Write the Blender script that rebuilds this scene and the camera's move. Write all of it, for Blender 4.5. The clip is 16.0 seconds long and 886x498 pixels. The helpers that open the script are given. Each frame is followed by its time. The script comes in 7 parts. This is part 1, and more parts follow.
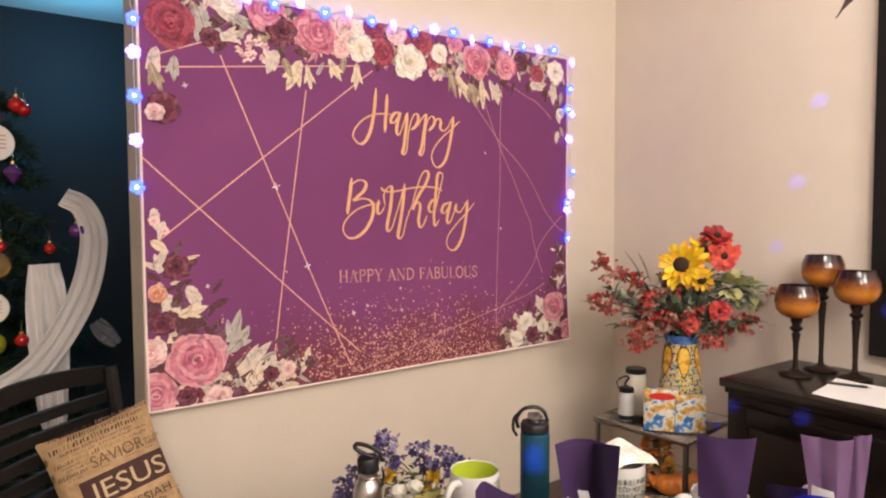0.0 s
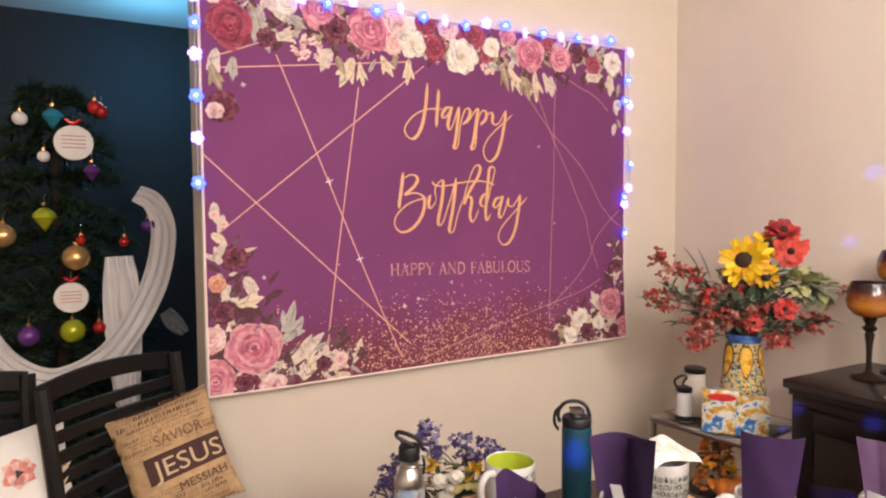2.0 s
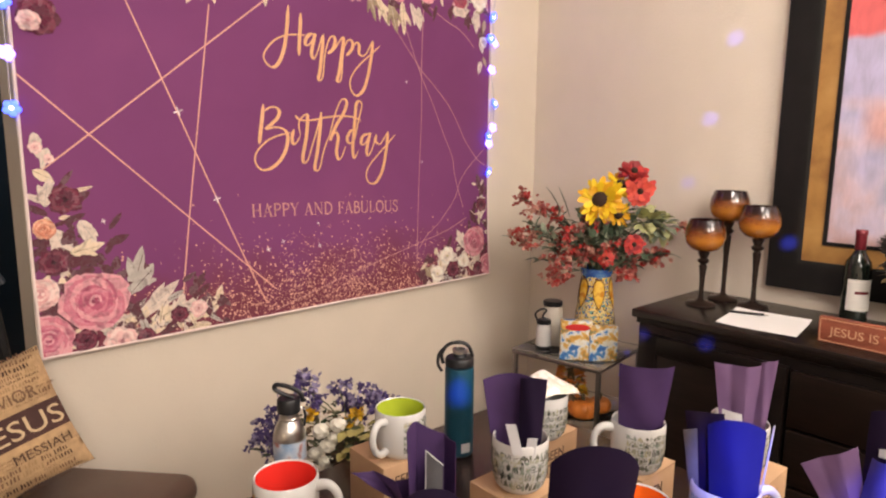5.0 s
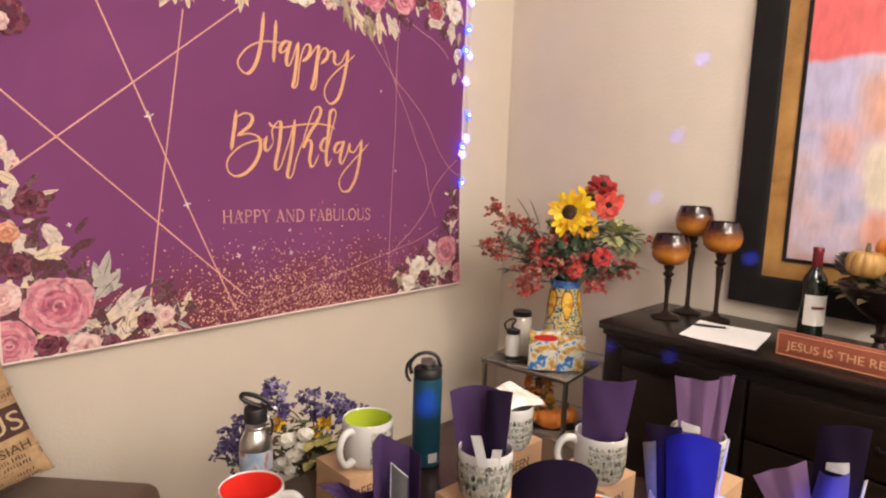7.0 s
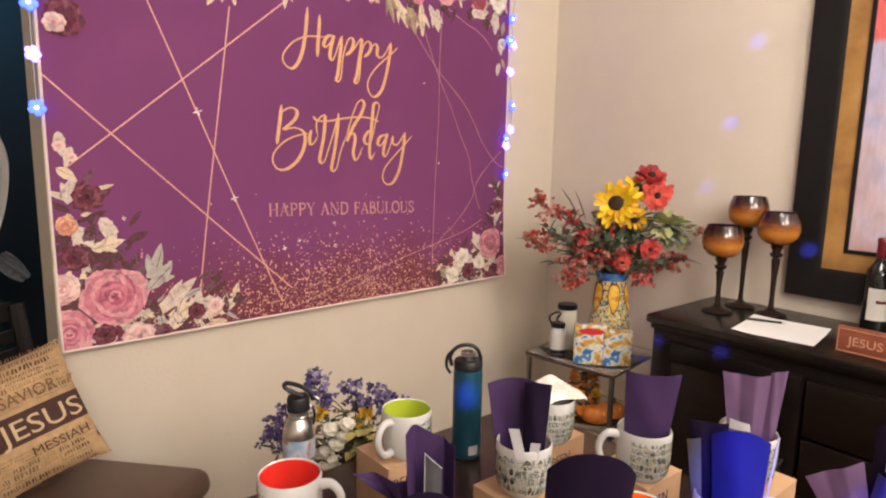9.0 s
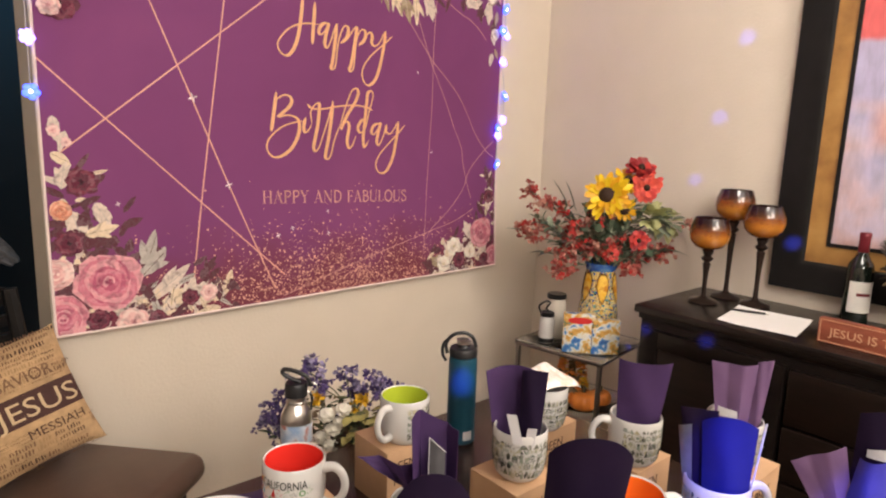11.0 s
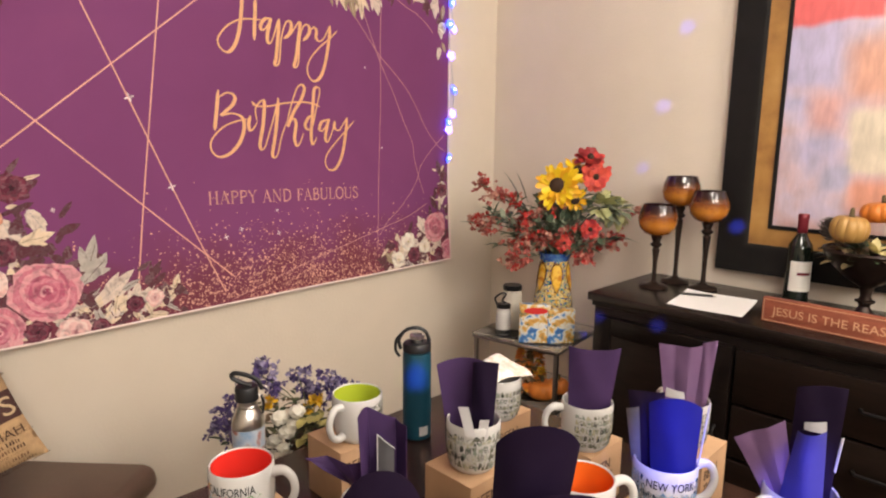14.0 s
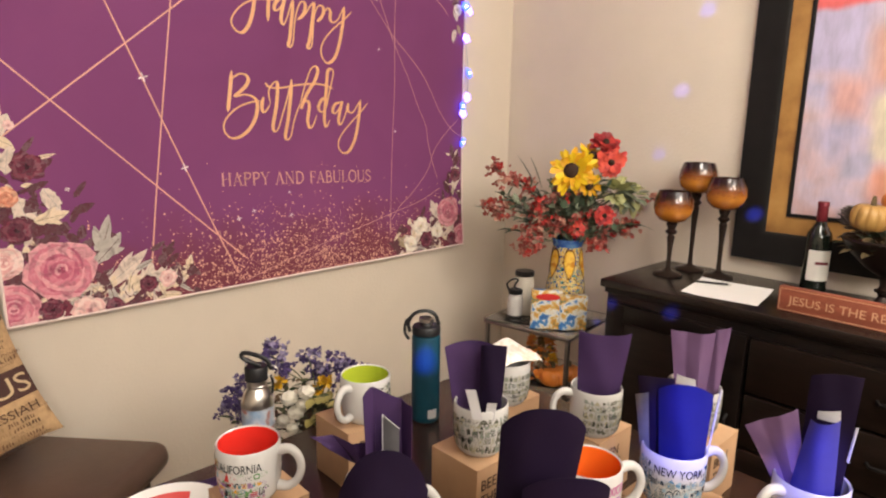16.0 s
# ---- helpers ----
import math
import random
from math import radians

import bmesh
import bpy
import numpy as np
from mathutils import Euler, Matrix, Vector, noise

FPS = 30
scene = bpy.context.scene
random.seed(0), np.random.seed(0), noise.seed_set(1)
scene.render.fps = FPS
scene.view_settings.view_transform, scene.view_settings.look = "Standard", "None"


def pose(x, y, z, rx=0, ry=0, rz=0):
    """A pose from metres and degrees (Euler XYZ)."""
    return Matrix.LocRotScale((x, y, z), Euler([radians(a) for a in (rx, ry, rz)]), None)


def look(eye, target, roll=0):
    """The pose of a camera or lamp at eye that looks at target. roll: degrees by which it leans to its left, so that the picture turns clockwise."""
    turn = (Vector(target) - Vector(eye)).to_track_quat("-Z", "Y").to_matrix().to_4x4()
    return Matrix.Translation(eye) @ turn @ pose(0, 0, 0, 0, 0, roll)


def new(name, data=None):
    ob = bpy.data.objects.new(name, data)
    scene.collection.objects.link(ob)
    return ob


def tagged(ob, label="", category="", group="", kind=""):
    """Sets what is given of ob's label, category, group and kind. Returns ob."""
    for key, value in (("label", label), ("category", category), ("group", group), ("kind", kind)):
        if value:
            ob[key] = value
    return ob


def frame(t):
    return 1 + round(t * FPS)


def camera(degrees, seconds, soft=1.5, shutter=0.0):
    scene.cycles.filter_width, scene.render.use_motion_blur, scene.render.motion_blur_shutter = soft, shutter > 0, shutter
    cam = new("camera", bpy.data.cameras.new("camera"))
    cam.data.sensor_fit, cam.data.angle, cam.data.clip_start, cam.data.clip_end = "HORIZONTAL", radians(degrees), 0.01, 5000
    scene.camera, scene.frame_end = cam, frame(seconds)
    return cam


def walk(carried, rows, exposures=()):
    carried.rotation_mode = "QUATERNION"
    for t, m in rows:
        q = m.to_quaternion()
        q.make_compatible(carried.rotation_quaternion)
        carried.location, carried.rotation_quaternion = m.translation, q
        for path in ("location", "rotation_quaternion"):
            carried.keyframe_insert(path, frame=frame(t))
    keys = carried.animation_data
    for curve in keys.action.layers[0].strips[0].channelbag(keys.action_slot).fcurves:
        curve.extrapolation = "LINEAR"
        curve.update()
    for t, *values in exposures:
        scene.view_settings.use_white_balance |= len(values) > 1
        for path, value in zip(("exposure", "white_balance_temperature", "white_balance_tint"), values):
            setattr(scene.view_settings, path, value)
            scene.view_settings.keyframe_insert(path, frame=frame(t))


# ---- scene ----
cam = camera(71.5, 16.0, soft=2.1, shutter=0.4)
PATH = [
    (0, (-2.339, -2.03, 1.423), (-1.236, -0.365, 1.326), -0.3),
    (0.5, (-2.337, -2.029, 1.424), (-1.246, -0.356, 1.326), -0.4),
    (1, (-2.324, -2.038, 1.42), (-1.313, -0.316, 1.323), 0.4),
    (1.5, (-2.299, -2.055, 1.423), (-1.416, -0.264, 1.308), 0.9),
    (2, (-2.292, -2.064, 1.407), (-1.375, -0.29, 1.306), -0.4),
    (2.5, (-2.309, -2.042, 1.412), (-1.232, -0.359, 1.321), 0.0),
    (3, (-2.328, -2.021, 1.425), (-1.159, -0.399, 1.364), -2.8),
    (3.5, (-2.32, -2.018, 1.443), (-1.091, -0.445, 1.322), -1.0),
    (4, (-2.317, -2.005, 1.43), (-1.082, -0.444, 1.233), 1.0),
    (4.5, (-2.302, -1.995, 1.418), (-1.036, -0.471, 1.149), 0.6),
    (5, (-2.319, -1.973, 1.414), (-1.013, -0.489, 1.109), 0.5),
    (5.2, (-2.323, -1.96, 1.41), (-1.011, -0.486, 1.081), 1.3),
    (7.3, (-2.324, -1.991, 1.431), (-0.951, -0.564, 1.153), 1.8),
    (7.5, (-2.321, -1.993, 1.432), (-0.995, -0.521, 1.16), 1.5),
    (8, (-2.311, -1.997, 1.427), (-1.044, -0.473, 1.158), 0.6),
    (8.5, (-2.307, -1.996, 1.421), (-1.051, -0.467, 1.129), 0.8),
    (9, (-2.304, -1.992, 1.422), (-1.051, -0.465, 1.115), 1.1),
    (11.3, (-2.341, -1.99, 1.429), (-1.037, -0.514, 1.083), 2.2),
    (11.5, (-2.336, -1.989, 1.428), (-1.004, -0.537, 1.085), 1.8),
    (12, (-2.33, -1.983, 1.423), (-0.968, -0.557, 1.087), 2.1),
    (12.5, (-2.325, -1.98, 1.419), (-0.942, -0.576, 1.081), 1.5),
    (13, (-2.321, -1.982, 1.418), (-0.926, -0.592, 1.07), 1.2),
    (13.5, (-2.318, -1.992, 1.426), (-0.93, -0.597, 1.074), 0.8),
    (14, (-2.314, -2.001, 1.423), (-0.933, -0.598, 1.069), 0.5),
    (14.5, (-2.307, -2.005, 1.419), (-0.929, -0.601, 1.059), 0.8),
    (15, (-2.3, -2.01, 1.421), (-0.921, -0.611, 1.048), 0.5),
    (15.5, (-2.3, -2.008, 1.422), (-0.95, -0.584, 1.037), 0.5),
    (16, (-2.302, -2.001, 1.413), (-0.96, -0.572, 1.016), 1.0),
]
TONE = [(0, 0.02, 6500, 11), (1.0, 0.05, 6500, 12), (2.5, 0.06, 6450, 13), (4, 0.05, 6500, 11), (5.2, 0.03, 6550, 10), (7.3, 0.0, 6500, 9), (9.0, 0.0, 6500, 8), (12.0, 0.0, 6500, 8), (14.0, 0.01, 6530, 7), (16, 0.0, 6550, 6)]
walk(cam, [(t, look(eye, target, roll)) for t, eye, target, roll in PATH], TONE)

# ---- light ----
world = bpy.data.worlds.new("world")
scene.world = world
world.use_nodes = True
world.node_tree.nodes["Background"].inputs[0].default_value = (0.02, 0.03, 0.06, 1)
world.node_tree.nodes["Background"].inputs[1].default_value = 0.3


def lamp(name, kind, place, energy, colour, size=0.1, target=None, spot=None, blend=0.3):
    data = bpy.data.lights.new(name, kind)
    data.energy, data.color = energy, colour
    if kind == "AREA":
        data.shape, data.size = "DISK", size
    else:
        data.shadow_soft_size = size
    if spot:
        data.spot_size, data.spot_blend = radians(spot), blend
    ob = new(name, data)
    ob.matrix_world = look(place, target or (place[0], place[1] + 0.001, 0))
    return ob


# the chandelier over the table
lamp("chandelier_light", "POINT", (-1.05, -1.76, 2.06), 35, (1.0, 0.92, 0.84), 0.2)
# two unseen lamps added further back in the room to even out the light
lamp("unseen_room_light", "POINT", (-2.9, -3.6, 2.38), 112, (1.0, 0.92, 0.86), 0.4)
lamp("unseen_room_light", "POINT", (-1.4, -3.7, 2.38), 112, (1.0, 0.92, 0.86), 0.4)
# blue glow of the light projector in the dark room behind, and its beams
lamp("blue_room_light", "POINT", (-2.15, 1.95, 2.30), 17, (0.10, 0.40, 0.70), 0.1)
BLUE = (0.05, 0.08, 1.0)
lamp("party_beam", "SPOT", (-2.75, -2.6, 2.35), 620, BLUE, 0.01, (-1.470, -1.640, 0.985), 4.2, 0.8)
lamp("party_beam", "SPOT", (-2.75, -2.6, 2.35), 380, BLUE, 0.01, (-1.415, -1.815, 0.960), 4.2, 0.8)
for aim, power, wide in (((-0.02, -0.61, 1.72), 420, 1.1), ((-0.02, -0.94, 1.84), 460, 1.2), ((-0.02, -0.87, 1.56), 420, 1.2), ((-0.02, -0.80, 1.32), 380, 1.0), ((-1.42, -1.01, 0.88), 900, 1.5), ((-0.485, -0.91, 0.82), 14000, 0.7), ((-0.485, -1.13, 0.84), 16000, 0.55), ((-0.03, -1.18, 1.12), 9000, 0.8)):
    lamp("party_beam", "SPOT", (-2.75, -2.6, 2.35), power, BLUE, 0.01, aim, wide, 0.9)


# ---- materials ----
def mat(name, colour, rough=0.6, metal=0.0, vary=0.12, scale=30.0, bump=0.1, bump_scale=None, emit=None, power=0.0,
        trans=0.0, coat=0.0, fine=None, ior=1.45, sheen=0.0, alpha=1.0, spec=0.5):
    m = bpy.data.materials.new(name)
    m.use_nodes = True
    nt = m.node_tree
    b = nt.nodes["Principled BSDF"]
    b.inputs["Roughness"].default_value = rough
    b.inputs["Metallic"].default_value = metal
    b.inputs["IOR"].default_value = ior
    b.inputs["Specular IOR Level"].default_value = spec
    b.inputs["Transmission Weight"].default_value = trans
    b.inputs["Coat Weight"].default_value = coat
    b.inputs["Sheen Weight"].default_value = sheen
    b.inputs["Alpha"].default_value = alpha
    co = nt.nodes.new("ShaderNodeTexCoord")
    if vary > 0:
        n1 = nt.nodes.new("ShaderNodeTexNoise")
        n1.inputs["Scale"].default_value, n1.inputs["Detail"].default_value = scale * 0.15, 3
        n2 = nt.nodes.new("ShaderNodeTexNoise")
        n2.inputs["Scale"].default_value, n2.inputs["Detail"].default_value = scale, 4
        add = nt.nodes.new("ShaderNodeMath")
        add.operation = "ADD"
        ramp = nt.nodes.new("ShaderNodeMapRange")
        ramp.inputs[1].default_value, ramp.inputs[2].default_value = 0.6, 1.4
        ramp.inputs[3].default_value, ramp.inputs[4].default_value = 1 - vary, 1 + vary
        mul = nt.nodes.new("ShaderNodeVectorMath")
        mul.operation = "MULTIPLY"
        mul.inputs[0].default_value = colour
        for n in (n1, n2):
            nt.links.new(co.outputs["Object"], n.inputs["Vector"])
        nt.links.new(n1.outputs["Fac"], add.inputs[0])
        nt.links.new(n2.outputs["Fac"], add.inputs[1])
        nt.links.new(add.outputs[0], ramp.inputs[0])
        nt.links.new(ramp.outputs[0], mul.inputs[1])
        nt.links.new(mul.outputs[0], b.inputs["Base Color"])
    else:
        b.inputs["Base Color"].default_value = (*colour, 1)
    if bump > 0:
        nb = nt.nodes.new("ShaderNodeTexNoise")
        nb.inputs["Scale"].default_value, nb.inputs["Detail"].default_value = bump_scale or scale * 6, 5
        bp = nt.nodes.new("ShaderNodeBump")
        bp.inputs["Strength"].default_value, bp.inputs["Distance"].default_value = bump, 0.004
        nt.links.new(co.outputs["Object"], nb.inputs["Vector"])
        nt.links.new(nb.outputs["Fac"], bp.inputs["Height"])
        nt.links.new(bp.outputs["Normal"], b.inputs["Normal"])
    if emit:
        b.inputs["Emission Color"].default_value = (*emit, 1)
        b.inputs["Emission Strength"].default_value = power
    return m


def blotch(name, stops, scale, rough=0.7, distort=0.6, stretch=(1, 1, 1), detail=4.0, bump=0.1, spec=0.5):
    """A surface whose colour wanders through the stops in cloudy patches."""
    m = bpy.data.materials.new(name)
    m.use_nodes = True
    nt = m.node_tree
    b = nt.nodes["Principled BSDF"]
    b.inputs["Roughness"].default_value = rough
    b.inputs["Specular IOR Level"].default_value = spec
    co = nt.nodes.new("ShaderNodeTexCoord")
    mp = nt.nodes.new("ShaderNodeMapping")
    mp.inputs["Scale"].default_value = stretch
    n = nt.nodes.new("ShaderNodeTexNoise")
    n.inputs["Scale"].default_value, n.inputs["Detail"].default_value, n.inputs["Distortion"].default_value = scale, detail, distort
    r = nt.nodes.new("ShaderNodeValToRGB")
    els = r.color_ramp.elements
    while len(els) < len(stops):
        els.new(0.5)
    for e, (p, c) in zip(els, stops):
        e.position, e.color = p, (*c, 1)
    nt.links.new(co.outputs["Object"], mp.inputs[0])
    nt.links.new(mp.outputs[0], n.inputs["Vector"])
    nt.links.new(n.outputs["Fac"], r.inputs[0])
    nt.links.new(r.outputs[0], b.inputs["Base Color"])
    if bump:
        bp = nt.nodes.new("ShaderNodeBump")
        bp.inputs["Strength"].default_value, bp.inputs["Distance"].default_value = bump, 0.003
        nt.links.new(n.outputs["Fac"], bp.inputs["Height"])
        nt.links.new(bp.outputs["Normal"], b.inputs["Normal"])
    return m


WALL = mat("wall_paint", (0.70, 0.62, 0.52), 0.75, vary=0.03, scale=8, bump=0.25, bump_scale=90)
# near-black colour stands in for the back room's lack of light
FAR_WALL = mat("far_room_dimmed", (0.020, 0.024, 0.028), 0.8, vary=0.06, scale=6, bump=0.2, bump_scale=90)
CEIL = mat("ceiling_paint", (0.78, 0.75, 0.70), 0.9, vary=0.02, scale=5, bump=0.3, bump_scale=60)
FLOOR = blotch("floor_wood", [(0.3, (0.10, 0.055, 0.03)), (0.7, (0.22, 0.13, 0.075))], 3, 0.4, 1.5, (1, 12, 1))
ESPRESSO = blotch("espresso_wood", [(0.25, (0.003, 0.002, 0.002)), (0.75, (0.009, 0.006, 0.005))], 5, 0.28, 1.2, (1, 1, 9), bump=0.05, spec=0.28)
ESPRESSO_TOP = blotch("espresso_top", [(0.25, (0.006, 0.004, 0.004)), (0.75, (0.016, 0.011, 0.009))], 5, 0.27, 1.2, (9, 1, 1), bump=0.05)
ESPRESSO_PANEL = blotch("espresso_panel", [(0.25, (0.005, 0.003, 0.002)), (0.75, (0.014, 0.008, 0.006))], 5, 0.33, 1.2, (1, 1, 7), bump=0.05, spec=0.28)
BLACKWOOD = mat("black_wood", (0.010, 0.009, 0.009), 0.4, vary=0.3, scale=20, bump=0.08, spec=0.3)
GOLDLEAF = blotch("gold_leaf", [(0.3, (0.24, 0.11, 0.03)), (0.5, (0.36, 0.185, 0.05)), (0.7, (0.42, 0.23, 0.07))], 9, 0.42, 0.2, (1, 1, 1), bump=0.1)
PAPER = mat("white_paper", (0.80, 0.79, 0.78), 0.7, vary=0.02, bump=0.03)
METAL = mat("dark_metal", (0.22, 0.20, 0.19), 0.32, 1.0, vary=0.1, bump=0.03)
STEEL = mat("brushed_steel", (0.62, 0.60, 0.57), 0.28, 1.0, vary=0.06, scale=60, bump=0.04)
BLACKPL = mat("black_plastic", (0.012, 0.012, 0.014), 0.4, vary=0.1, bump=0.03)


# ---- helpers for meshes ----
def finish(bm, smooth=True, angle=40):
    bmesh.ops.recalc_face_normals(bm, faces=bm.faces)
    for f in bm.faces:
        f.smooth = smooth
    if smooth:
        for e in bm.edges:
            if len(e.link_faces) == 2 and e.calc_face_angle(0) > radians(angle):
                e.smooth = False


def part(name, bm, material, parent=None, label="", smooth=True, angle=40):
    finish(bm, smooth, angle)
    me = bpy.data.meshes.new(name)
    bm.to_mesh(me)
    bm.free()
    mats = material if isinstance(material, (list, tuple)) else [material]
    for m in mats:
        me.materials.append(m)
    ob = new(name, me)
    if parent:
        ob.parent = parent
    if label:
        ob["label"] = label
    return ob


def thing(name, place, label, category, group="", kind="", rz=0, rx=0, ry=0):
    ob = new(name)
    ob.matrix_basis = pose(*place, rx, ry, rz)
    return tagged(ob, label, category, group, kind)


def box(bm, x0, y0, z0, x1, y1, z1, bevel=0.0, seg=2, mi=0):
    g = bmesh.ops.create_cube(bm, size=1.0)
    for v in g["verts"]:
        v.co = Vector(((x0 + x1) / 2 + v.co.x * (x1 - x0), (y0 + y1) / 2 + v.co.y * (y1 - y0), (z0 + z1) / 2 + v.co.z * (z1 - z0)))
    fs = {f for v in g["verts"] for f in v.link_faces}
    for f in fs:
        f.material_index = mi
    if bevel:
        es = list({e for f in fs for e in f.edges})
        bmesh.ops.bevel(bm, geom=es, offset=bevel, segments=seg, affect="EDGES", profile=0.5)
    return bm


def boxed(*a, **k):
    return box(bmesh.new(), *a, **k)


def lathe(profile, seg=40, bm=None, place=(0, 0, 0), close=False, mi=0):
    """Turn (radius, height) pairs about the z axis."""
    bm = bm or bmesh.new()
    rings = []
    for r, z in profile:
        if r < 1e-5:
            rings.append([bm.verts.new((place[0], place[1], place[2] + z))])
        else:
            rings.append([bm.verts.new((place[0] + r * math.cos(2 * math.pi * i / seg), place[1] + r * math.sin(2 * math.pi * i / seg), place[2] + z)) for i in range(seg)])
    pairs = list(zip(rings, rings[1:])) + ([(rings[-1], rings[0])] if close else [])
    for a, b in pairs:
        for i in range(seg):
            j = (i + 1) % seg
            if len(a) == 1 and len(b) == 1:
                continue
            if len(a) == 1:
                f = bm.faces.new((a[0], b[j], b[i]))
            elif len(b) == 1:
                f = bm.faces.new((a[i], a[j], b[0]))
            else:
                f = bm.faces.new((a[i], a[j], b[j], b[i]))
            f.material_index = mi
    return bm


def spline(points, n=8):
    """Catmull-Rom through the points."""
    ps = [Vector(p) for p in points]
    ps = [ps[0] * 2 - ps[1]] + ps + [ps[-1] * 2 - ps[-2]]
    out = []
    for a, b, c, d in zip(ps, ps[1:], ps[2:], ps[3:]):
        for i in range(n):
            t = i / n
            out.append(0.5 * (2 * b + (c - a) * t + (2 * a - 5 * b + 4 * c - d) * t * t + (3 * b - a - 3 * c + d) * t ** 3))
    return out + [ps[-2]]


def tube(points, radius, seg=10, bm=None, mi=0, closed=False):
    """A round bar along the points; radius a number or a function of 0..1."""
    bm = bm or bmesh.new()
    ps = [Vector(p) for p in points]
    rings, up = [], None
    n = len(ps)
    for i, p in enumerate(ps):
        a, b = (ps[i - 1] if i or closed else p), (ps[(i + 1) % n] if i < n - 1 or closed else p)
        d = (b - a).normalized()
        if up is None:
            up = d.orthogonal().normalized()
        up = (up - d * up.dot(d)).normalized()
        side = d.cross(up)
        r = radius(i / max(1, n - 1)) if callable(radius) else radius
        rings.append([bm.verts.new(p + (up * math.cos(2 * math.pi * k / seg) + side * math.sin(2 * math.pi * k / seg)) * r) for k in range(seg)])
    pairs = list(zip(rings, rings[1:])) + ([(rings[-1], rings[0])] if closed else [])
    for a, b in pairs:
        for k in range(seg):
            f = bm.faces.new((a[k], a[(k + 1) % seg], b[(k + 1) % seg], b[k]))
            f.material_index = mi
    if not closed:
        bm.faces.new(rings[0][::-1]).material_index = mi
        bm.faces.new(rings[-1]).material_index = mi
    return bm


def sheet(fn, nu, nv, thick=0.0, bm=None, mi=0):
    """A surface from fn(u, v) over the unit square; thick adds a second skin along the normals."""
    bm = bm or bmesh.new()
    g = [[bm.verts.new(fn(i / nu, j / nv)) for j in range(nv + 1)] for i in range(nu + 1)]
    fs = [bm.faces.new((g[i][j], g[i + 1][j], g[i + 1][j + 1], g[i][j + 1])) for i in range(nu) for j in range(nv)]
    for f in fs:
        f.material_index = mi
    if thick:
        bm.normal_update()
        bmesh.ops.solidify(bm, geom=fs, thickness=thick)
    return bm


def text_mesh(words, size, extrude=0.0005, shear=0.0, spacing=1.0, width=None):
    """The words in the built-in font as a bmesh in the xy plane, from x = 0."""
    cu = bpy.data.curves.new("words", "FONT")
    cu.body, cu.size, cu.extrude, cu.shear, cu.space_character = words, size, extrude, shear, spacing
    cu.resolution_u = 3
    ob = bpy.data.objects.new("words", cu)
    scene.collection.objects.link(ob)
    bpy.context.view_layer.update()
    me = bpy.data.meshes.new_from_object(ob.evaluated_get(bpy.context.evaluated_depsgraph_get()))
    bm = bmesh.new()
    bm.from_mesh(me)
    bpy.data.objects.remove(ob)
    bpy.data.curves.remove(cu)
    bpy.data.meshes.remove(me)
    if width and bm.verts:
        x0, x1 = min(v.co.x for v in bm.verts), max(v.co.x for v in bm.verts)
        for v in bm.verts:
            v.co.x = (v.co.x - x0) * width / (x1 - x0)
    return bm


# ---- the rooms ----
def slab(name, a, b, material, label, category):
    ob = part(name, boxed(*a, *b), material, smooth=False)
    return tagged(ob, label, category, kind="structure")


slab("floor", (-5.2, -4.8, -0.05), (0.12, 3.2, 0), FLOOR, "dark wooden floor", "floor")
slab("ceiling", (-5.2, -4.8, 2.7), (0.12, 3.2, 2.78), CEIL, "off-white painted ceiling", "ceiling")
slab("wall_north", (-2.076, 0.0, 0), (0.0, 0.25, 2.7), WALL, "beige painted wall behind the birthday banner", "wall")
slab("wall_east", (0.0, -4.8, 0), (0.12, 3.2, 2.7), WALL, "beige painted wall behind the sideboard", "wall")
slab("wall_south", (-5.2, -4.92, 0), (0.12, -4.8, 2.7), WALL, "beige painted wall closing the room", "wall")
slab("wall_west", (-5.32, -4.92, 0), (-5.2, 3.2, 2.7), WALL, "beige painted wall closing the room", "wall")
# back room wall with a window; its unlit dimness is put in the colour
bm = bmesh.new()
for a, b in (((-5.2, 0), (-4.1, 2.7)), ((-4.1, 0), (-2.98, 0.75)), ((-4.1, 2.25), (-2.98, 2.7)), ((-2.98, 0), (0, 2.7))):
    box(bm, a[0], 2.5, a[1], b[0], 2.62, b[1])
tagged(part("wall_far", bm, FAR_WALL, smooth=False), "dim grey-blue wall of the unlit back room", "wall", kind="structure")


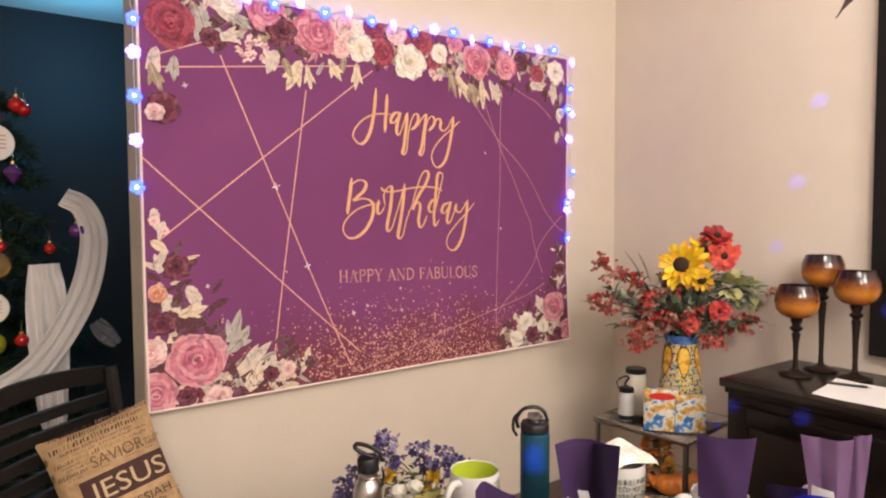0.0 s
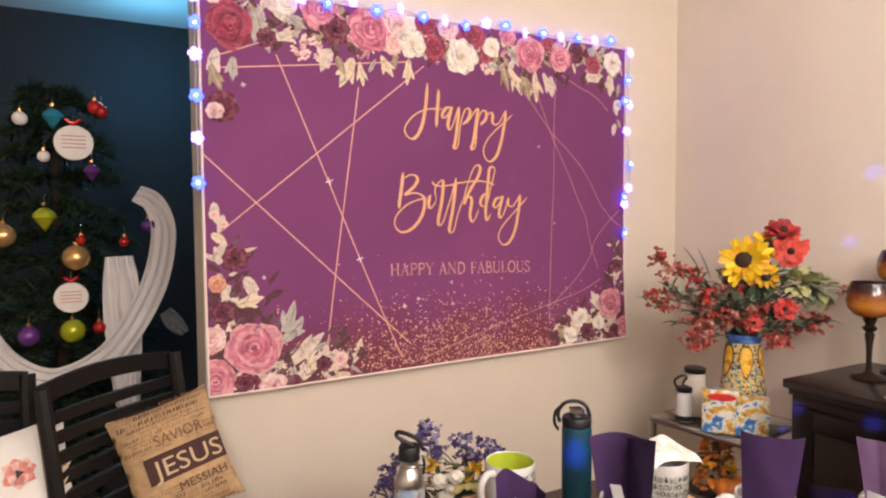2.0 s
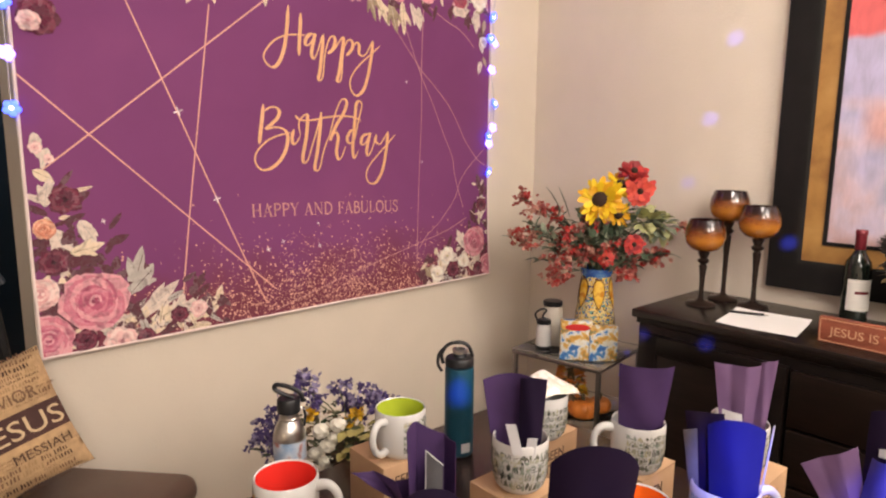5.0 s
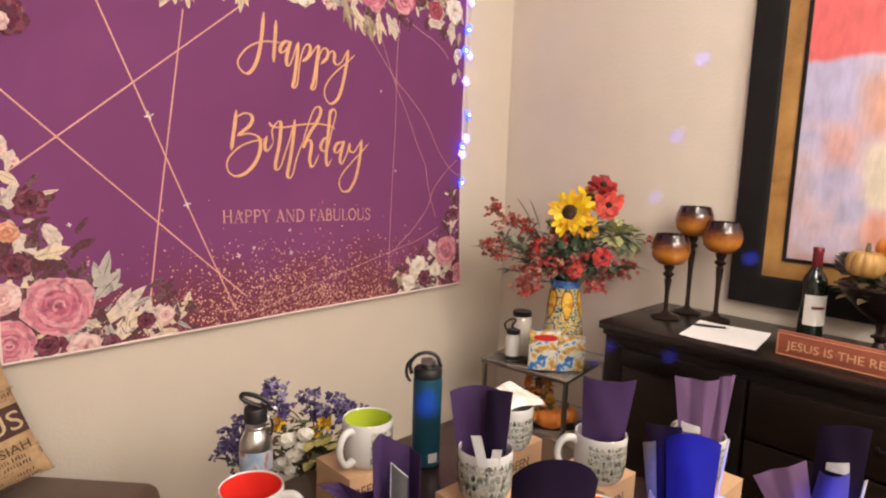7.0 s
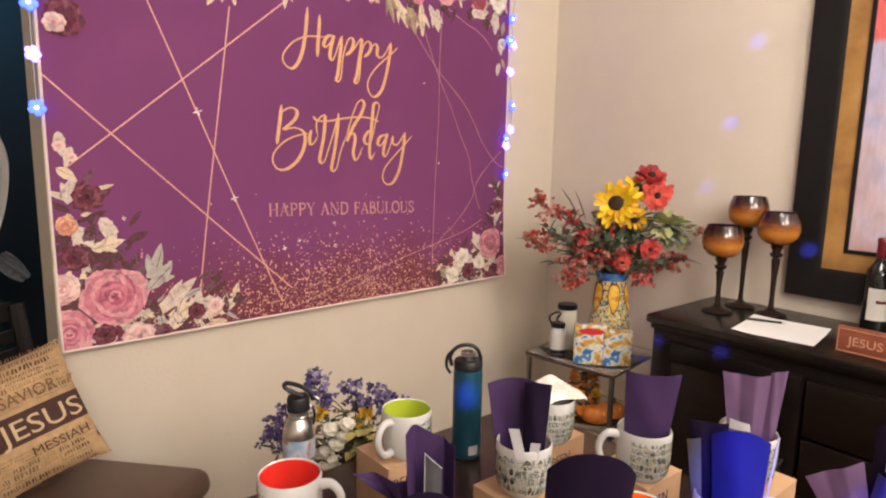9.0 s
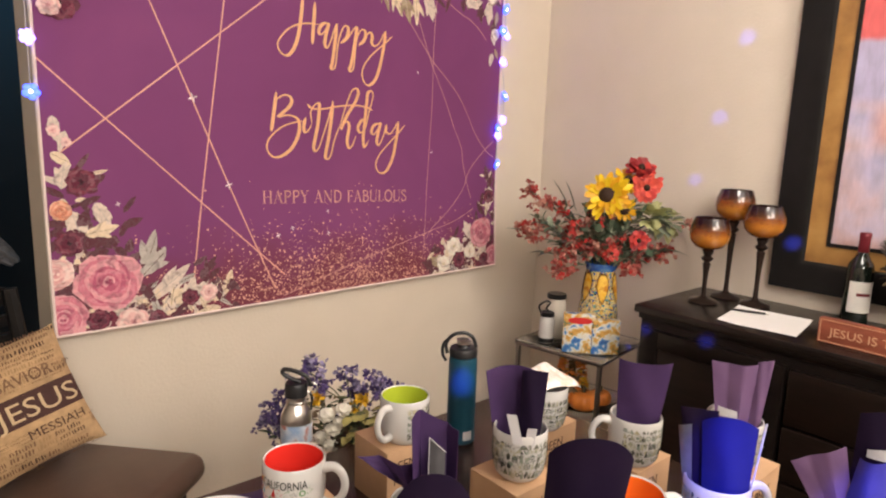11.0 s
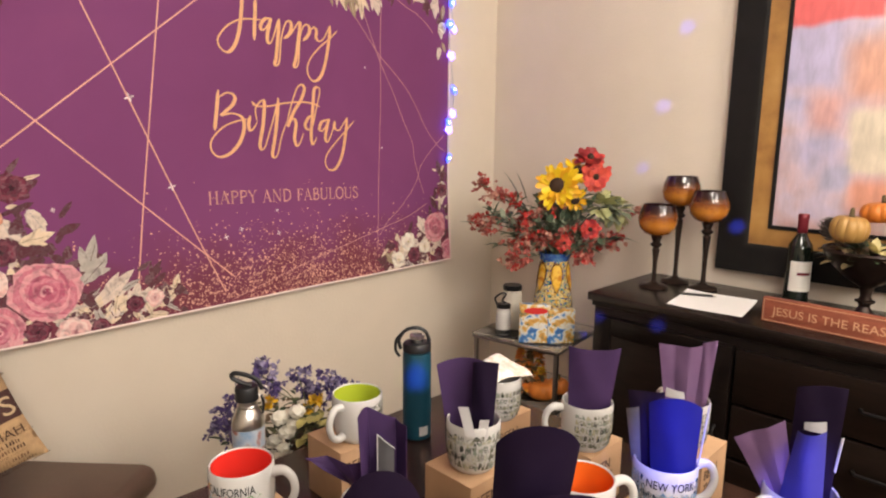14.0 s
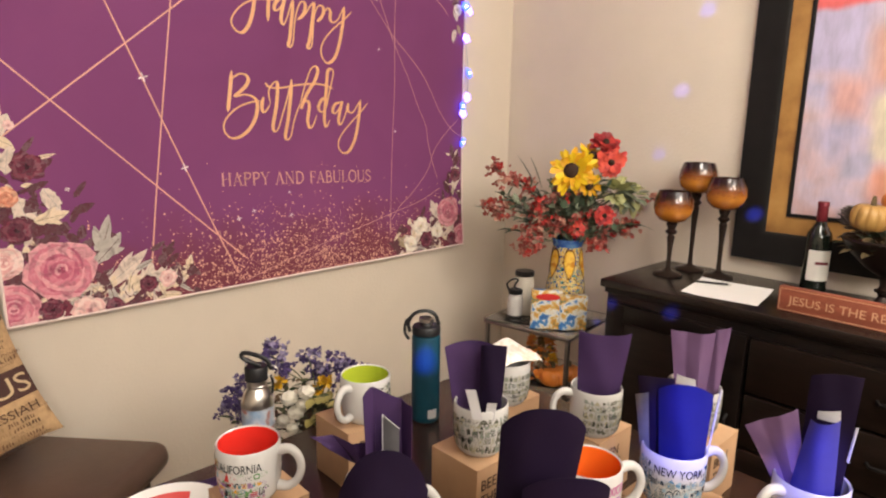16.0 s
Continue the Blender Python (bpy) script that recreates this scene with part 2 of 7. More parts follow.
# ---- sideboard ----
def sideboard():
    t = thing("sideboard", (-0.25, -1.765, 0), "dark espresso wood sideboard standing against the wall", "sideboard")
    L, D = 0.90, 0.235
    part("top", boxed(-D, -L, 0.872, D, L, 0.90, 0.004), ESPRESSO_TOP, t)
    part("moulding", boxed(-D + 0.012, -L + 0.012, 0.852, D, L - 0.012, 0.872, 0.004), ESPRESSO, t)
    part("body", boxed(-D + 0.02, -L + 0.02, 0.10, D, L - 0.02, 0.852, 0.003), ESPRESSO, t)
    for sx in (-1, 1):
        for sy in (-1, 1):
            part("leg", boxed(sx * (D - 0.045) - 0.025, sy * (L - 0.05) - 0.03, 0, sx * (D - 0.045) + 0.025, sy * (L - 0.05) + 0.03, 0.10, 0.004), ESPRESSO, t)
    x = -D + 0.02
    for y0, y1 in ((L - 0.50, L - 0.04), (-L + 0.04, -L + 0.50)):
        d = part("door", boxed(x - 0.018, y0, 0.13, x + 0.002, y1, 0.825, 0.003), ESPRESSO, t)
        b = bmesh.new()
        box(b, x - 0.026, y0, 0.13, x - 0.018, y0 + 0.06, 0.825, 0.002)
        box(b, x - 0.026, y1 - 0.06, 0.13, x - 0.018, y1, 0.825, 0.002)
        box(b, x - 0.026, y0 + 0.06, 0.13, x - 0.018, y1 - 0.06, 0.19, 0.002)
        box(b, x - 0.026, y0 + 0.06, 0.765, x - 0.018, y1 - 0.06, 0.825, 0.002)
        part("door_frame", b, ESPRESSO, d)
        part("panel", boxed(x - 0.0205, y0 + 0.062, 0.192, x - 0.017, y1 - 0.062, 0.763, 0.002), ESPRESSO_PANEL, d)
        k = y0 + 0.03 if y0 > 0 else y1 - 0.03
        part("handle", tube([(x - 0.026, k, 0.45), (x - 0.045, k, 0.46), (x - 0.045, k, 0.56), (x - 0.026, k, 0.57)], 0.005), BLACKWOOD, d)
    for i in range(4):
        z0 = 0.135 + i * 0.173
        d = part("drawer", boxed(x - 0.022, -L + 0.51, z0, x + 0.002, L - 0.51, z0 + 0.165, 0.006), ESPRESSO_PANEL, t)
        part("handle", tube([(x - 0.022, -0.07, z0 + 0.085), (x - 0.042, -0.06, z0 + 0.085), (x - 0.042, 0.06, z0 + 0.085), (x - 0.022, 0.07, z0 + 0.085)], 0.005), BLACKWOOD, d)
    return t


sideboard()


# ---- framed painting ----
def mitred(bm, y0, z0, y1, z1, w, prof):
    """A picture frame moulding, in the yz plane, w wide; prof(s) gives how far it stands off the wall."""
    n = 8
    cs = []
    for i in range(n + 1):
        s = i / n
        o = w * s
        cs.append([bm.verts.new((-prof(s), a, b)) for a, b in ((y1 - o, z0 + o), (y0 + o, z0 + o), (y0 + o, z1 - o), (y1 - o, z1 - o))])
    back = [[bm.verts.new((-0.002, a, b)) for a, b in ((y1 - o, z0 + o), (y0 + o, z0 + o), (y0 + o, z1 - o), (y1 - o, z1 - o))] for o in (w, 0)]
    rings = cs + back
    for a, b in zip(rings, rings[1:] + rings[:1]):
        for k in range(4):
            bm.faces.new((a[k], a[(k + 1) % 4], b[(k + 1) % 4], b[k]))
    return bm


def abstract_art():
    """Cloudy pastel fields, with harder blocks of coral and cream."""
    m = bpy.data.materials.new("abstract_art")
    m.use_nodes = True
    nt = m.node_tree
    b = nt.nodes["Principled BSDF"]
    b.inputs["Roughness"].default_value = 0.45
    co = nt.nodes.new("ShaderNodeTexCoord")
    warp = nt.nodes.new("ShaderNodeTexNoise")
    warp.inputs["Scale"].default_value, warp.inputs["Detail"].default_value = 5, 6
    mixv = nt.nodes.new("ShaderNodeVectorMath")
    mixv.operation = "MULTIPLY_ADD"
    mixv.inputs[1].default_value = (0.06, 0.06, 0.06)
    nt.links.new(co.outputs["Object"], mixv.inputs[2])
    nt.links.new(warp.outputs["Color"], mixv.inputs[0])
    sep = nt.nodes.new("ShaderNodeSeparateXYZ")
    nt.links.new(mixv.outputs[0], sep.inputs[0])
    n = nt.nodes.new("ShaderNodeTexNoise")
    n.inputs["Scale"].default_value, n.inputs["Detail"].default_value, n.inputs["Distortion"].default_value = 4.0, 5, 0.3
    nt.links.new(co.outputs["Object"], n.inputs["Vector"])
    r = nt.nodes.new("ShaderNodeValToRGB")
    stops = [(0.30, (0.36, 0.36, 0.56)), (0.40, (0.48, 0.43, 0.58)), (0.48, (0.56, 0.46, 0.55)), (0.55, (0.58, 0.42, 0.45)), (0.63, (0.58, 0.36, 0.32)), (0.72, (0.58, 0.48, 0.46))]
    els = r.color_ramp.elements
    while len(els) < len(stops):
        els.new(0.5)
    for e, (p, c) in zip(els, stops):
        e.position, e.color = p, (*c, 1)
    nt.links.new(n.outputs["Fac"], r.inputs[0])
    last = r.outputs[0]

    def block(axis_lo, axis_hi, z_lo, z_hi, colour, soft, last):
        def edge(sock, lo, hi):
            a = nt.nodes.new("ShaderNodeMapRange")
            a.interpolation_type = "SMOOTHSTEP"
            a.inputs[1].default_value, a.inputs[2].default_value = lo, hi
            nt.links.new(sep.outputs[sock], a.inputs[0])
            return a.outputs[0]
        fac = None
        for s, lo, hi in ((1, axis_hi + soft, axis_hi - soft), (1, axis_lo - soft, axis_lo + soft), (2, z_lo - soft, z_lo + soft), (2, z_hi + soft, z_hi - soft)):
            e = edge(s, lo, hi)
            if fac is None:
                fac = e
            else:
                q = nt.nodes.new("ShaderNodeMath")
                q.operation = "MULTIPLY"
                nt.links.new(fac, q.inputs[0])
                nt.links.new(e, q.inputs[1])
                fac = q.outputs[0]
        mx = nt.nodes.new("ShaderNodeMix")
        mx.data_type = "RGBA"
        mx.inputs["B"].default_value = (*colour, 1)
        nt.links.new(fac, mx.inputs["Factor"])
        nt.links.new(last, mx.inputs["A"])
        return mx.outputs["Result"]

    last = block(-1.42, -1.22, 1.62, 1.84, (0.46, 0.42, 0.60), 0.035, last)
    last = block(-1.44, -1.345, 1.49, 1.61, (0.62, 0.36, 0.34), 0.035, last)
    last = block(-1.62, -1.44, 1.58, 1.76, (0.62, 0.34, 0.26), 0.04, last)
    last = block(-1.75, -1.455, 1.345, 1.555, (0.66, 0.58, 0.46), 0.018, last)
    last = block(-1.75, -1.48, 1.22, 1.33, (0.66, 0.31, 0.22), 0.03, last)
    last = block(-1.47, -1.40, 1.29, 1.37, (0.42, 0.40, 0.54), 0.02, last)
    last = block(-1.52, -1.22, 1.825, 2.06, (0.66, 0.13, 0.13), 0.012, last)
    last = block(-1.80, -1.525, 1.80, 2.06, (0.64, 0.50, 0.42), 0.02, last)
    last = block(-2.35, -1.78, 1.55, 2.10, (0.56, 0.30, 0.22), 0.05, last)
    last = block(-2.30, -1.80, 1.15, 1.45, (0.38, 0.35, 0.50), 0.05, last)
    # brush strokes: long upright streaks and broken dabs over all of it
    for stretch, scale, lo, hi in (((1, 6, 1.4), 9, 0.90, 1.09), ((1, 2.0, 1), 9, 0.84, 1.10)):
        mp = nt.nodes.new("ShaderNodeMapping")
        mp.inputs["Scale"].default_value = stretch
        st = nt.nodes.new("ShaderNodeTexNoise")
        st.inputs["Scale"].default_value, st.inputs["Detail"].default_value, st.inputs["Distortion"].default_value = scale, 5, 0.4
        mr = nt.nodes.new("ShaderNodeMapRange")
        mr.inputs[1].default_value, mr.inputs[2].default_value = 0.3, 0.7
        mr.inputs[3].default_value, mr.inputs[4].default_value = lo, hi
        mul = nt.nodes.new("ShaderNodeVectorMath")
        mul.operation = "MULTIPLY"
        nt.links.new(co.outputs["Object"], mp.inputs[0])
        nt.links.new(mp.outputs[0], st.inputs["Vector"])
        nt.links.new(st.outputs["Fac"], mr.inputs[0])
        nt.links.new(last, mul.inputs[0])
        nt.links.new(mr.outputs[0], mul.inputs[1])
        last = mul.outputs[0]
    nt.links.new(last, b.inputs["Base Color"])
    return m


def painting():
    t = thing("framed_painting", (0, 0, 0), "large abstract pastel painting in a dark and gold frame", "painting")
    y0, y1, z0, z1 = -2.40, -1.118, 0.962, 2.22
    part("outer_frame", mitred(bmesh.new(), y0, z0, y1, z1, 0.104, lambda s: 0.034 - 0.003 * s - (0.006 if s > 0.9 else 0)), BLACKWOOD, t, "black lacquered outer frame")
    a = 0.104
    part("gold_liner", mitred(bmesh.new(), y0 + a, z0 + a, y1 - a, z1 - a, 0.058, lambda s: 0.022 - 0.008 * s), GOLDLEAF, t, "antique gold liner")
    a = 0.162
    part("inner_fillet", mitred(bmesh.new(), y0 + a, z0 + a, y1 - a, z1 - a, 0.012, lambda s: 0.020), BLACKWOOD, t, "thin black inner fillet")
    a = 0.170
    part("canvas", boxed(-0.012, y0 + a, z0 + a, -0.003, y1 - a, z1 - a), abstract_art(), t, "coral, lilac and cream abstract canvas", smooth=False)


painting()

# ---- birthday banner ----
BW, BH = 1.745, 1.275
PLUM = blotch("plum_print", [(0.25, (0.178, 0.050, 0.150)), (0.55, (0.210, 0.060, 0.176)), (0.8, (0.242, 0.070, 0.186))], 1.6, 0.75, 0.5, bump=0.02, spec=0.12)


def wine_wash(m):
    """The print's purple runs into a mottled wine red along its foot and in its lower corners."""
    nt = m.node_tree
    b = nt.nodes["Principled BSDF"]
    old = b.inputs["Base Color"].links[0].from_socket
    co = nt.nodes.new("ShaderNodeTexCoord")
    sep = nt.nodes.new("ShaderNodeSeparateXYZ")
    n = nt.nodes.new("ShaderNodeTexNoise")
    n.inputs["Scale"].default_value, n.inputs["Detail"].default_value = 7, 5
    add = nt.nodes.new("ShaderNodeMath")
    add.operation = "MULTIPLY_ADD"
    add.inputs[1].default_value = -0.30
    mr = nt.nodes.new("ShaderNodeMapRange")
    mr.interpolation_type = "SMOOTHSTEP"
    mr.inputs[1].default_value, mr.inputs[2].default_value, mr.inputs[3].default_value, mr.inputs[4].default_value = 0.14, -0.12, 0.0, 0.95
    mx = nt.nodes.new("ShaderNodeMix")
    mx.data_type = "RGBA"
    mx.inputs["B"].default_value = (0.185, 0.048, 0.068, 1)
    nt.links.new(co.outputs["Object"], sep.inputs[0])
    nt.links.new(co.outputs["Object"], n.inputs["Vector"])
    nt.links.new(n.outputs["Fac"], add.inputs[0])
    nt.links.new(sep.outputs[2], add.inputs[2])
    nt.links.new(add.outputs[0], mr.inputs[0])
    nt.links.new(mr.outputs[0], mx.inputs["Factor"])
    nt.links.new(old, mx.inputs["A"])
    nt.links.new(mx.outputs["Result"], b.inputs["Base Color"])


wine_wash(PLUM)
GOLD_INK = mat("gold_ink", (0.78, 0.43, 0.22), 0.5, vary=0.15, scale=80, bump=0)
GOLD_PALE = mat("pale_gold_ink", (0.72, 0.37, 0.29), 0.5, vary=0.15, scale=80, bump=0)
GOLD_FAINT = mat("faint_gold_ink", (0.52, 0.25, 0.25), 0.5, vary=0.2, scale=60, bump=0)
HEM = mat("white_hem", (0.80, 0.66, 0.62), 0.7, vary=0.05, bump=0.1)


def ink(name, c):
    """Watercolour wash: the ink pools darker and plum, and pales where the brush ran dry."""
    dark = tuple(0.50 * a + 0.10 * p for a, p in zip(c, (0.18, 0.05, 0.16)))
    dusty = tuple(0.80 * a + 0.04 for a in c)
    pale = tuple(min(0.86, 0.95 * a + 0.09) for a in c)
    return blotch(name, [(0.30, dark), (0.43, dusty), (0.53, c), (0.60, pale), (0.70, dusty)], 34, 0.75, 1.2, detail=5, bump=0, spec=0.15)


PALETTE = {
    "pink": [ink("pink_petal", c) for c in ((0.62, 0.20, 0.27), (0.72, 0.33, 0.38), (0.50, 0.11, 0.19), (0.36, 0.06, 0.13))],
    "blush": [ink("blush_petal", c) for c in ((0.78, 0.48, 0.46), (0.84, 0.62, 0.58), (0.70, 0.36, 0.36), (0.58, 0.25, 0.27))],
    "white": [ink("white_petal", c) for c in ((0.80, 0.70, 0.60), (0.86, 0.80, 0.70), (0.72, 0.62, 0.50), (0.60, 0.50, 0.30))],
    "crimson": [ink("crimson_petal", c) for c in ((0.30, 0.035, 0.075), (0.42, 0.07, 0.11), (0.22, 0.02, 0.05), (0.10, 0.01, 0.03))],
    "maroon": [ink("maroon_petal", c) for c in ((0.12, 0.015, 0.04), (0.20, 0.04, 0.07), (0.08, 0.01, 0.03), (0.04, 0.005, 0.015))],
    "orange": [ink("apricot_petal", c) for c in ((0.70, 0.30, 0.20), (0.78, 0.42, 0.28), (0.60, 0.20, 0.12), (0.5, 0.14, 0.08))],
}
LEAF_INK = [ink("olive_leaf", (0.36, 0.27, 0.17)), ink("pale_leaf", (0.70, 0.58, 0.50)), ink("grey_leaf", (0.46, 0.42, 0.38)), ink("dark_leaf", (0.11, 0.030, 0.045)), ink("cream_leaf", (0.74, 0.60, 0.44)), ink("rose_leaf", (0.52, 0.22, 0.26))]

banner = thing("birthday_banner", (-2.072, 0, 0.862), "purple cloth birthday banner with printed roses and gold lettering", "banner")


def cloth_y(u, v):
    return -0.007 - 0.022 * max(0, 1 - v / 0.5) ** 2 - 0.0022 * (1 + math.sin(5.1 * u + 1.3 * v)) - 0.0012 * math.sin(11 * u - 4 * v)


def lift(bm, layer):
    """Lay a flat print, drawn as (u, layer, v), on the cloth and trim it at the cloth's edges."""
    lo = lambda u: -0.013 + 0.026 * u / BW
    for co, no in (((0.004, 0, 0), (-1, 0, 0)), ((BW - 0.004, 0, 0), (1, 0, 0)), ((0, 0, BH - 0.003), (0, 0, 1)), ((0, 0, -0.010), (0.015, 0, -1))):
        bmesh.ops.bisect_plane(bm, geom=bm.verts[:] + bm.edges[:] + bm.faces[:], plane_co=co, plane_no=no, clear_outer=True)
    for v in bm.verts:
        v.co.y = cloth_y(v.co.x, v.co.z) - 0.0005 * (layer + v.co.y)
    return bm


def print_part(name, bm, material, layer, label=""):
    lift(bm, layer)
    for f in bm.faces:
        if f.normal.y > 0:
            f.normal_flip()
    me = bpy.data.meshes.new(name)
    bm.to_mesh(me)
    bm.free()
    for m in material if isinstance(material, list) else [material]:
        me.materials.append(m)
    ob = new(name, me)
    ob.parent = banner
    if label:
        ob["label"] = label
    return ob


def cloth(u, v):
    z0 = -0.013 + 0.026 * u
    z = z0 + (BH - z0) * v
    return Vector((u * BW, cloth_y(u * BW, z), z))


part("cloth", sheet(cloth, 60, 40, 0.0015), PLUM, banner, "plum purple printed cloth")
hem = bmesh.new()
for a, b in (((0, 0), (0, 1)), ((0, 0), (1, 0)), ((1, 0), (1, 1)), ((0, 1), (1, 1))):
    tube([cloth(a[0] + (b[0] - a[0]) * i / 40, a[1] + (b[1] - a[1]) * i / 40) + Vector((0, -0.002, 0)) for i in range(41)], 0.0045, 6, hem)
part("hem", hem, HEM, banner, "white folded hem")


def ribbon(bm, pts, w, layer=0.0, mi=0, pen=None):
    """A flat stroke through (u, v) points, w wide, or wider on the way down when pen is given."""
    ps = [Vector((p[0], 0, p[1])) for p in pts]
    prev = None
    for i, p in enumerate(ps):
        d = (ps[min(i + 1, len(ps) - 1)] - ps[max(i - 1, 0)])
        d = d.normalized() if d.length > 1e-9 else Vector((1, 0, 0))
        ww = w
        if pen:
            ww = w * (0.55 + 0.75 * max(0.0, -d.z * 0.9 - d.x * 0.2)) * min(1, 0.35 + min(i, len(ps) - 1 - i) * 0.25)
        n = Vector((-d.z, 0, d.x)) * ww / 2
        cur = [bm.verts.new(p + n + Vector((0, layer, 0))), bm.verts.new(p - n + Vector((0, layer, 0)))]
        if prev:
            f = bm.faces.new((prev[0], prev[1], cur[1], cur[0]))
            f.material_index = mi
        prev = cur


def gold_line(a, b, w=0.0042, material=GOLD_PALE):
    bm = bmesh.new()
    ribbon(bm, [(a[0] + (b[0] - a[0]) * i / 24, a[1] + (b[1] - a[1]) * i / 24) for i in range(25)], w)
    print_part("gold_line", bm, material, 1)


for a, b in (((0.0, 0.752), (0.70, 0.085)), ((0.03, 0.49), (0.77, 1.10)), ((0.235, 1.08), (0.662, 0.04)), ((0.516, 1.0), (0.373, 0.01)),
             ((0.045, 1.018), (0.72, 1.11)), ((0.06, 1.06), (0.20, 1.12))):
    gold_line(a, b, 0.0044)
# the lines at the far side run over slack cloth and waver
for pts in (((1.369, 1.14), (1.359, 0.942), (1.358, 0.721), (1.350, 0.552), (1.340, 0.357), (1.331, 0.193), (1.324, 0.099)),
            ((1.141, 1.11), (1.24, 1.008), (1.351, 0.886), (1.424, 0.826), (1.503, 0.752), (1.56, 0.674), (1.605, 0.604), (1.676, 0.532), (1.73, 0.502)),
            ((1.26, 1.078), (1.289, 1.008), (1.352, 0.868), (1.426, 0.736), (1.475, 0.635), (1.526, 0.542), (1.537, 0.483), (1.563, 0.398), (1.593, 0.323)),
            ((1.719, 0.574), (1.665, 0.532), (1.61, 0.482), (1.572, 0.434), (1.548, 0.374), (1.501, 0.315), (1.439, 0.257), (1.379, 0.213), (1.338, 0.164)),
            ((0.69, 0.011), (0.943, 0.083), (1.328, 0.186), (1.497, 0.23), (1.608, 0.277)), ((1.386, 1.135), (1.43, 1.114), (1.507, 1.081), (1.548, 1.069), (1.604, 1.037), (1.645, 1.001))):
    bm = bmesh.new()
    ribbon(bm, [(p.x, p.y) for p in spline([(a, b, 0) for a, b in pts], 6)], 0.0029)
    print_part("gold_line", bm, GOLD_FAINT, 1)

# script lettering: one set of strokes for each word
words = [0]


def stroke(bm, *pts):
    one = bmesh.new()
    ribbon(one, [(p.x, p.y) for p in spline([(a, b, 0) for a, b in pts], 6)], 0.0104, pen=True)
    print_part("letter_stroke", one, GOLD_INK, 3 + 0.1 * bm[0])
    bm[0] += 1


stroke(words, (0.784, 1.039), (0.777, 0.969), (0.766, 0.905), (0.750, 0.861), (0.728, 0.835), (0.707, 0.837), (0.691, 0.857), (0.696, 0.882), (0.725, 0.916), (0.760, 0.937), (0.796, 0.947), (0.846, 0.950))
stroke(words, (0.829, 1.021), (0.826, 0.975), (0.821, 0.920), (0.819, 0.881))
stroke(words, (0.881, 0.959), (0.861, 0.955), (0.845, 0.935), (0.846, 0.918), (0.861, 0.924), (0.876, 0.946), (0.882, 0.958), (0.871, 0.918), (0.867, 0.888), (0.876, 0.876), (0.890, 0.900), (0.906, 0.946), (0.915, 0.963))
stroke(words, (0.915, 0.963), (0.907, 0.898), (0.897, 0.831), (0.891, 0.811), (0.899, 0.805), (0.910, 0.824), (0.917, 0.882), (0.927, 0.924), (0.941, 0.954), (0.955, 0.960), (0.961, 0.945), (0.951, 0.916), (0.929, 0.898))
stroke(words, (0.958, 0.915), (0.976, 0.943), (0.995, 0.961), (0.988, 0.907), (0.975, 0.837), (0.966, 0.811), (0.975, 0.806), (0.985, 0.827), (0.991, 0.890), (0.999, 0.929), (1.013, 0.953), (1.028, 0.955), (1.034, 0.939), (1.025, 0.918), (1.005, 0.900))
stroke(words, (1.033, 0.933), (1.051, 0.951), (1.062, 0.940), (1.060, 0.915), (1.074, 0.905), (1.093, 0.918), (1.112, 0.950), (1.122, 0.965))
stroke(words, (1.122, 0.965), (1.115, 0.912), (1.100, 0.842), (1.083, 0.793), (1.062, 0.768), (1.041, 0.763), (1.023, 0.784), (1.021, 0.813), (1.038, 0.846), (1.074, 0.884), (1.120, 0.921), (1.153, 0.951))

words = [0]
stroke(words, (0.683, 0.711), (0.677, 0.664), (0.668, 0.608), (0.664, 0.580))
stroke(words, (0.682, 0.686), (0.708, 0.702), (0.730, 0.701), (0.740, 0.687), (0.729, 0.664), (0.703, 0.641), (0.691, 0.629), (0.724, 0.637), (0.755, 0.630), (0.768, 0.610), (0.762, 0.569), (0.740, 0.529), (0.706, 0.501), (0.674, 0.494), (0.653, 0.509), (0.647, 0.533), (0.659, 0.560), (0.693, 0.591), (0.732, 0.609), (0.779, 0.620))
stroke(words, (0.792, 0.632), (0.784, 0.604), (0.788, 0.582), (0.801, 0.588), (0.816, 0.611))
stroke(words, (0.816, 0.611), (0.811, 0.650), (0.823, 0.673), (0.841, 0.685), (0.845, 0.668), (0.838, 0.605), (0.823, 0.538), (0.828, 0.517), (0.843, 0.529), (0.859, 0.572), (0.880, 0.630), (0.898, 0.691))
stroke(words, (0.899, 0.696), (0.894, 0.641), (0.882, 0.564), (0.869, 0.502), (0.879, 0.489), (0.892, 0.507), (0.905, 0.556), (0.929, 0.615))
stroke(words, (0.798, 0.679), (0.817, 0.665), (0.862, 0.666), (0.920, 0.678), (0.990, 0.686), (1.041, 0.682), (1.069, 0.672))
stroke(words, (0.929, 0.610), (0.951, 0.677), (0.975, 0.733), (0.996, 0.747), (1.005, 0.730), (0.990, 0.694), (0.959, 0.650), (0.933, 0.598), (0.943, 0.615), (0.960, 0.626), (0.967, 0.606), (0.959, 0.557), (0.967, 0.530), (0.981, 0.540), (0.998, 0.577))
stroke(words, (1.041, 0.638), (1.020, 0.632), (1.005, 0.605), (1.016, 0.588), (1.037, 0.604), (1.053, 0.664), (1.070, 0.725), (1.063, 0.742), (1.047, 0.734), (1.042, 0.699), (1.035, 0.629), (1.029, 0.567), (1.036, 0.534), (1.054, 0.562))
stroke(words, (1.100, 0.626), (1.075, 0.616), (1.065, 0.591), (1.079, 0.585), (1.097, 0.608), (1.107, 0.629), (1.095, 0.584), (1.091, 0.555), (1.102, 0.545), (1.123, 0.585), (1.133, 0.621))
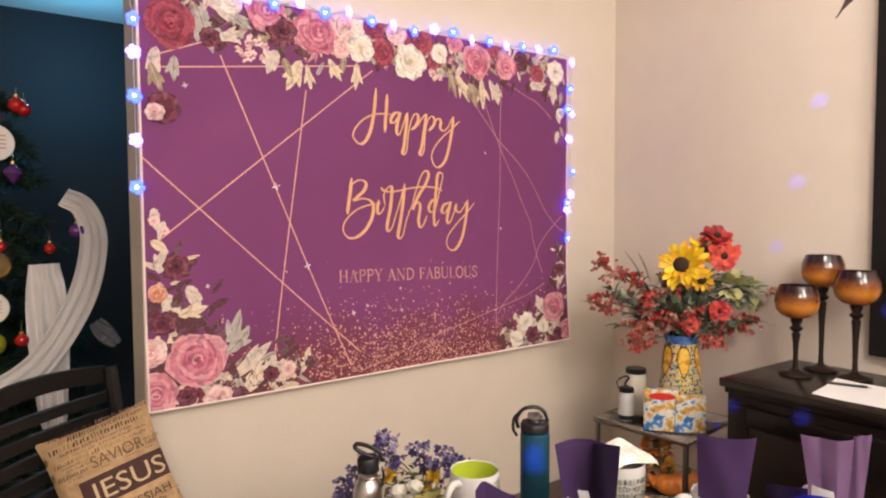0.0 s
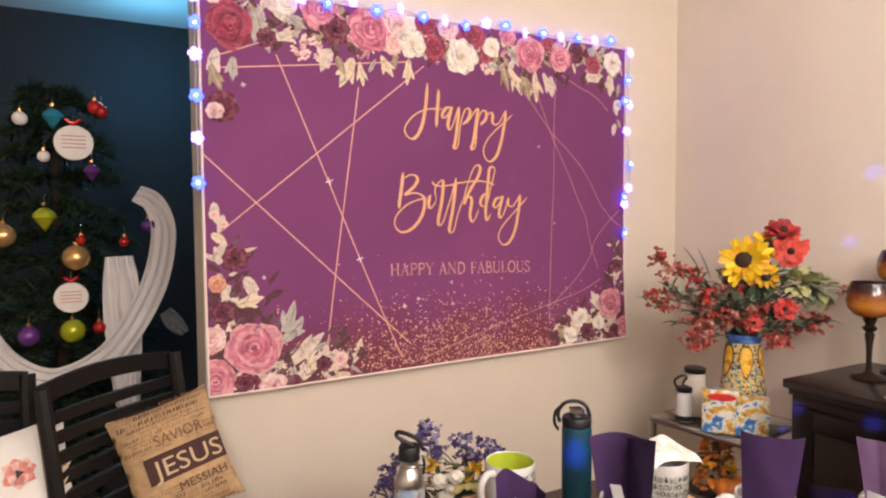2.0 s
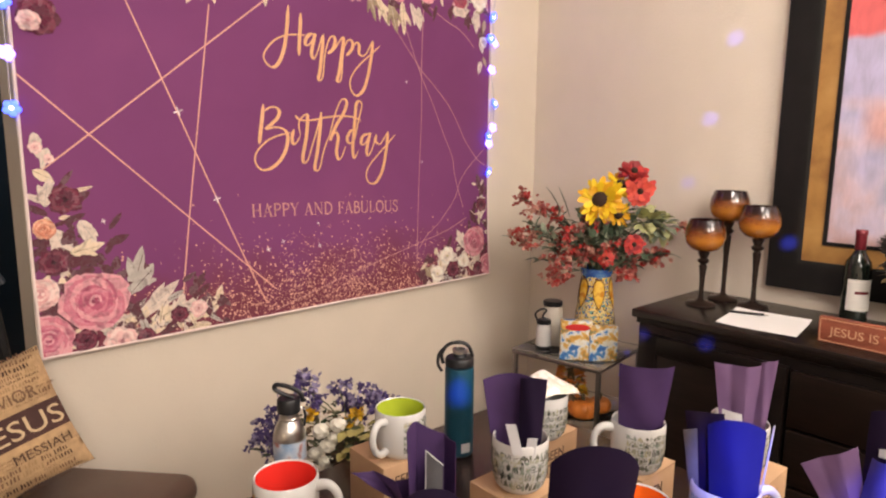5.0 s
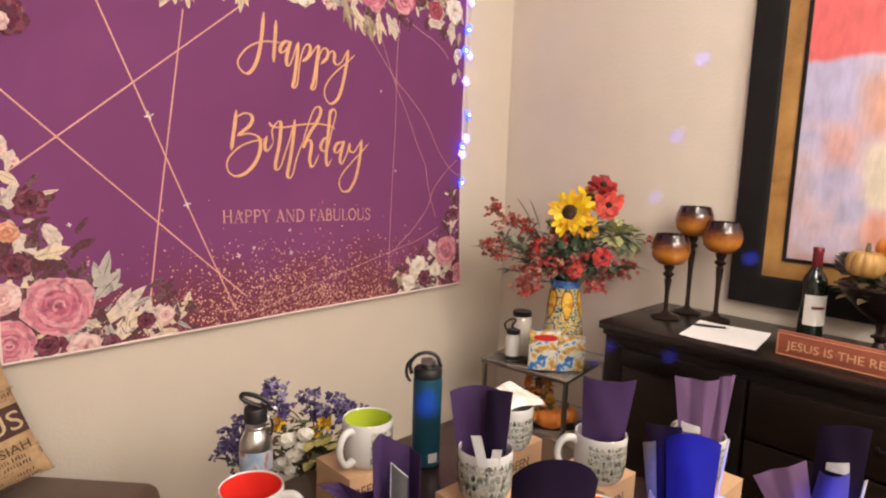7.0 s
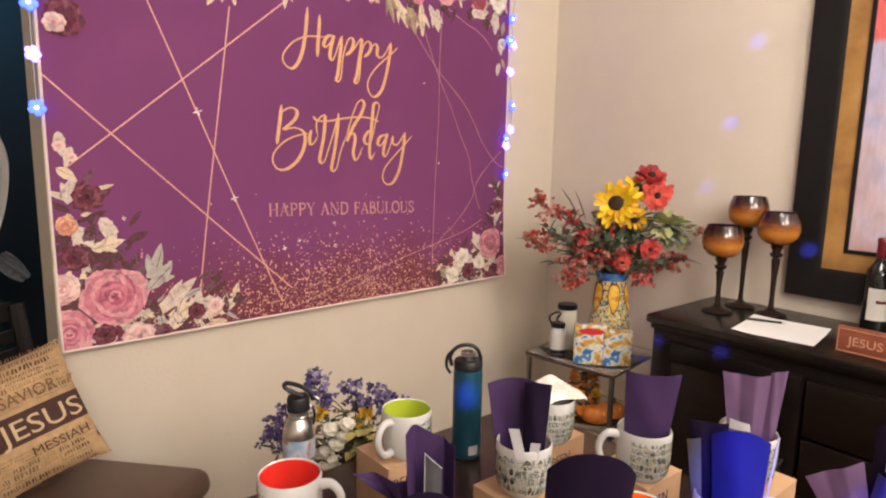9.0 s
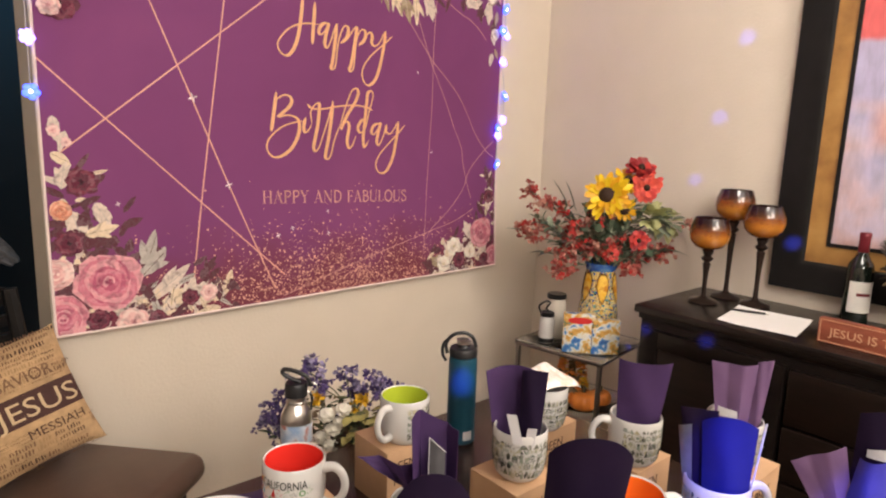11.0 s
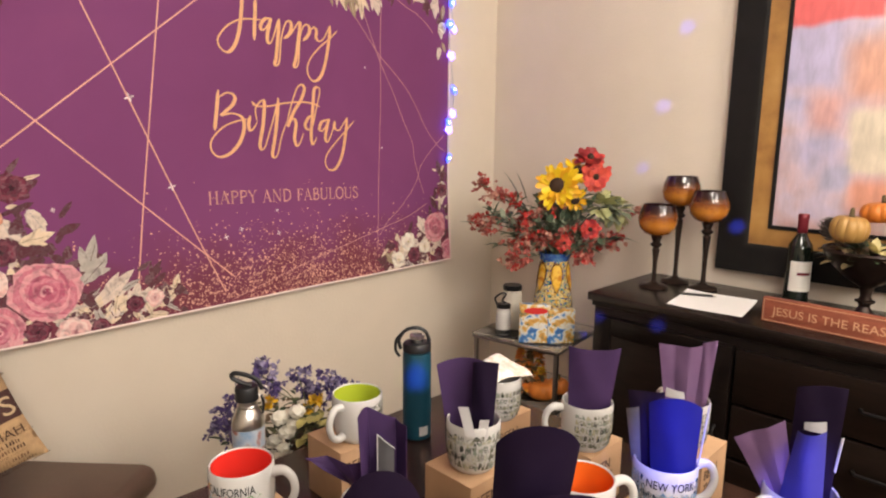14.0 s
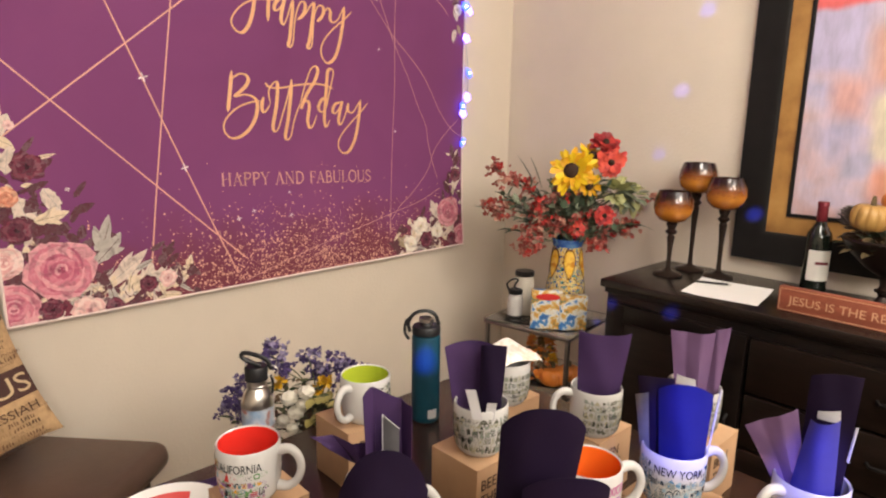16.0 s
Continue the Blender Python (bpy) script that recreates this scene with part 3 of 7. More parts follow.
stroke(words, (1.135, 0.623), (1.132, 0.598), (1.152, 0.588), (1.172, 0.610), (1.191, 0.638))
stroke(words, (1.191, 0.638), (1.184, 0.579), (1.169, 0.505), (1.151, 0.464), (1.129, 0.440), (1.102, 0.441), (1.088, 0.469), (1.102, 0.505), (1.146, 0.551), (1.195, 0.596), (1.224, 0.626))

# small serif capitals: strokes (points, width) in a letter one unit high, and its breadth
THICK, THIN = 0.13, 0.05


def upright(x, y0=0.0, y1=1.0, w=THICK, low=True, high=True):
    out = [(((x, y0), (x, y1)), w)]
    return out + ([(((x - 0.11, y0 + 0.02), (x + 0.11, y0 + 0.02)), 0.045)] if low else []) + ([(((x - 0.11, y1 - 0.02), (x + 0.11, y1 - 0.02)), 0.045)] if high else [])


CAPS = {
    "H": (0.86, upright(0.16) + upright(0.66) + [(((0.16, 0.5), (0.66, 0.5)), THIN)]),
    "A": (0.80, [(((0.10, 0), (0.38, 1)), THIN), (((0.36, 1), (0.66, 0)), THICK), (((0.20, 0.34), (0.56, 0.34)), THIN), (((0.0, 0.025), (0.22, 0.025)), 0.06), (((0.54, 0.025), (0.80, 0.025)), 0.06)]),
    "P": (0.68, upright(0.16) + [(((0.16, 0.97), (0.42, 0.96), (0.56, 0.86), (0.56, 0.64), (0.42, 0.52), (0.16, 0.50)), 0.11)]),
    "Y": (0.76, [(((0.10, 1), (0.38, 0.46)), THICK), (((0.66, 1), (0.38, 0.46)), THIN)] + upright(0.38, 0, 0.48, high=False) + [(((0.0, 0.975), (0.24, 0.975)), 0.06), (((0.54, 0.975), (0.76, 0.975)), 0.06)]),
    "N": (0.88, upright(0.14, w=THIN) + [(((0.14, 1), (0.70, 0)), THICK)] + upright(0.70, w=THIN, low=False)),
    "D": (0.84, upright(0.16) + [(((0.16, 0.97), (0.44, 0.95), (0.66, 0.76), (0.70, 0.5), (0.66, 0.24), (0.44, 0.05), (0.16, 0.03)), 0.12)]),
    "F": (0.64, upright(0.16) + [(((0.16, 0.965), (0.56, 0.965)), THIN), (((0.55, 0.98), (0.55, 0.78)), THIN), (((0.16, 0.52), (0.44, 0.52)), THIN), (((0.43, 0.62), (0.43, 0.42)), 0.06)]),
    "B": (0.70, upright(0.16) + [(((0.16, 0.97), (0.40, 0.96), (0.51, 0.86), (0.51, 0.66), (0.40, 0.55), (0.16, 0.53)), 0.10), (((0.16, 0.53), (0.44, 0.51), (0.58, 0.40), (0.58, 0.16), (0.44, 0.04), (0.16, 0.03)), 0.12)]),
    "U": (0.84, upright(0.15, 0.3, 1, low=False) + [(((0.15, 0.32), (0.19, 0.10), (0.40, 0.02), (0.62, 0.10), (0.67, 0.32)), 0.10)] + upright(0.67, 0.3, 1, THIN, low=False)),
    "L": (0.66, upright(0.16) + [(((0.16, 0.035), (0.58, 0.035)), THIN), (((0.57, 0.02), (0.57, 0.24)), THIN)]),
    "O": (0.86, [(tuple((0.42 + 0.34 * math.cos(i * math.pi / 8), 0.5 + 0.48 * math.sin(i * math.pi / 8)) for i in range(17)), 0.13)]),
    "S": (0.62, [(((0.50, 0.76), (0.46, 0.94), (0.28, 0.98), (0.11, 0.88), (0.13, 0.68), (0.32, 0.53), (0.48, 0.38), (0.50, 0.16), (0.34, 0.03), (0.16, 0.04), (0.06, 0.26)), 0.11)]),
}
CAPS_INK = mat("worn_gold_ink", (0.58, 0.29, 0.25), 0.5, vary=0.35, scale=120, bump=0)
LINE = "HAPPY AND FABULOUS"
run = sum(CAPS[c][0] if c != " " else 0.42 for c in LINE)
at = 0.0
for c in LINE:
    if c == " ":
        at += 0.42
        continue
    bm = bmesh.new()
    for k, (pts, w) in enumerate(CAPS[c][1]):
        ps = [(p.x, p.y) for p in spline([(a, b, 0) for a, b in pts], 4)] if len(pts) > 2 else pts
        ribbon(bm, [(0.626 + (at + x) / run * 0.612, 0.337 - 0.012 * at / run + y * 0.044) for x, y in ps], w * 0.044, 0.02 * k)
    print_part("letter", bm, CAPS_INK, 3)
    at += CAPS[c][0]


# printed flowers and leaves
def petal(bm, cu, cv, ang, length, width, layer, mi, tip=0.5, n=7):
    """A rounded petal from (cu, cv) towards ang."""
    d, s = Vector((math.cos(ang), 0, math.sin(ang))), Vector((-math.sin(ang), 0, math.cos(ang)))
    pts = []
    for i in range(n + 1):
        t = i / n
        w = width / 2 * (math.sin(math.pi * min(1, t ** tip)) ** 0.7 if 0 < t < 1 else 0)
        pts.append((length * t * random.uniform(0.97, 1.03), w * random.uniform(0.84, 1.1)))
    bend = width * random.uniform(-0.22, 0.22)
    o = Vector((cu, layer, cv))
    lo = [bm.verts.new(o + d * a + s * (bend * (i / n) ** 2 - w)) for i, (a, w) in enumerate(pts)]
    hi = [bm.verts.new(o + d * a + s * (bend * ((i + 1) / n) ** 2 + w * 0.94)) for i, (a, w) in enumerate(pts[1:-1])]
    bm.faces.new(lo + hi[::-1]).material_index = mi


def rose(u, v, r, kind):
    bm = bmesh.new()
    lay = 0.0
    a0 = random.uniform(0, 6)
    rings = [(1.0, 8, 1), (0.88, 7, 0), (0.74, 7, 1), (0.62, 6, 0), (0.50, 6, 2), (0.40, 5, 0), (0.30, 5, 2), (0.20, 4, 1), (0.12, 3, 3)]
    for k, (s, n, mi) in enumerate(rings):
        for i in range(n):
            a = a0 + k * 0.7 + 2 * math.pi * i / n + random.uniform(-0.15, 0.15)
            off = r * s * 0.12
            petal(bm, u - math.cos(a) * off * 0.3, v - math.sin(a) * off * 0.3, a, r * s * random.uniform(0.92, 1.05), r * s * 1.15, lay, mi if random.random() < 0.75 else (mi + 1) % 3, 1.5)
            lay += 0.06
    return print_part("printed_rose", bm, PALETTE[kind], 4 + random.uniform(0, 3), kind + " printed rose")


def bloom(u, v, r, kind):
    """An open flower with a small centre."""
    bm = bmesh.new()
    lay = 0.0
    for k, (s, n, mi) in enumerate(((1, 8, 0), (0.85, 7, 1), (0.6, 6, 0))):
        for i in range(n):
            petal(bm, u, v, k * 0.4 + 2 * math.pi * i / n + random.uniform(-0.1, 0.1), r * s * random.uniform(0.9, 1.05), r * s * 0.8, lay, mi, 1.5)
            lay += 0.05
    for i in range(10):
        a = random.uniform(0, 6.28)
        petal(bm, u, v, a, r * 0.22, r * 0.12, lay + 0.1, 3)
    return print_part("printed_flower", bm, PALETTE[kind], 7 + random.uniform(0, 2), kind + " printed open flower")


def berries(u, v, r):
    bm = bmesh.new()
    for i in range(34):
        a, d = random.uniform(0, 6.28), r * math.sqrt(random.random())
        q = random.uniform(0.10, 0.2) * r
        for k in range(2):
            petal(bm, u + d * math.cos(a), v + d * math.sin(a) * 0.8, a + k * 2, q * 2, q * 1.5, i * 0.05 + k * 0.02, random.choice((0, 1, 1, 2)), 0.8, 5)
    return print_part("printed_blossom", bm, PALETTE["blush"], 6, "cluster of tiny pink blossoms")


def leaf(u, v, ang, length, width, k, sub=1):
    bm = bmesh.new()
    a = radians(ang)
    petal(bm, u, v, a, length, width, 0, 0, 0.75, 9)
    if length > 0.075:
        # a second, half-turned lobe makes the outline ragged
        for side in (-1, 1):
            petal(bm, u + math.cos(a) * length * 0.25, v + math.sin(a) * length * 0.25, a + side * random.uniform(0.35, 0.6), length * 0.55, width * 0.6, 0.1 + 0.1 * side, 0, 0.75, 7)
    if k != 3 and length > 0.05:
        ribbon(bm, [(u + math.cos(a) * length * t / 6, v + math.sin(a) * length * t / 6) for t in range(6)], 0.0016, 0.3, 1)
    return print_part("printed_leaf", bm, [LEAF_INK[k], LEAF_INK[(k + 1) % 5]], 2.5 + random.uniform(0, 0.8))


random.seed(5)
for u, v, ang, ln, w, k in ((0.165, 1.24, -75, 0.17, 0.055, 2), (0.19, 1.25, -20, 0.13, 0.04, 1), (0.25, 1.22, -30, 0.10, 0.03, 2), (0.225, 1.13, 20, 0.10, 0.03, 1),
                            (0.50, 1.10, -115, 0.12, 0.045, 4), (0.52, 1.09, -80, 0.09, 0.022, 4), (0.42, 1.12, -120, 0.09, 0.045, 1), (0.44, 1.10, -70, 0.07, 0.03, 0),
                            (0.71, 1.12, -95, 0.10, 0.028, 4), (0.66, 1.14, -100, 0.07, 0.025, 0), (0.60, 1.12, -60, 0.09, 0.03, 4), (0.05, 1.08, -100, 0.10, 0.035, 1),
                            (0.10, 1.06, -95, 0.08, 0.028, 2), (0.03, 1.03, -70, 0.09, 0.03, 0), (1.10, 1.15, -70, 0.12, 0.028, 0), (1.14, 1.13, -60, 0.12, 0.03, 4),
                            (1.20, 1.13, -75, 0.13, 0.035, 0), (1.26, 1.13, -85, 0.13, 0.032, 4), (1.30, 1.13, -60, 0.11, 0.03, 1), (1.34, 1.12, -80, 0.08, 0.03, 1),
                            (1.52, 1.13, 10, 0.10, 0.045, 1), (1.66, 1.16, -95, 0.10, 0.04, 1), (1.60, 1.15, -80, 0.09, 0.03, 3), (1.70, 1.10, -100, 0.09, 0.03, 3),
                            (1.685, 1.04, -80, 0.06, 0.03, 1), (1.69, 0.95, -110, 0.06, 0.03, 1), (1.70, 0.97, -60, 0.05, 0.02, 0), (1.10, 1.23, -30, 0.09, 0.03, 3),
                            (0.03, 0.60, -80, 0.07, 0.03, 1), (0.06, 0.56, -110, 0.06, 0.025, 1), (0.02, 0.50, -30, 0.06, 0.03, 4), (0.04, 0.93, -80, 0.08, 0.03, 2),
                            (0.04, 0.40, 80, 0.08, 0.035, 1), (0.09, 0.41, 20, 0.07, 0.03, 3), (0.06, 0.34, -75, 0.10, 0.045, 1), (0.12, 0.36, -60, 0.08, 0.04, 1), (0.09, 0.27, 10, 0.09, 0.035, 4),
                            (0.235, 0.13, 70, 0.15, 0.045, 2), (0.24, 0.14, 45, 0.10, 0.04, 2), (0.25, 0.06, 35, 0.16, 0.045, 1), (0.27, 0.03, 25, 0.13, 0.04, 4), (0.31, 0.02, 60, 0.07, 0.03, 3),
                            (0.36, 0.03, 75, 0.09, 0.04, 1), (0.40, 0.02, 110, 0.09, 0.035, 1), (0.44, 0.03, 45, 0.09, 0.04, 4), (0.47, 0.02, 80, 0.06, 0.03, 3),
                            (1.60, 0.14, 120, 0.10, 0.04, 1), (1.58, 0.06, 100, 0.11, 0.045, 1), (1.54, 0.03, 130, 0.10, 0.04, 4), (1.47, 0.04, 100, 0.10, 0.04, 1), (1.43, 0.03, 140, 0.09, 0.04, 0),
                            (1.69, 0.26, 75, 0.10, 0.035, 1), (1.71, 0.28, 110, 0.09, 0.035, 1), (1.67, 0.25, 130, 0.07, 0.03, 3), (1.64, 0.04, 60, 0.09, 0.04, 1), (1.40, 0.06, 170, 0.07, 0.03, 3),
                            (1.70, 0.36, 80, 0.08, 0.03, 3), (1.69, 0.40, 100, 0.07, 0.03, 3)):
    leaf(u, v, ang, ln, w, k)
for u, v, r, kind in ((0.09, 1.155, 0.080, "crimson"), (0.385, 1.245, 0.075, "pink"), (0.565, 1.205, 0.092, "pink"), (0.655, 1.245, 0.055, "blush"), (0.645, 1.165, 0.045, "blush"),
                      (0.775, 1.255, 0.048, "crimson"), (0.81, 1.170, 0.055, "crimson"), (0.715, 1.245, 0.05, "white"), (0.965, 1.235, 0.062, "crimson"), (0.87, 1.25, 0.05, "blush"),
                      (1.235, 1.195, 0.076, "pink"), (1.39, 1.195, 0.060, "pink"), (1.47, 1.225, 0.045, "maroon"), (1.56, 1.185, 0.042, "crimson"), (1.13, 1.25, 0.04, "pink"), (1.32, 1.25, 0.035, "crimson"),
                      (0.142, 0.128, 0.096, "pink"), (0.012, 0.165, 0.05, "blush"), (0.02, 0.035, 0.075, "pink"), (0.036, 0.341, 0.03, "orange"), (1.655, 0.170, 0.072, "pink"), (1.73, 0.06, 0.05, "pink"),
                      (0.27, 1.25, 0.04, "white"), (0.05, 1.25, 0.04, "blush")):
    rose(u, v, r, kind)
for u, v, r, kind in ((0.435, 1.185, 0.055, "maroon"), (0.725, 1.175, 0.058, "white"), (0.925, 1.150, 0.074, "white"), (1.03, 1.165, 0.034, "crimson"), (1.055, 1.200, 0.042, "white"), (1.67, 1.205, 0.055, "white"),
                      (0.205, 1.130, 0.035, "maroon"), (0.065, 0.90, 0.055, "maroon"), (0.04, 0.885, 0.03, "blush"), (0.09, 0.42, 0.045, "maroon"), (0.11, 0.02, 0.035, "maroon"), (0.20, 0.0, 0.05, "blush"), (0.27, 0.0, 0.03, "maroon"),
                      (0.43, 0.06, 0.03, "blush"), (0.37, 0.05, 0.03, "maroon"), (1.49, 0.12, 0.045, "white"), (1.43, 0.05, 0.04, "white"), (1.52, 0.06, 0.04, "maroon"), (1.585, 0.09, 0.035, "white"),
                      (1.67, 0.05, 0.03, "maroon"), (1.70, 0.33, 0.035, "maroon"), (0.05, 0.25, 0.04, "maroon"), (1.70, 1.03, 0.025, "white"), (0.03, 0.56, 0.018, "blush"), (0.06, 0.53, 0.014, "blush")):
    bloom(u, v, r, kind)
berries(0.337, 1.112, 0.05)
berries(1.04, 1.12, 0.03)
# loose sprigs that fill the lower corners and the top edge
for i in range(130):
    u = random.choice((random.uniform(1.36, 1.73), random.uniform(0.02, 0.52), random.uniform(0.03, 0.20)))
    leaf(u, abs(random.gauss(0.04, 0.07)) + (0.25 * random.random() if u < 0.2 or u > 1.62 else 0), random.uniform(0, 360), random.uniform(0.03, 0.08), random.uniform(0.014, 0.03), 3)
for i in range(170):
    u = random.uniform(0.03, 1.71)
    leaf(u, BH - abs(random.gauss(0.045, 0.05)), random.uniform(200, 340), random.uniform(0.04, 0.08), random.uniform(0.018, 0.032), random.choice((3, 3, 2, 0, 5)))
for i in range(250):
    where = random.choice((0, 0, 1, 1, 2, 3))
    if where == 0:
        u, v, sc = random.uniform(1.38, 1.72), abs(random.gauss(0.03, 0.06)), 0.06
    elif where == 1:
        u, v, sc = random.uniform(0.02, 0.50), abs(random.gauss(0.0, 0.05)), 0.065
    elif where == 2:
        u, v, sc = random.uniform(0.02, 1.72), BH - abs(random.gauss(0.05, 0.06)), 0.07
    else:
        u, v, sc = random.choice((random.uniform(0.02, 0.12), random.uniform(1.66, 1.73))), random.uniform(0.12, 0.46), 0.055
    leaf(u, v, random.uniform(0, 360), random.uniform(0.5, 1.1) * sc, random.uniform(0.2, 0.4) * sc, random.choice((1, 1, 1, 3, 3, 4, 4, 2)))
# gold dust along the foot of the print, and the few stars higher up
bm = bmesh.new()
for i in range(2700):
    u = min(1.62, max(0.22, random.gauss(0.92, 0.33)))
    v = abs(random.gauss(0.0, 0.115)) + 0.005
    q = random.choice((0.0014, 0.0018, 0.0024, 0.0040))
    petal(bm, u, v, random.uniform(0, 6.28), q * 2, q * 1.7, 0, 0, 0.8, 4)
ob = print_part("gold_dust", bm, GOLD_PALE, 2, "scattered gold specks")
ob["kind"] = "stuff"
STAR_INK = ink("star_ink", (0.86, 0.74, 0.74))
for u, v, q in ((0.406, 0.673, 0.016), (0.512, 0.403, 0.014), (0.128, 0.973, 0.010), (0.18, 0.354, 0.008), (0.876, 0.302, 0.007), (0.68, 0.225, 0.010), (0.736, 0.247, 0.009), (0.879, 0.22, 0.009), (1.36, 0.52, 0.006), (1.28, 0.83, 0.007)):
    bm = bmesh.new()
    for k in range(4):
        petal(bm, u, v, k * math.pi / 2 + 0.3, q, q * 0.4, 0.05 * k, 0, 0.9, 5)
    print_part("star", bm, STAR_INK, 3, "small white printed star")


# ---- string of flower lights round the banner ----
def bulb_mat(name, colour, power):
    return mat(name, colour, 0.4, vary=0, bump=0, emit=colour, power=power)


BULB_BLUE = bulb_mat("blue_bulb", (0.05, 0.09, 0.95), 5.0)
BULB_LILAC = bulb_mat("lilac_bulb", (0.33, 0.22, 0.98), 4.2)
BULB_CORE = bulb_mat("bulb_core", (0.56, 0.46, 1.0), 15)
CORD = mat("clear_cord", (0.45, 0.42, 0.45), 0.4, vary=0.05, bump=0)
lights = thing("string_lights", (-2.072, 0, 0.862), "string of blue and lilac flower lights pinned round the banner", "string lights")
spots = [(-0.014, v) for v in (0.659, 0.796, 0.924, 1.05, 1.145, 1.225)]
spots += [(0.05 + i * 0.0885, BH + 0.008 + random.uniform(-0.022, 0.012)) for i in range(19)]
spots += [(BW - 0.004 + d, v) for d, v in ((0.012, 1.255), (0.0, 1.137), (0.010, 1.03), (-0.012, 1.045), (-0.004, 0.916), (0.018, 0.773), (0.010, 0.669), (-0.016, 0.630), (-0.014, 0.60), (-0.012, 0.475))]
part("cord", tube(spline([(u, -0.026, v) for u, v in spots], 4), 0.0014, 6), CORD, lights, "thin clear cord")


def bulb_bm():
    bm = bmesh.new()
    for k in range(5):
        a = 2 * math.pi * k / 5
        g = bmesh.ops.create_icosphere(bm, subdivisions=2, radius=0.0100)
        for v in g["verts"]:
            v.co = Vector((v.co.x + 0.0122 * math.cos(a), v.co.y * 0.5, v.co.z + 0.0122 * math.sin(a)))
    return bm


flower_bulb = {}
core_me = None
for i, (u, v) in enumerate(spots):
    key = "lilac" if i % 2 else "blue"
    if key not in flower_bulb:
        ob = part("bulb", bulb_bm(), BULB_LILAC if key == "lilac" else BULB_BLUE, lights, key + " flower bulb")
        flower_bulb[key] = ob.data
    else:
        ob = new("bulb", flower_bulb[key])
        ob.parent = lights
    ob.location = (u, -0.030, v)
    ob.rotation_euler = (random.uniform(-0.4, 0.4), random.uniform(0, 6), random.uniform(-0.4, 0.4))
    if core_me is None:
        b = bmesh.new()
        bmesh.ops.create_icosphere(b, subdivisions=2, radius=0.0045)
        c = part("core", b, BULB_CORE, ob)
        core_me = c.data
    else:
        c = new("core", core_me)
        c.parent = ob
    c.location = (0, -0.005, 0)

# ---- dining table and all that stands on it ----
TZ = 0.735
TABLE = blotch("dark_table_wood", [(0.25, (0.018, 0.009, 0.007)), (0.75, (0.05, 0.024, 0.016))], 4, 0.25, 1.2, (1, 10, 1), bump=0.04)
CARD = mat("kraft_card", (0.49, 0.305, 0.175), 0.75, vary=0.07, scale=40, bump=0.08)
CARD_INK = mat("brown_print", (0.06, 0.03, 0.02), 0.7, vary=0.05, bump=0)
CERAMIC = mat("white_ceramic", (0.56, 0.55, 0.535), 0.16, vary=0.02, bump=0, coat=0.4)
PURPLE = mat("purple_paper", (0.052, 0.026, 0.086), 0.6, vary=0.15, scale=25, bump=0.05, spec=0.2)
ROYAL = mat("royal_blue_paper", (0.012, 0.013, 0.110), 0.55, vary=0.15, scale=25, bump=0.05, spec=0.25)
INDIGO = mat("indigo_paper", (0.050, 0.046, 0.210), 0.55, vary=0.15, scale=25, bump=0.05, spec=0.25)
WRAPPER = mat("grey_wrapper", (0.085, 0.082, 0.088), 0.3, vary=0.3, scale=40, bump=0.1)
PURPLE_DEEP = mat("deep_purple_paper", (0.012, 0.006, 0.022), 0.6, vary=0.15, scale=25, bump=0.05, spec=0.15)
LILAC = mat("lilac_paper", (0.155, 0.085, 0.185), 0.5, vary=0.12, scale=25, bump=0.05)
TAG = mat("white_tag", (0.55, 0.54, 0.55), 0.6, vary=0.03, bump=0)


def dining_table():
    t = thing("dining_table", (-1.625, -1.62, 0), "dark brown wooden dining table laid with mugs", "table")
    hx, hy = 0.545, 0.755
    part("tabletop", boxed(-hx, -hy, TZ - 0.035, hx, hy, TZ, 0.006), TABLE, t)
    part("apron", boxed(-hx + 0.07, -hy + 0.07, TZ - 0.12, hx - 0.07, hy - 0.07, TZ - 0.035, 0.003), TABLE, t)
    for sx in (-1, 1):
        for sy in (-1, 1):
            x, y = sx * (hx - 0.10), sy * (hy - 0.10)
            part("leg", boxed(x - 0.035, y - 0.035, 0, x + 0.035, y + 0.035, TZ - 0.12, 0.005), TABLE, t)


dining_table()


def bend(bm, r, z, a0):
    """Wrap flat letters (x, y) round a cylinder, centred on the angle a0."""
    x0, x1 = min(v.co.x for v in bm.verts), max(v.co.x for v in bm.verts)
    for v in bm.verts:
        a = a0 + (v.co.x - (x0 + x1) / 2) / r
        rr = r + v.co.z
        v.co = Vector((rr * math.cos(a), rr * math.sin(a), z + v.co.y))
    return bm


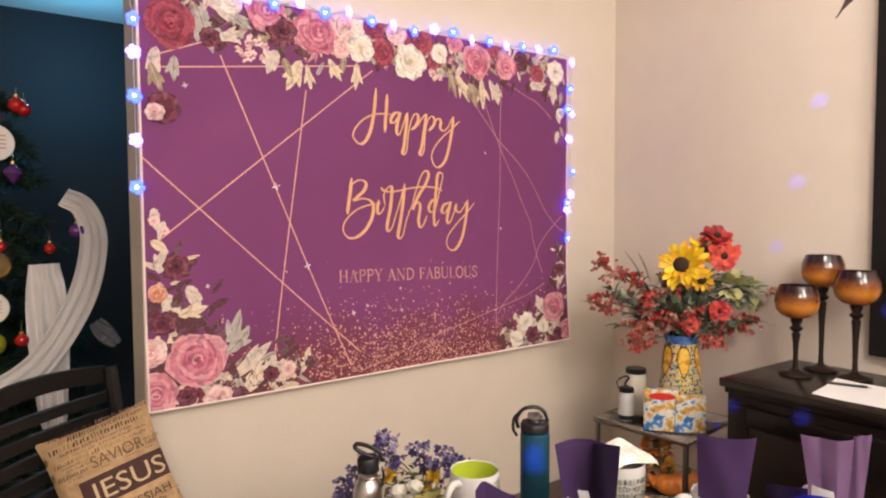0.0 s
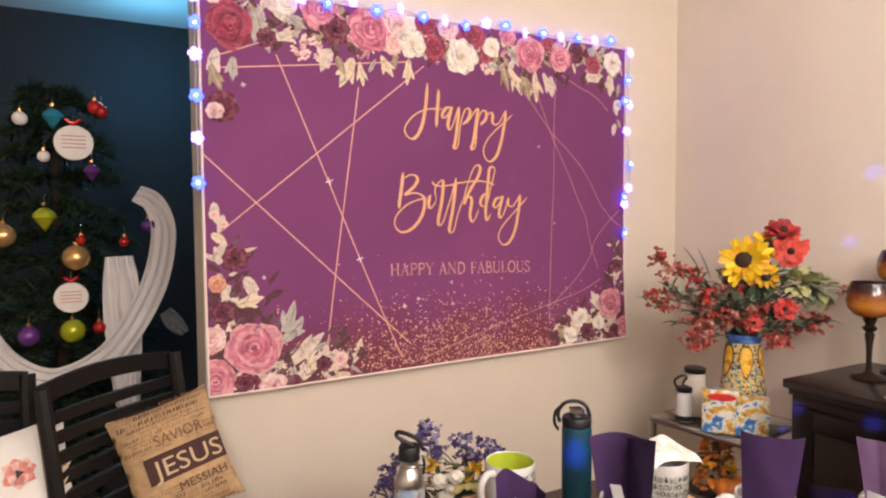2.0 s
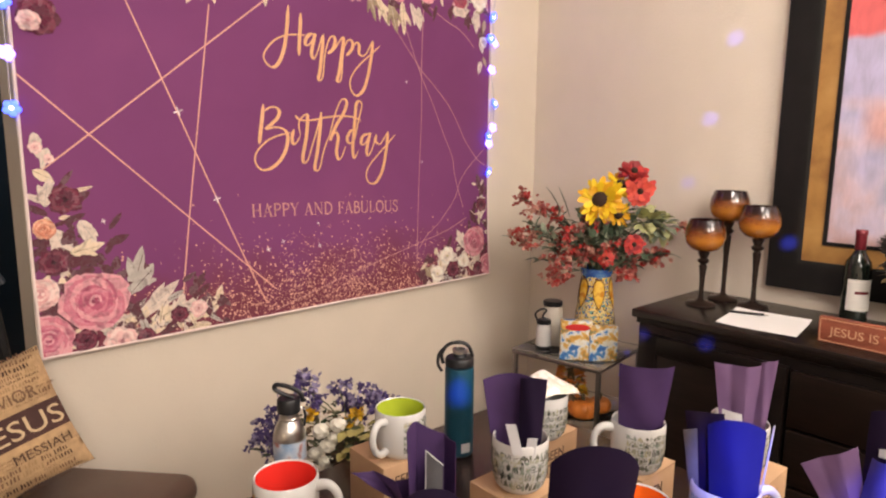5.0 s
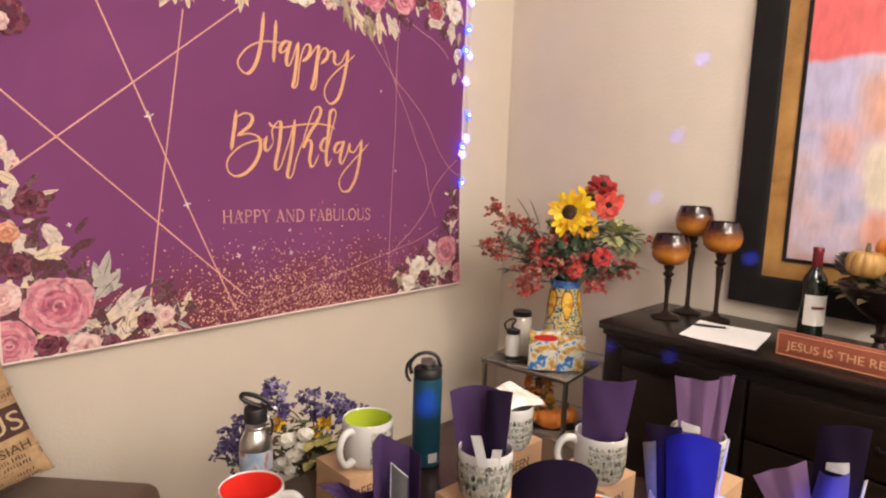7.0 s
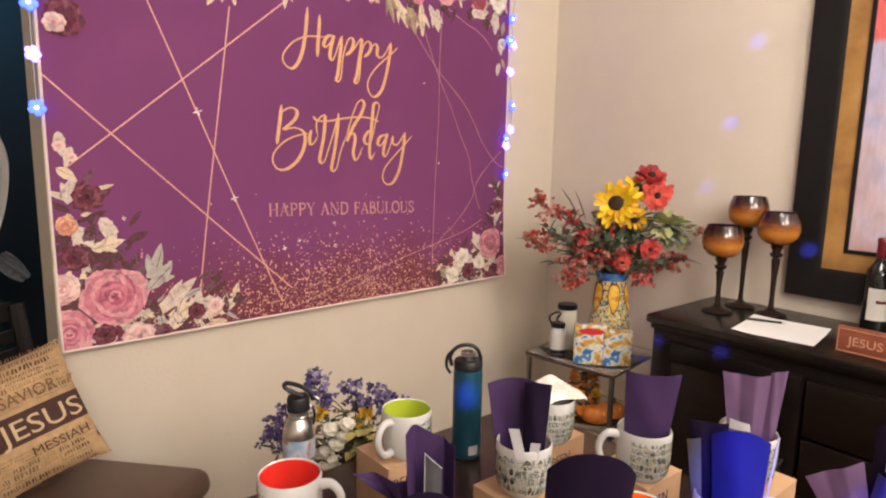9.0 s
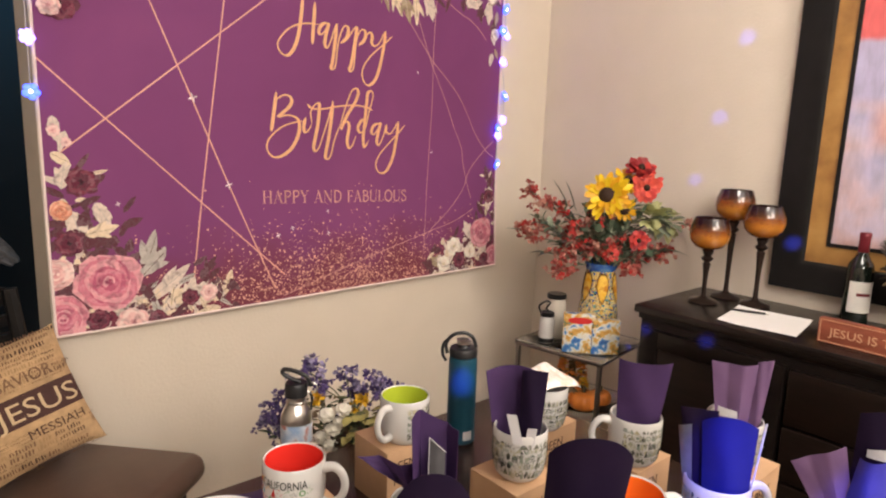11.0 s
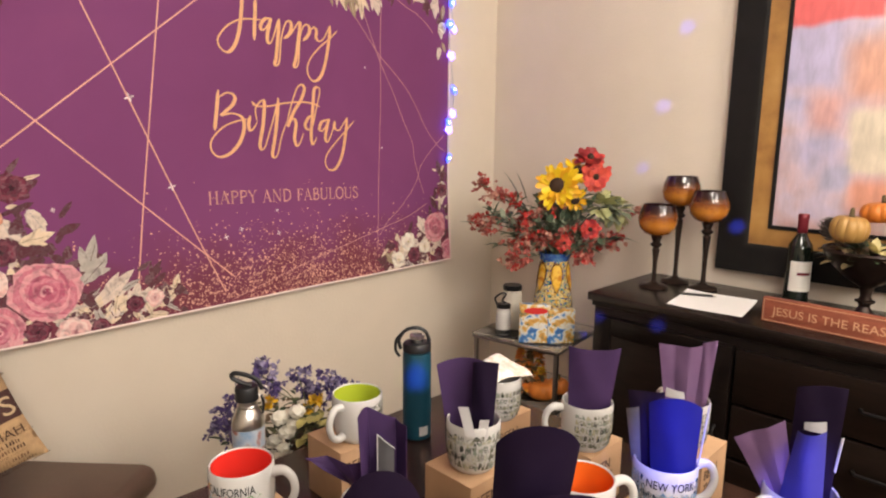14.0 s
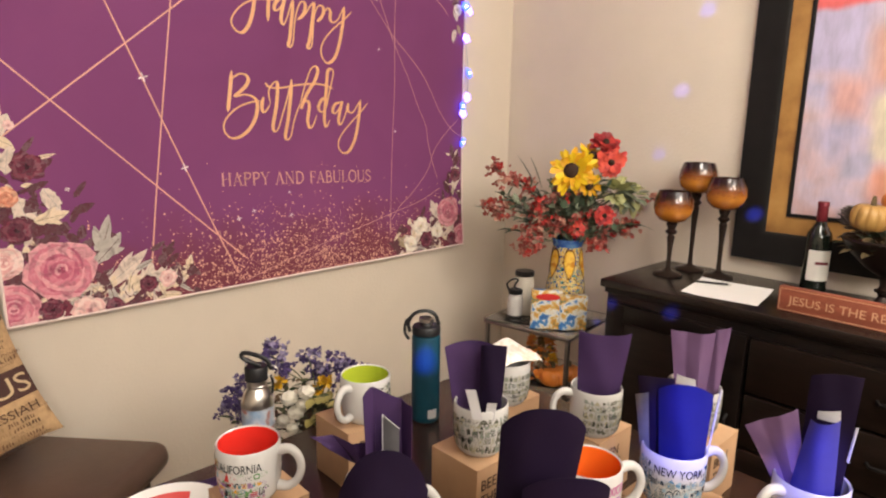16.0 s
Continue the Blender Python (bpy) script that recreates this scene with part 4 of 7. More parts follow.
def doodle(name, colours, scale=55.0, ground=(0.78, 0.77, 0.75), cover=0.5):
    """Printed sketches on glaze: small patches of line and colour on a white ground."""
    m = bpy.data.materials.new(name)
    m.use_nodes = True
    nt = m.node_tree
    b = nt.nodes["Principled BSDF"]
    b.inputs["Roughness"].default_value, b.inputs["Coat Weight"].default_value = 0.2, 0.4
    co = nt.nodes.new("ShaderNodeTexCoord")
    vo = nt.nodes.new("ShaderNodeTexVoronoi")
    vo.inputs["Scale"].default_value = scale
    ed = nt.nodes.new("ShaderNodeTexVoronoi")
    ed.feature = "DISTANCE_TO_EDGE"
    ed.inputs["Scale"].default_value = scale * 1.7
    wv = nt.nodes.new("ShaderNodeTexNoise")
    wv.inputs["Scale"].default_value, wv.inputs["Detail"].default_value = scale * 2.2, 2
    for n in (vo, ed, wv):
        nt.links.new(co.outputs["Object"], n.inputs["Vector"])
    sp = nt.nodes.new("ShaderNodeSeparateColor")
    nt.links.new(vo.outputs["Color"], sp.inputs[0])
    r = nt.nodes.new("ShaderNodeValToRGB")
    r.color_ramp.interpolation = "CONSTANT"
    els = r.color_ramp.elements
    stops = [(0.0, ground)] + [(1 - cover + cover * i / len(colours), c) for i, c in enumerate(colours)]
    while len(els) < len(stops):
        els.new(0.5)
    for e, (p, c) in zip(els, stops):
        e.position, e.color = p, (*c, 1)
    nt.links.new(sp.outputs[0], r.inputs[0])
    line = nt.nodes.new("ShaderNodeMath")
    line.operation = "LESS_THAN"
    line.inputs[1].default_value = 0.035
    nt.links.new(ed.outputs["Distance"], line.inputs[0])
    dash = nt.nodes.new("ShaderNodeMath")
    dash.operation = "GREATER_THAN"
    dash.inputs[1].default_value = 0.48
    nt.links.new(wv.outputs["Fac"], dash.inputs[0])
    both = nt.nodes.new("ShaderNodeMath")
    both.operation = "MULTIPLY"
    nt.links.new(line.outputs[0], both.inputs[0])
    nt.links.new(dash.outputs[0], both.inputs[1])
    mx = nt.nodes.new("ShaderNodeMix")
    mx.data_type = "RGBA"
    mx.inputs["B"].default_value = (0.05, 0.05, 0.05, 1)
    nt.links.new(both.outputs[0], mx.inputs["Factor"])
    nt.links.new(r.outputs[0], mx.inputs["A"])
    nt.links.new(mx.outputs["Result"], b.inputs["Base Color"])
    return m


def inks(*cs):
    return [mat("glaze_ink", c, 0.25, vary=0.1, scale=60, bump=0) for c in cs]


BW_INKS = inks((0.06, 0.065, 0.06), (0.15, 0.15, 0.12), (0.32, 0.32, 0.25), (0.44, 0.42, 0.30), (0.24, 0.28, 0.24))
COLOUR_INKS = inks((0.04, 0.04, 0.04), (0.70, 0.36, 0.04), (0.10, 0.28, 0.34), (0.50, 0.05, 0.05), (0.14, 0.30, 0.12), (0.28, 0.12, 0.32))
BLUE_INKS = inks((0.05, 0.07, 0.10), (0.16, 0.30, 0.46), (0.34, 0.48, 0.58), (0.30, 0.34, 0.34))
PINK_INKS = inks((0.40, 0.06, 0.24), (0.62, 0.22, 0.34), (0.30, 0.10, 0.36), (0.62, 0.34, 0.14))
motif_seed = [100]


def mug_radius(z):
    """The mugs draw in towards the foot."""
    return 0.048 - 0.0085 * max(0.0, 1 - z / 0.05) ** 2.2




def motifs(R, c0, half, z0, z1, n_inks, clear=None, proud=0.0006):
    """Little printed sketches (frames, bars, rings, blobs, peaks) wrapped round a mug's side."""
    rnd = random.Random(motif_seed[0])
    motif_seed[0] += 1
    b = bmesh.new()

    def face(pts, mi):
        b.faces.new([b.verts.new(((mug_radius(z) + proud) * math.cos(c0 + x / R), (mug_radius(z) + proud) * math.sin(c0 + x / R), z)) for x, z in pts]).material_index = mi

    def quad(x0, y0, x1, y1, mi):
        n = max(1, int(abs(x1 - x0) / 0.006))
        for i in range(n):
            a, c = x0 + (x1 - x0) * i / n, x0 + (x1 - x0) * (i + 1) / n
            face(((a, y0), (c, y0), (c, y1), (a, y1)), mi)

    z = z0
    while z < z1 - 0.006:
        h = min(rnd.uniform(0.007, 0.016), z1 - z)
        x = -half * R
        while x < half * R:
            w = rnd.uniform(0.004, 0.013)
            mi, mj = rnd.randrange(n_inks), rnd.randrange(n_inks)
            cx, cz, kind = x + w / 2, z + h / 2, rnd.choice("fbrtpplbllassh")
            skip = clear and abs(x + w / 2 - clear[0]) < clear[1] and cz > 0.055
            if skip:
                pass
            elif kind == "f":
                t = 0.0011
                quad(x, z, x + w, z + t, mi), quad(x, z + h - t, x + w, z + h, mi)
                quad(x, z, x + t, z + h, mi), quad(x + w - t, z, x + w, z + h, mi)
                quad(x + w * 0.3, z + h * 0.3, x + w * 0.7, z + h * 0.7, mj)
            elif kind == "b":
                for k in range(3):
                    quad(x, z + h * (0.15 + 0.28 * k), x + w * rnd.uniform(0.5, 1), z + h * (0.15 + 0.28 * k) + 0.0018, mi)
            elif kind in "ro":
                rr, n = min(w, h) * 0.48, 14
                for i in range(n):
                    a, c = 6.283 * i / n, 6.283 * (i + 1) / n
                    q = 0.62 if kind == "r" else 0.0
                    pts = [(cx + rr * math.cos(a), cz + rr * math.sin(a)), (cx + rr * math.cos(c), cz + rr * math.sin(c)), (cx + q * rr * math.cos(c), cz + q * rr * math.sin(c)), (cx + q * rr * math.cos(a), cz + q * rr * math.sin(a))]
                    face(pts if q else pts[:3], mi if kind == "r" else mj)
            elif kind == "a":
                # an arched door or bridge in outline
                n, rr = 10, w * 0.5
                for i in range(n):
                    a, c = math.pi * i / n, math.pi * (i + 1) / n
                    face(((cx + rr * math.cos(a), z + h * 0.9 * math.sin(a)), (cx + rr * math.cos(c), z + h * 0.9 * math.sin(c)), (cx + rr * 0.78 * math.cos(c), z + h * 0.74 * math.sin(c)), (cx + rr * 0.78 * math.cos(a), z + h * 0.74 * math.sin(a))), mi)
                quad(cx - w * 0.12, z, cx + w * 0.12, z + h * 0.4, mj)
            elif kind == "s":
                # a scribbled line
                n = 9
                ys = [z + h * rnd.uniform(0.1, 0.9) for i in range(n + 1)]
                for i in range(n):
                    a, c = x + w * i / n, x + w * (i + 1) / n
                    face(((a, ys[i]), (c, ys[i + 1]), (c, ys[i + 1] + 0.0011), (a, ys[i] + 0.0011)), mi)
            elif kind == "h":
                # a little house
                face(((x, z), (x + w, z), (x + w, z + h * 0.55), (x, z + h * 0.55)), mj)
                face(((x, z + h * 0.6), (x + w, z + h * 0.6), (cx, z + h)), mi)
            elif kind == "t":
                face(((x, z), (x + w, z), (x + w * rnd.uniform(0.3, 0.7), z + h)), mj)
            elif kind == "p":
                n = 9
                ring = [(cx + w * 0.48 * rnd.uniform(0.5, 1) * math.cos(6.283 * i / n), cz + h * 0.48 * rnd.uniform(0.5, 1) * math.sin(6.283 * i / n)) for i in range(n)]
                face(ring, mj)
            else:
                for k in range(4):
                    quad(x + w * k / 4, z, x + w * k / 4 + 0.0014, z + h * rnd.uniform(0.4, 1), mi)
            x += w + rnd.uniform(0.0002, 0.002)
        z += h + 0.0012
    return b


MUG_INK = mat("black_glaze_print", (0.03, 0.03, 0.03), 0.3, vary=0, bump=0)
PINK_INK = mat("magenta_glaze_print", (0.45, 0.05, 0.25), 0.3, vary=0, bump=0)
MH = 0.090


def glaze(name, c):
    return mat(name, c, 0.18, vary=0.05, scale=30, bump=0, coat=0.4)


def mug(x, y, z, handle, inside, art, label, words="", art_turn=None, word_ink=None, word_at=0.0):
    """A souvenir mug; handle and art_turn are headings in degrees."""
    t = thing("mug", (x, y, z), label, "mug", "souvenir mugs on the table")
    R = 0.048
    part("body", lathe([(0, 0.004), (0.029, 0.004), (0.031, 0.0), (0.0345, 0.0), (0.0385, 0.004)] + [(mug_radius(z), z) for z in (0.010, 0.016, 0.024, 0.034, 0.045, MH - 0.003)] + [(R - 0.0018, MH), (R - 0.0038, MH - 0.002)], 48), CERAMIC, t)
    part("lining", lathe([(R - 0.0038, MH - 0.002), (R - 0.0045, 0.045), (0.040, 0.020), (0.028, 0.010), (0, 0.009)], 48), inside, t)
    h = radians(handle)
    d, u = Vector((math.cos(h), math.sin(h), 0)), Vector((0, 0, 1))
    pts = [d * (R - 0.002) + u * 0.076, d * (R + 0.016) + u * 0.079, d * (R + 0.029) + u * 0.068, d * (R + 0.033) + u * 0.049, d * (R + 0.026) + u * 0.029, d * (R + 0.012) + u * 0.018, d * (R - 0.003) + u * 0.018]
    b = tube(spline(pts, 6), lambda s: 0.0062 + 0.0022 * abs(2 * s - 1) ** 2, 12)
    part("handle", b, CERAMIC, t)
    c0, half = h + math.pi, radians(135)
    gap = None
    if words:
        off = (radians(art_turn) - c0 + math.pi) % (2 * math.pi) - math.pi
        gap = (off * R, 0.038)
    tagged(part("print", motifs(R + 0.0006, c0, half, 0.012, 0.079, len(art), gap), art, t, "printed sketches round the side", smooth=False), kind="stuff")
    tagged(part("print", motifs(R, c0, half, 0.016, 0.077, len(art), gap, 0.0003), art, t, "second colour of printed sketches", smooth=False), kind="stuff")
    if words:
        w = text_mesh(words, 0.019, 0.0002, width=min(0.075, 0.0095 * len(words)))
        part("lettering", bend(w, R + 0.0010, 0.061, radians(art_turn)), word_ink or MUG_INK, t, "printed lettering")
    return t


GREEN_IN, RED_IN, ORANGE_IN, WHITE_IN = glaze("lime_glaze", (0.42, 0.50, 0.04)), glaze("red_glaze", (0.72, 0.035, 0.025)), glaze("orange_glaze", (0.78, 0.16, 0.02)), CERAMIC


def card_box(x, y, base=TZ, h=0.118, words=True, rz=0.0, w=0.112, d=0.112):
    """A kraft mug box; its printed side faces -y."""
    t = thing("cardboard_box", (x, y, base), "brown kraft cardboard mug box with dark lettering under a mug", "box", "mug boxes", rz=rz)
    part("carton", boxed(-w / 2, -d / 2, 0, w / 2, d / 2, h - 0.0012, 0.0015), CARD, t)
    part("lid_flap", boxed(-w / 2, -d / 2 - 0.0008, h - 0.0012, w / 2, d / 2, h, 0.0004), CARD, t)
    if words:
        for i, s in enumerate(("BEEN", "THERE")):
            b = text_mesh(s, 0.028, 0.0002, width=0.056 if i == 0 else 0.066)
            for v in b.verts:
                v.co = Vector((-0.045 + v.co.x, -d / 2 - 0.0006 - v.co.z, h - 0.042 - 0.028 * i + v.co.y))
            part("lettering", b, CARD_INK, t, "dark printed capitals")
    return t


def gift_paper(x, y, z, face, h, w_top, w_low, lean, curl, material, label, round_top=0.0, twist=0.0, roll=0.0):
    """A curled sheet of stiff paper standing in a mug; face is the heading that it turns to."""
    t = thing("gift_paper", (x, y, z), label, "paper", "papers in the mugs", rz=face + 90)

    def fn(u, v):
        s = u * 2 - 1
        ww = (w_low + (w_top - w_low) * v ** 0.8) / 2
        top = h * (1 - round_top * abs(s) ** 2.2)
        a = s * curl
        px = ww * (math.sin(a) / math.sin(curl) if curl > 0.01 else s)
        py = ww * (1 - math.cos(a)) * 1.1 / max(0.3, math.sin(curl)) - 0.004
        zz = top * v
        px2 = px + roll * zz
        return Vector((px2, py + lean * zz * zz / h + twist * s * zz + 0.0015 * math.sin(9 * v + 3 * s), zz))
    return tagged(part("sheet", sheet(fn, 16, 12, 0.0007), material, t), "") and t


def tag_slip(x, y, z, face, w, h, lean=0.1, roll=0.1, material=None):
    t = thing("gift_tag", (x, y, z), "small white paper tag tucked into a mug", "tag", "tags in the mugs", rz=face + 90)
    part("slip", sheet(lambda u, v: Vector(((u - 0.5) * w + roll * v * h, -lean * v * h + 0.002 * math.sin(3 * v), v * h)), 4, 6, 0.0006), material or TAG, t)
    return t


BT = TZ + 0.118
# boxes on the table, each under its mug
for x, y in ((-1.569, -1.316), (-1.659, -1.075), (-1.340, -1.400), (-1.204, -1.546), (-1.365, -1.197), (-1.445, -1.618), (-1.385, -1.789), (-1.590, -1.560), (-1.845, -1.397), (-1.777, -1.600), (-1.918, -1.185)):
    card_box(x, y)
card_box(-1.94, -1.49, h=0.09, words=False)
mug(-1.930, -1.183, BT, -48, RED_IN, COLOUR_INKS, "white souvenir mug, red inside, with bright printed sketches", "CALIFORNIA", 222)
mug(-1.649, -1.094, BT, 195, GREEN_IN, BW_INKS, "white souvenir mug, lime green inside, on a kraft box")
mug(-1.566, -1.321, BT, 60, WHITE_IN, BW_INKS, "white mug with grey sketches holding purple paper")
mug(-1.356, -1.418, BT, 142, WHITE_IN, BW_INKS, "white mug with dark sketches holding purple paper")
mug(-1.455, -1.620, BT, -40, WHITE_IN, BLUE_INKS, "white mug with blue sketches holding paper in blue light", "NEW YORK", 218)
mug(-1.592, -1.560, BT, -36, ORANGE_IN, PINK_INKS, "white souvenir mug, orange inside, with pink lettering", "NEW MEXICO", 240, PINK_INK)
mug(-1.395, -1.790, BT, 150, WHITE_IN, BLUE_INKS, "white mug holding folded lilac and purple paper")
mug(-1.383, -1.222, BT, 60, WHITE_IN, BW_INKS, "white sketch-printed mug covered with a paper napkin")
mug(-1.215, -1.540, BT, 60, WHITE_IN, BW_INKS, "white mug holding light lilac paper")
mug(-1.845, -1.397, BT, -50, WHITE_IN, BW_INKS, "white mug holding a twisted purple paper")
mug(-1.777, -1.600, BT, 140, WHITE_IN, BW_INKS, "white mug holding dark purple paper")
mug(-1.940, -1.490, TZ + 0.09, -45, WHITE_IN, BW_INKS, "white mug holding dark crumpled purple paper")


def paper_quad(x, y, z, face, bl, br, tl, tr, bow, material, label, round_top=0.0, crease=0.0, name="gift_paper"):
    """A stiff sheet with those corners (across, up) in an upright plane that looks along face; bow swells it forward."""
    group, kind = ("papers in the mugs", "paper") if name == "gift_paper" else ("tags in the mugs", "tag")
    t = thing(name, (x, y, z), label, kind, group, rz=face + 90)

    ripple = 0.0012 if name == "gift_paper" else 0.0001

    def fn(u, v):
        s = u * 2 - 1
        px = (bl[0] * (1 - u) + br[0] * u) * (1 - v) + (tl[0] * (1 - u) + tr[0] * u) * v
        pz = (bl[1] * (1 - u) + br[1] * u) * (1 - v) + (tl[1] * (1 - u) + tr[1] * u) * v
        pz -= round_top * abs(s) ** 2.4 * v
        fold = crease * (1 - abs(2 * ((u * 1.5) % 1.0) - 1))
        return Vector((px, -bow * (1 - s * s) + fold + ripple * math.sin(8 * v + 4 * s), pz))
    part("sheet", sheet(fn, 18, 12, 0.0007), material, t)
    return t


PB = BT + 0.012
paper_quad(-1.562, -1.315, PB, 222, (-0.038, 0.0), (0.030, 0.0), (-0.064, 0.176), (0.030, 0.180), -0.016, PURPLE, "purple paper sheet curled upright in a mug", 0.006)
# dark colour stands in for shade on the curled sheet's right side
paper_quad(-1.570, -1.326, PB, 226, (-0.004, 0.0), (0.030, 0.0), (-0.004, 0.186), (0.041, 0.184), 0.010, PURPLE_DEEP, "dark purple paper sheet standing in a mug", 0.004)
tag_slip(-1.606, -1.352, PB + 0.066, 225, 0.017, 0.054, 0.05, -0.25)
tag_slip(-1.588, -1.362, PB + 0.062, 225, 0.016, 0.032, 0.05, 0.1)
paper_quad(-1.356, -1.418, PB, 218, (-0.033, 0.0), (0.034, 0.0), (-0.039, 0.178), (0.056, 0.178), 0.010, PURPLE, "purple paper sheet standing upright in a mug", -0.004)
paper_quad(-1.215, -1.540, PB, 204, (-0.026, 0.0), (0.020, 0.0), (-0.052, 0.176), (0.030, 0.180), 0.006, LILAC, "light lilac paper sheet folded upright in a mug", -0.004, 0.009)
paper_quad(-1.205, -1.545, PB, 204, (0.006, 0.0), (0.026, 0.0), (0.016, 0.188), (0.042, 0.196), 0.004, LILAC, "narrow lilac paper sheet standing in a mug", 0.0)
paper_quad(-1.240, -1.552, PB, 204, (-0.034, 0.086), (0.000, 0.086), (-0.034, 0.104), (-0.002, 0.099), 0.002, TAG, "small white paper tag tucked into a mug", 0, 0, "gift_tag")
paper_quad(-1.462, -1.623, PB, 204, (-0.016, 0.0), (0.040, 0.0), (-0.030, 0.184), (0.046, 0.188), 0.020, ROYAL, "royal blue paper sheet, rounded at the top", 0.018)
paper_quad(-1.447, -1.616, PB, 204, (-0.034, 0.0), (0.0, 0.0), (-0.062, 0.176), (-0.008, 0.180), 0.004, PURPLE_DEEP, "dark purple paper sheet standing in a mug", 0.0)
paper_quad(-1.462, -1.615, PB, 204, (-0.038, 0.040), (-0.026, 0.040), (-0.055, 0.150), (-0.036, 0.156), 0.002, WRAPPER, "grey printed slip in a clear sleeve", 0, 0, "gift_tag")
paper_quad(-1.450, -1.622, PB, 204, (0.038, 0.030), (0.040, 0.030), (0.050, 0.176), (0.053, 0.176), 0.001, TAG, "thin white card edge beside blue paper", 0, 0, "gift_tag")
paper_quad(-1.405, -1.793, PB, 193, (-0.034, 0.0), (0.030, 0.0), (-0.012, 0.166), (0.022, 0.174), 0.020, INDIGO, "indigo blue paper sheet rolled upright in a mug", 0.0)
paper_quad(-1.402, -1.790, PB, 193, (-0.032, 0.040), (-0.004, 0.060), (-0.088, 0.132), (-0.026, 0.172), 0.004, LILAC, "lilac paper sheet leaning out of a mug", 0.0, 0.007)
paper_quad(-1.378, -1.786, PB, 193, (-0.020, 0.0), (0.034, 0.0), (-0.018, 0.222), (0.042, 0.232), 0.004, PURPLE_DEEP, "dark purple paper sheet standing in a mug", 0.004)
paper_quad(-1.384, -1.789, PB, 193, (-0.006, 0.160), (0.022, 0.160), (-0.006, 0.171), (0.020, 0.178), 0.002, TAG, "small white paper tag tucked into a mug", 0, 0, "gift_tag")
paper_quad(-1.386, -1.790, PB, 193, (0.034, 0.110), (0.037, 0.108), (0.038, 0.160), (0.042, 0.162), 0.001, TAG, "thin white card edge beside blue paper", 0, 0, "gift_tag")
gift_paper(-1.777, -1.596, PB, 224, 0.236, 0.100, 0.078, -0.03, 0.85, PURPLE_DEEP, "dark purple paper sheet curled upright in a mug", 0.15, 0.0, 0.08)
# grey slip added in place of the creased sheet's lighter right panel
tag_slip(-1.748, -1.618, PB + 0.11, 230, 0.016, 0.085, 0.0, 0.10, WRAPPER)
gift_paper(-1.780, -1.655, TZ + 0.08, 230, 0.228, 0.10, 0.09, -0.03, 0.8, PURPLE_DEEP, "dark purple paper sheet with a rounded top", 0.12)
t = thing("gift_paper", (-1.832, -1.408, PB), "purple paper sheet folded upright in a mug", "paper", "papers in the mugs", rz=238 + 90)


def folded(u, v):
    """Three panels, open to the front, the top edge falling to one side."""
    ps = ((-0.036, -0.030), (-0.020, 0.012), (0.018, 0.014), (0.028, -0.014))
    k = min(2, int(u * 3))
    f = u * 3 - k
    px, py = (a + (b - a) * f for a, b in zip(ps[k], ps[k + 1]))
    return Vector((px * (0.86 + 0.14 * v) - 0.004 * v, py, (0.212 - 0.030 * u + 0.006 * math.sin(7 * u)) * v))


part("sheet", sheet(folded, 24, 10, 0.0007), PURPLE, t, smooth=False)
t = thing("gift_packet", (-1.838, -1.418, PB), "grey packet in a clear sleeve tucked into folded paper", "packet", rz=238 + 90)
part("packet", sheet(lambda u, v: Vector((-0.014 + 0.022 * u, -0.004 * math.sin(math.pi * u), v * (0.176 - 0.020 * u))), 6, 8, 0.003), WRAPPER, t)
part("sleeve_edge", tube([(-0.0145, -0.003, 0.02), (-0.0145, -0.003, 0.179), (0.008, -0.003, 0.157)], 0.0006, 6), TAG, t, "whitish sleeve edge")
paper_quad(-1.848, -1.394, PB, 232, (-0.052, 0.116), (0.018, 0.050), (-0.088, 0.142), (-0.002, 0.126), 0.006, PURPLE, "purple paper wing bent over a mug's rim", 0.0, 0.018)
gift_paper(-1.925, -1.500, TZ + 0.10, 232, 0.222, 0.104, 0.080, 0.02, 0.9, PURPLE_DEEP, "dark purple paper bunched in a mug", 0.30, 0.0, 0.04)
NAPKIN = blotch("printed_napkin", [(0.45, (0.78, 0.76, 0.72)), (0.56, (0.70, 0.55, 0.45)), (0.62, (0.78, 0.76, 0.72))], 40, 0.8, 0.5)
t = thing("paper_napkin", (-1.390, -1.218, BT + MH), "white patterned paper napkin laid over a mug", "napkin")
part("sheet", sheet(lambda u, v: Vector(((u - 0.5) * 0.125, (v - 0.5) * 0.105, 0.014 + 0.012 * math.sin(3.5 * u + 1) * math.cos(2 * v) - 0.10 * max(0, abs(v - 0.5) - 0.38) - 0.08 * max(0, abs(u - 0.5) - 0.42) + 0.010 * u)), 14, 12, 0.0012), NAPKIN, t)
# red and white paper bowl by the table's edge, and a scrap of purple paper behind it
PLATE_RED = mat("red_print", (0.62, 0.06, 0.06), 0.5, vary=0.1, scale=30, bump=0)
t = thing("paper_bowl", (-2.018, -1.062, TZ), "white paper bowl with a red printed band on the table", "bowl")
part("bowl", lathe([(0, 0.0), (0.050, 0.0), (0.058, 0.004), (0.086, 0.048), (0.094, 0.056), (0.094, 0.0575), (0.085, 0.050), (0.056, 0.006), (0, 0.002)], 48), PAPER, t)
for a0, a1, r0, r1 in ((0.75, 1.65, 0.062, 0.082), (1.85, 2.35, 0.060, 0.080)):
    part("printed_patch", sheet(lambda u, v: Vector(((r0 + (r1 - r0) * v) * math.cos(a0 + (a1 - a0) * u), (r0 + (r1 - r0) * v) * math.sin(a0 + (a1 - a0) * u), 0.0165 + (r0 - 0.062) * 1.5 + (r1 - r0) * 1.53 * v)), 12, 2, 0.0006), PLATE_RED, t, "red printed patch")
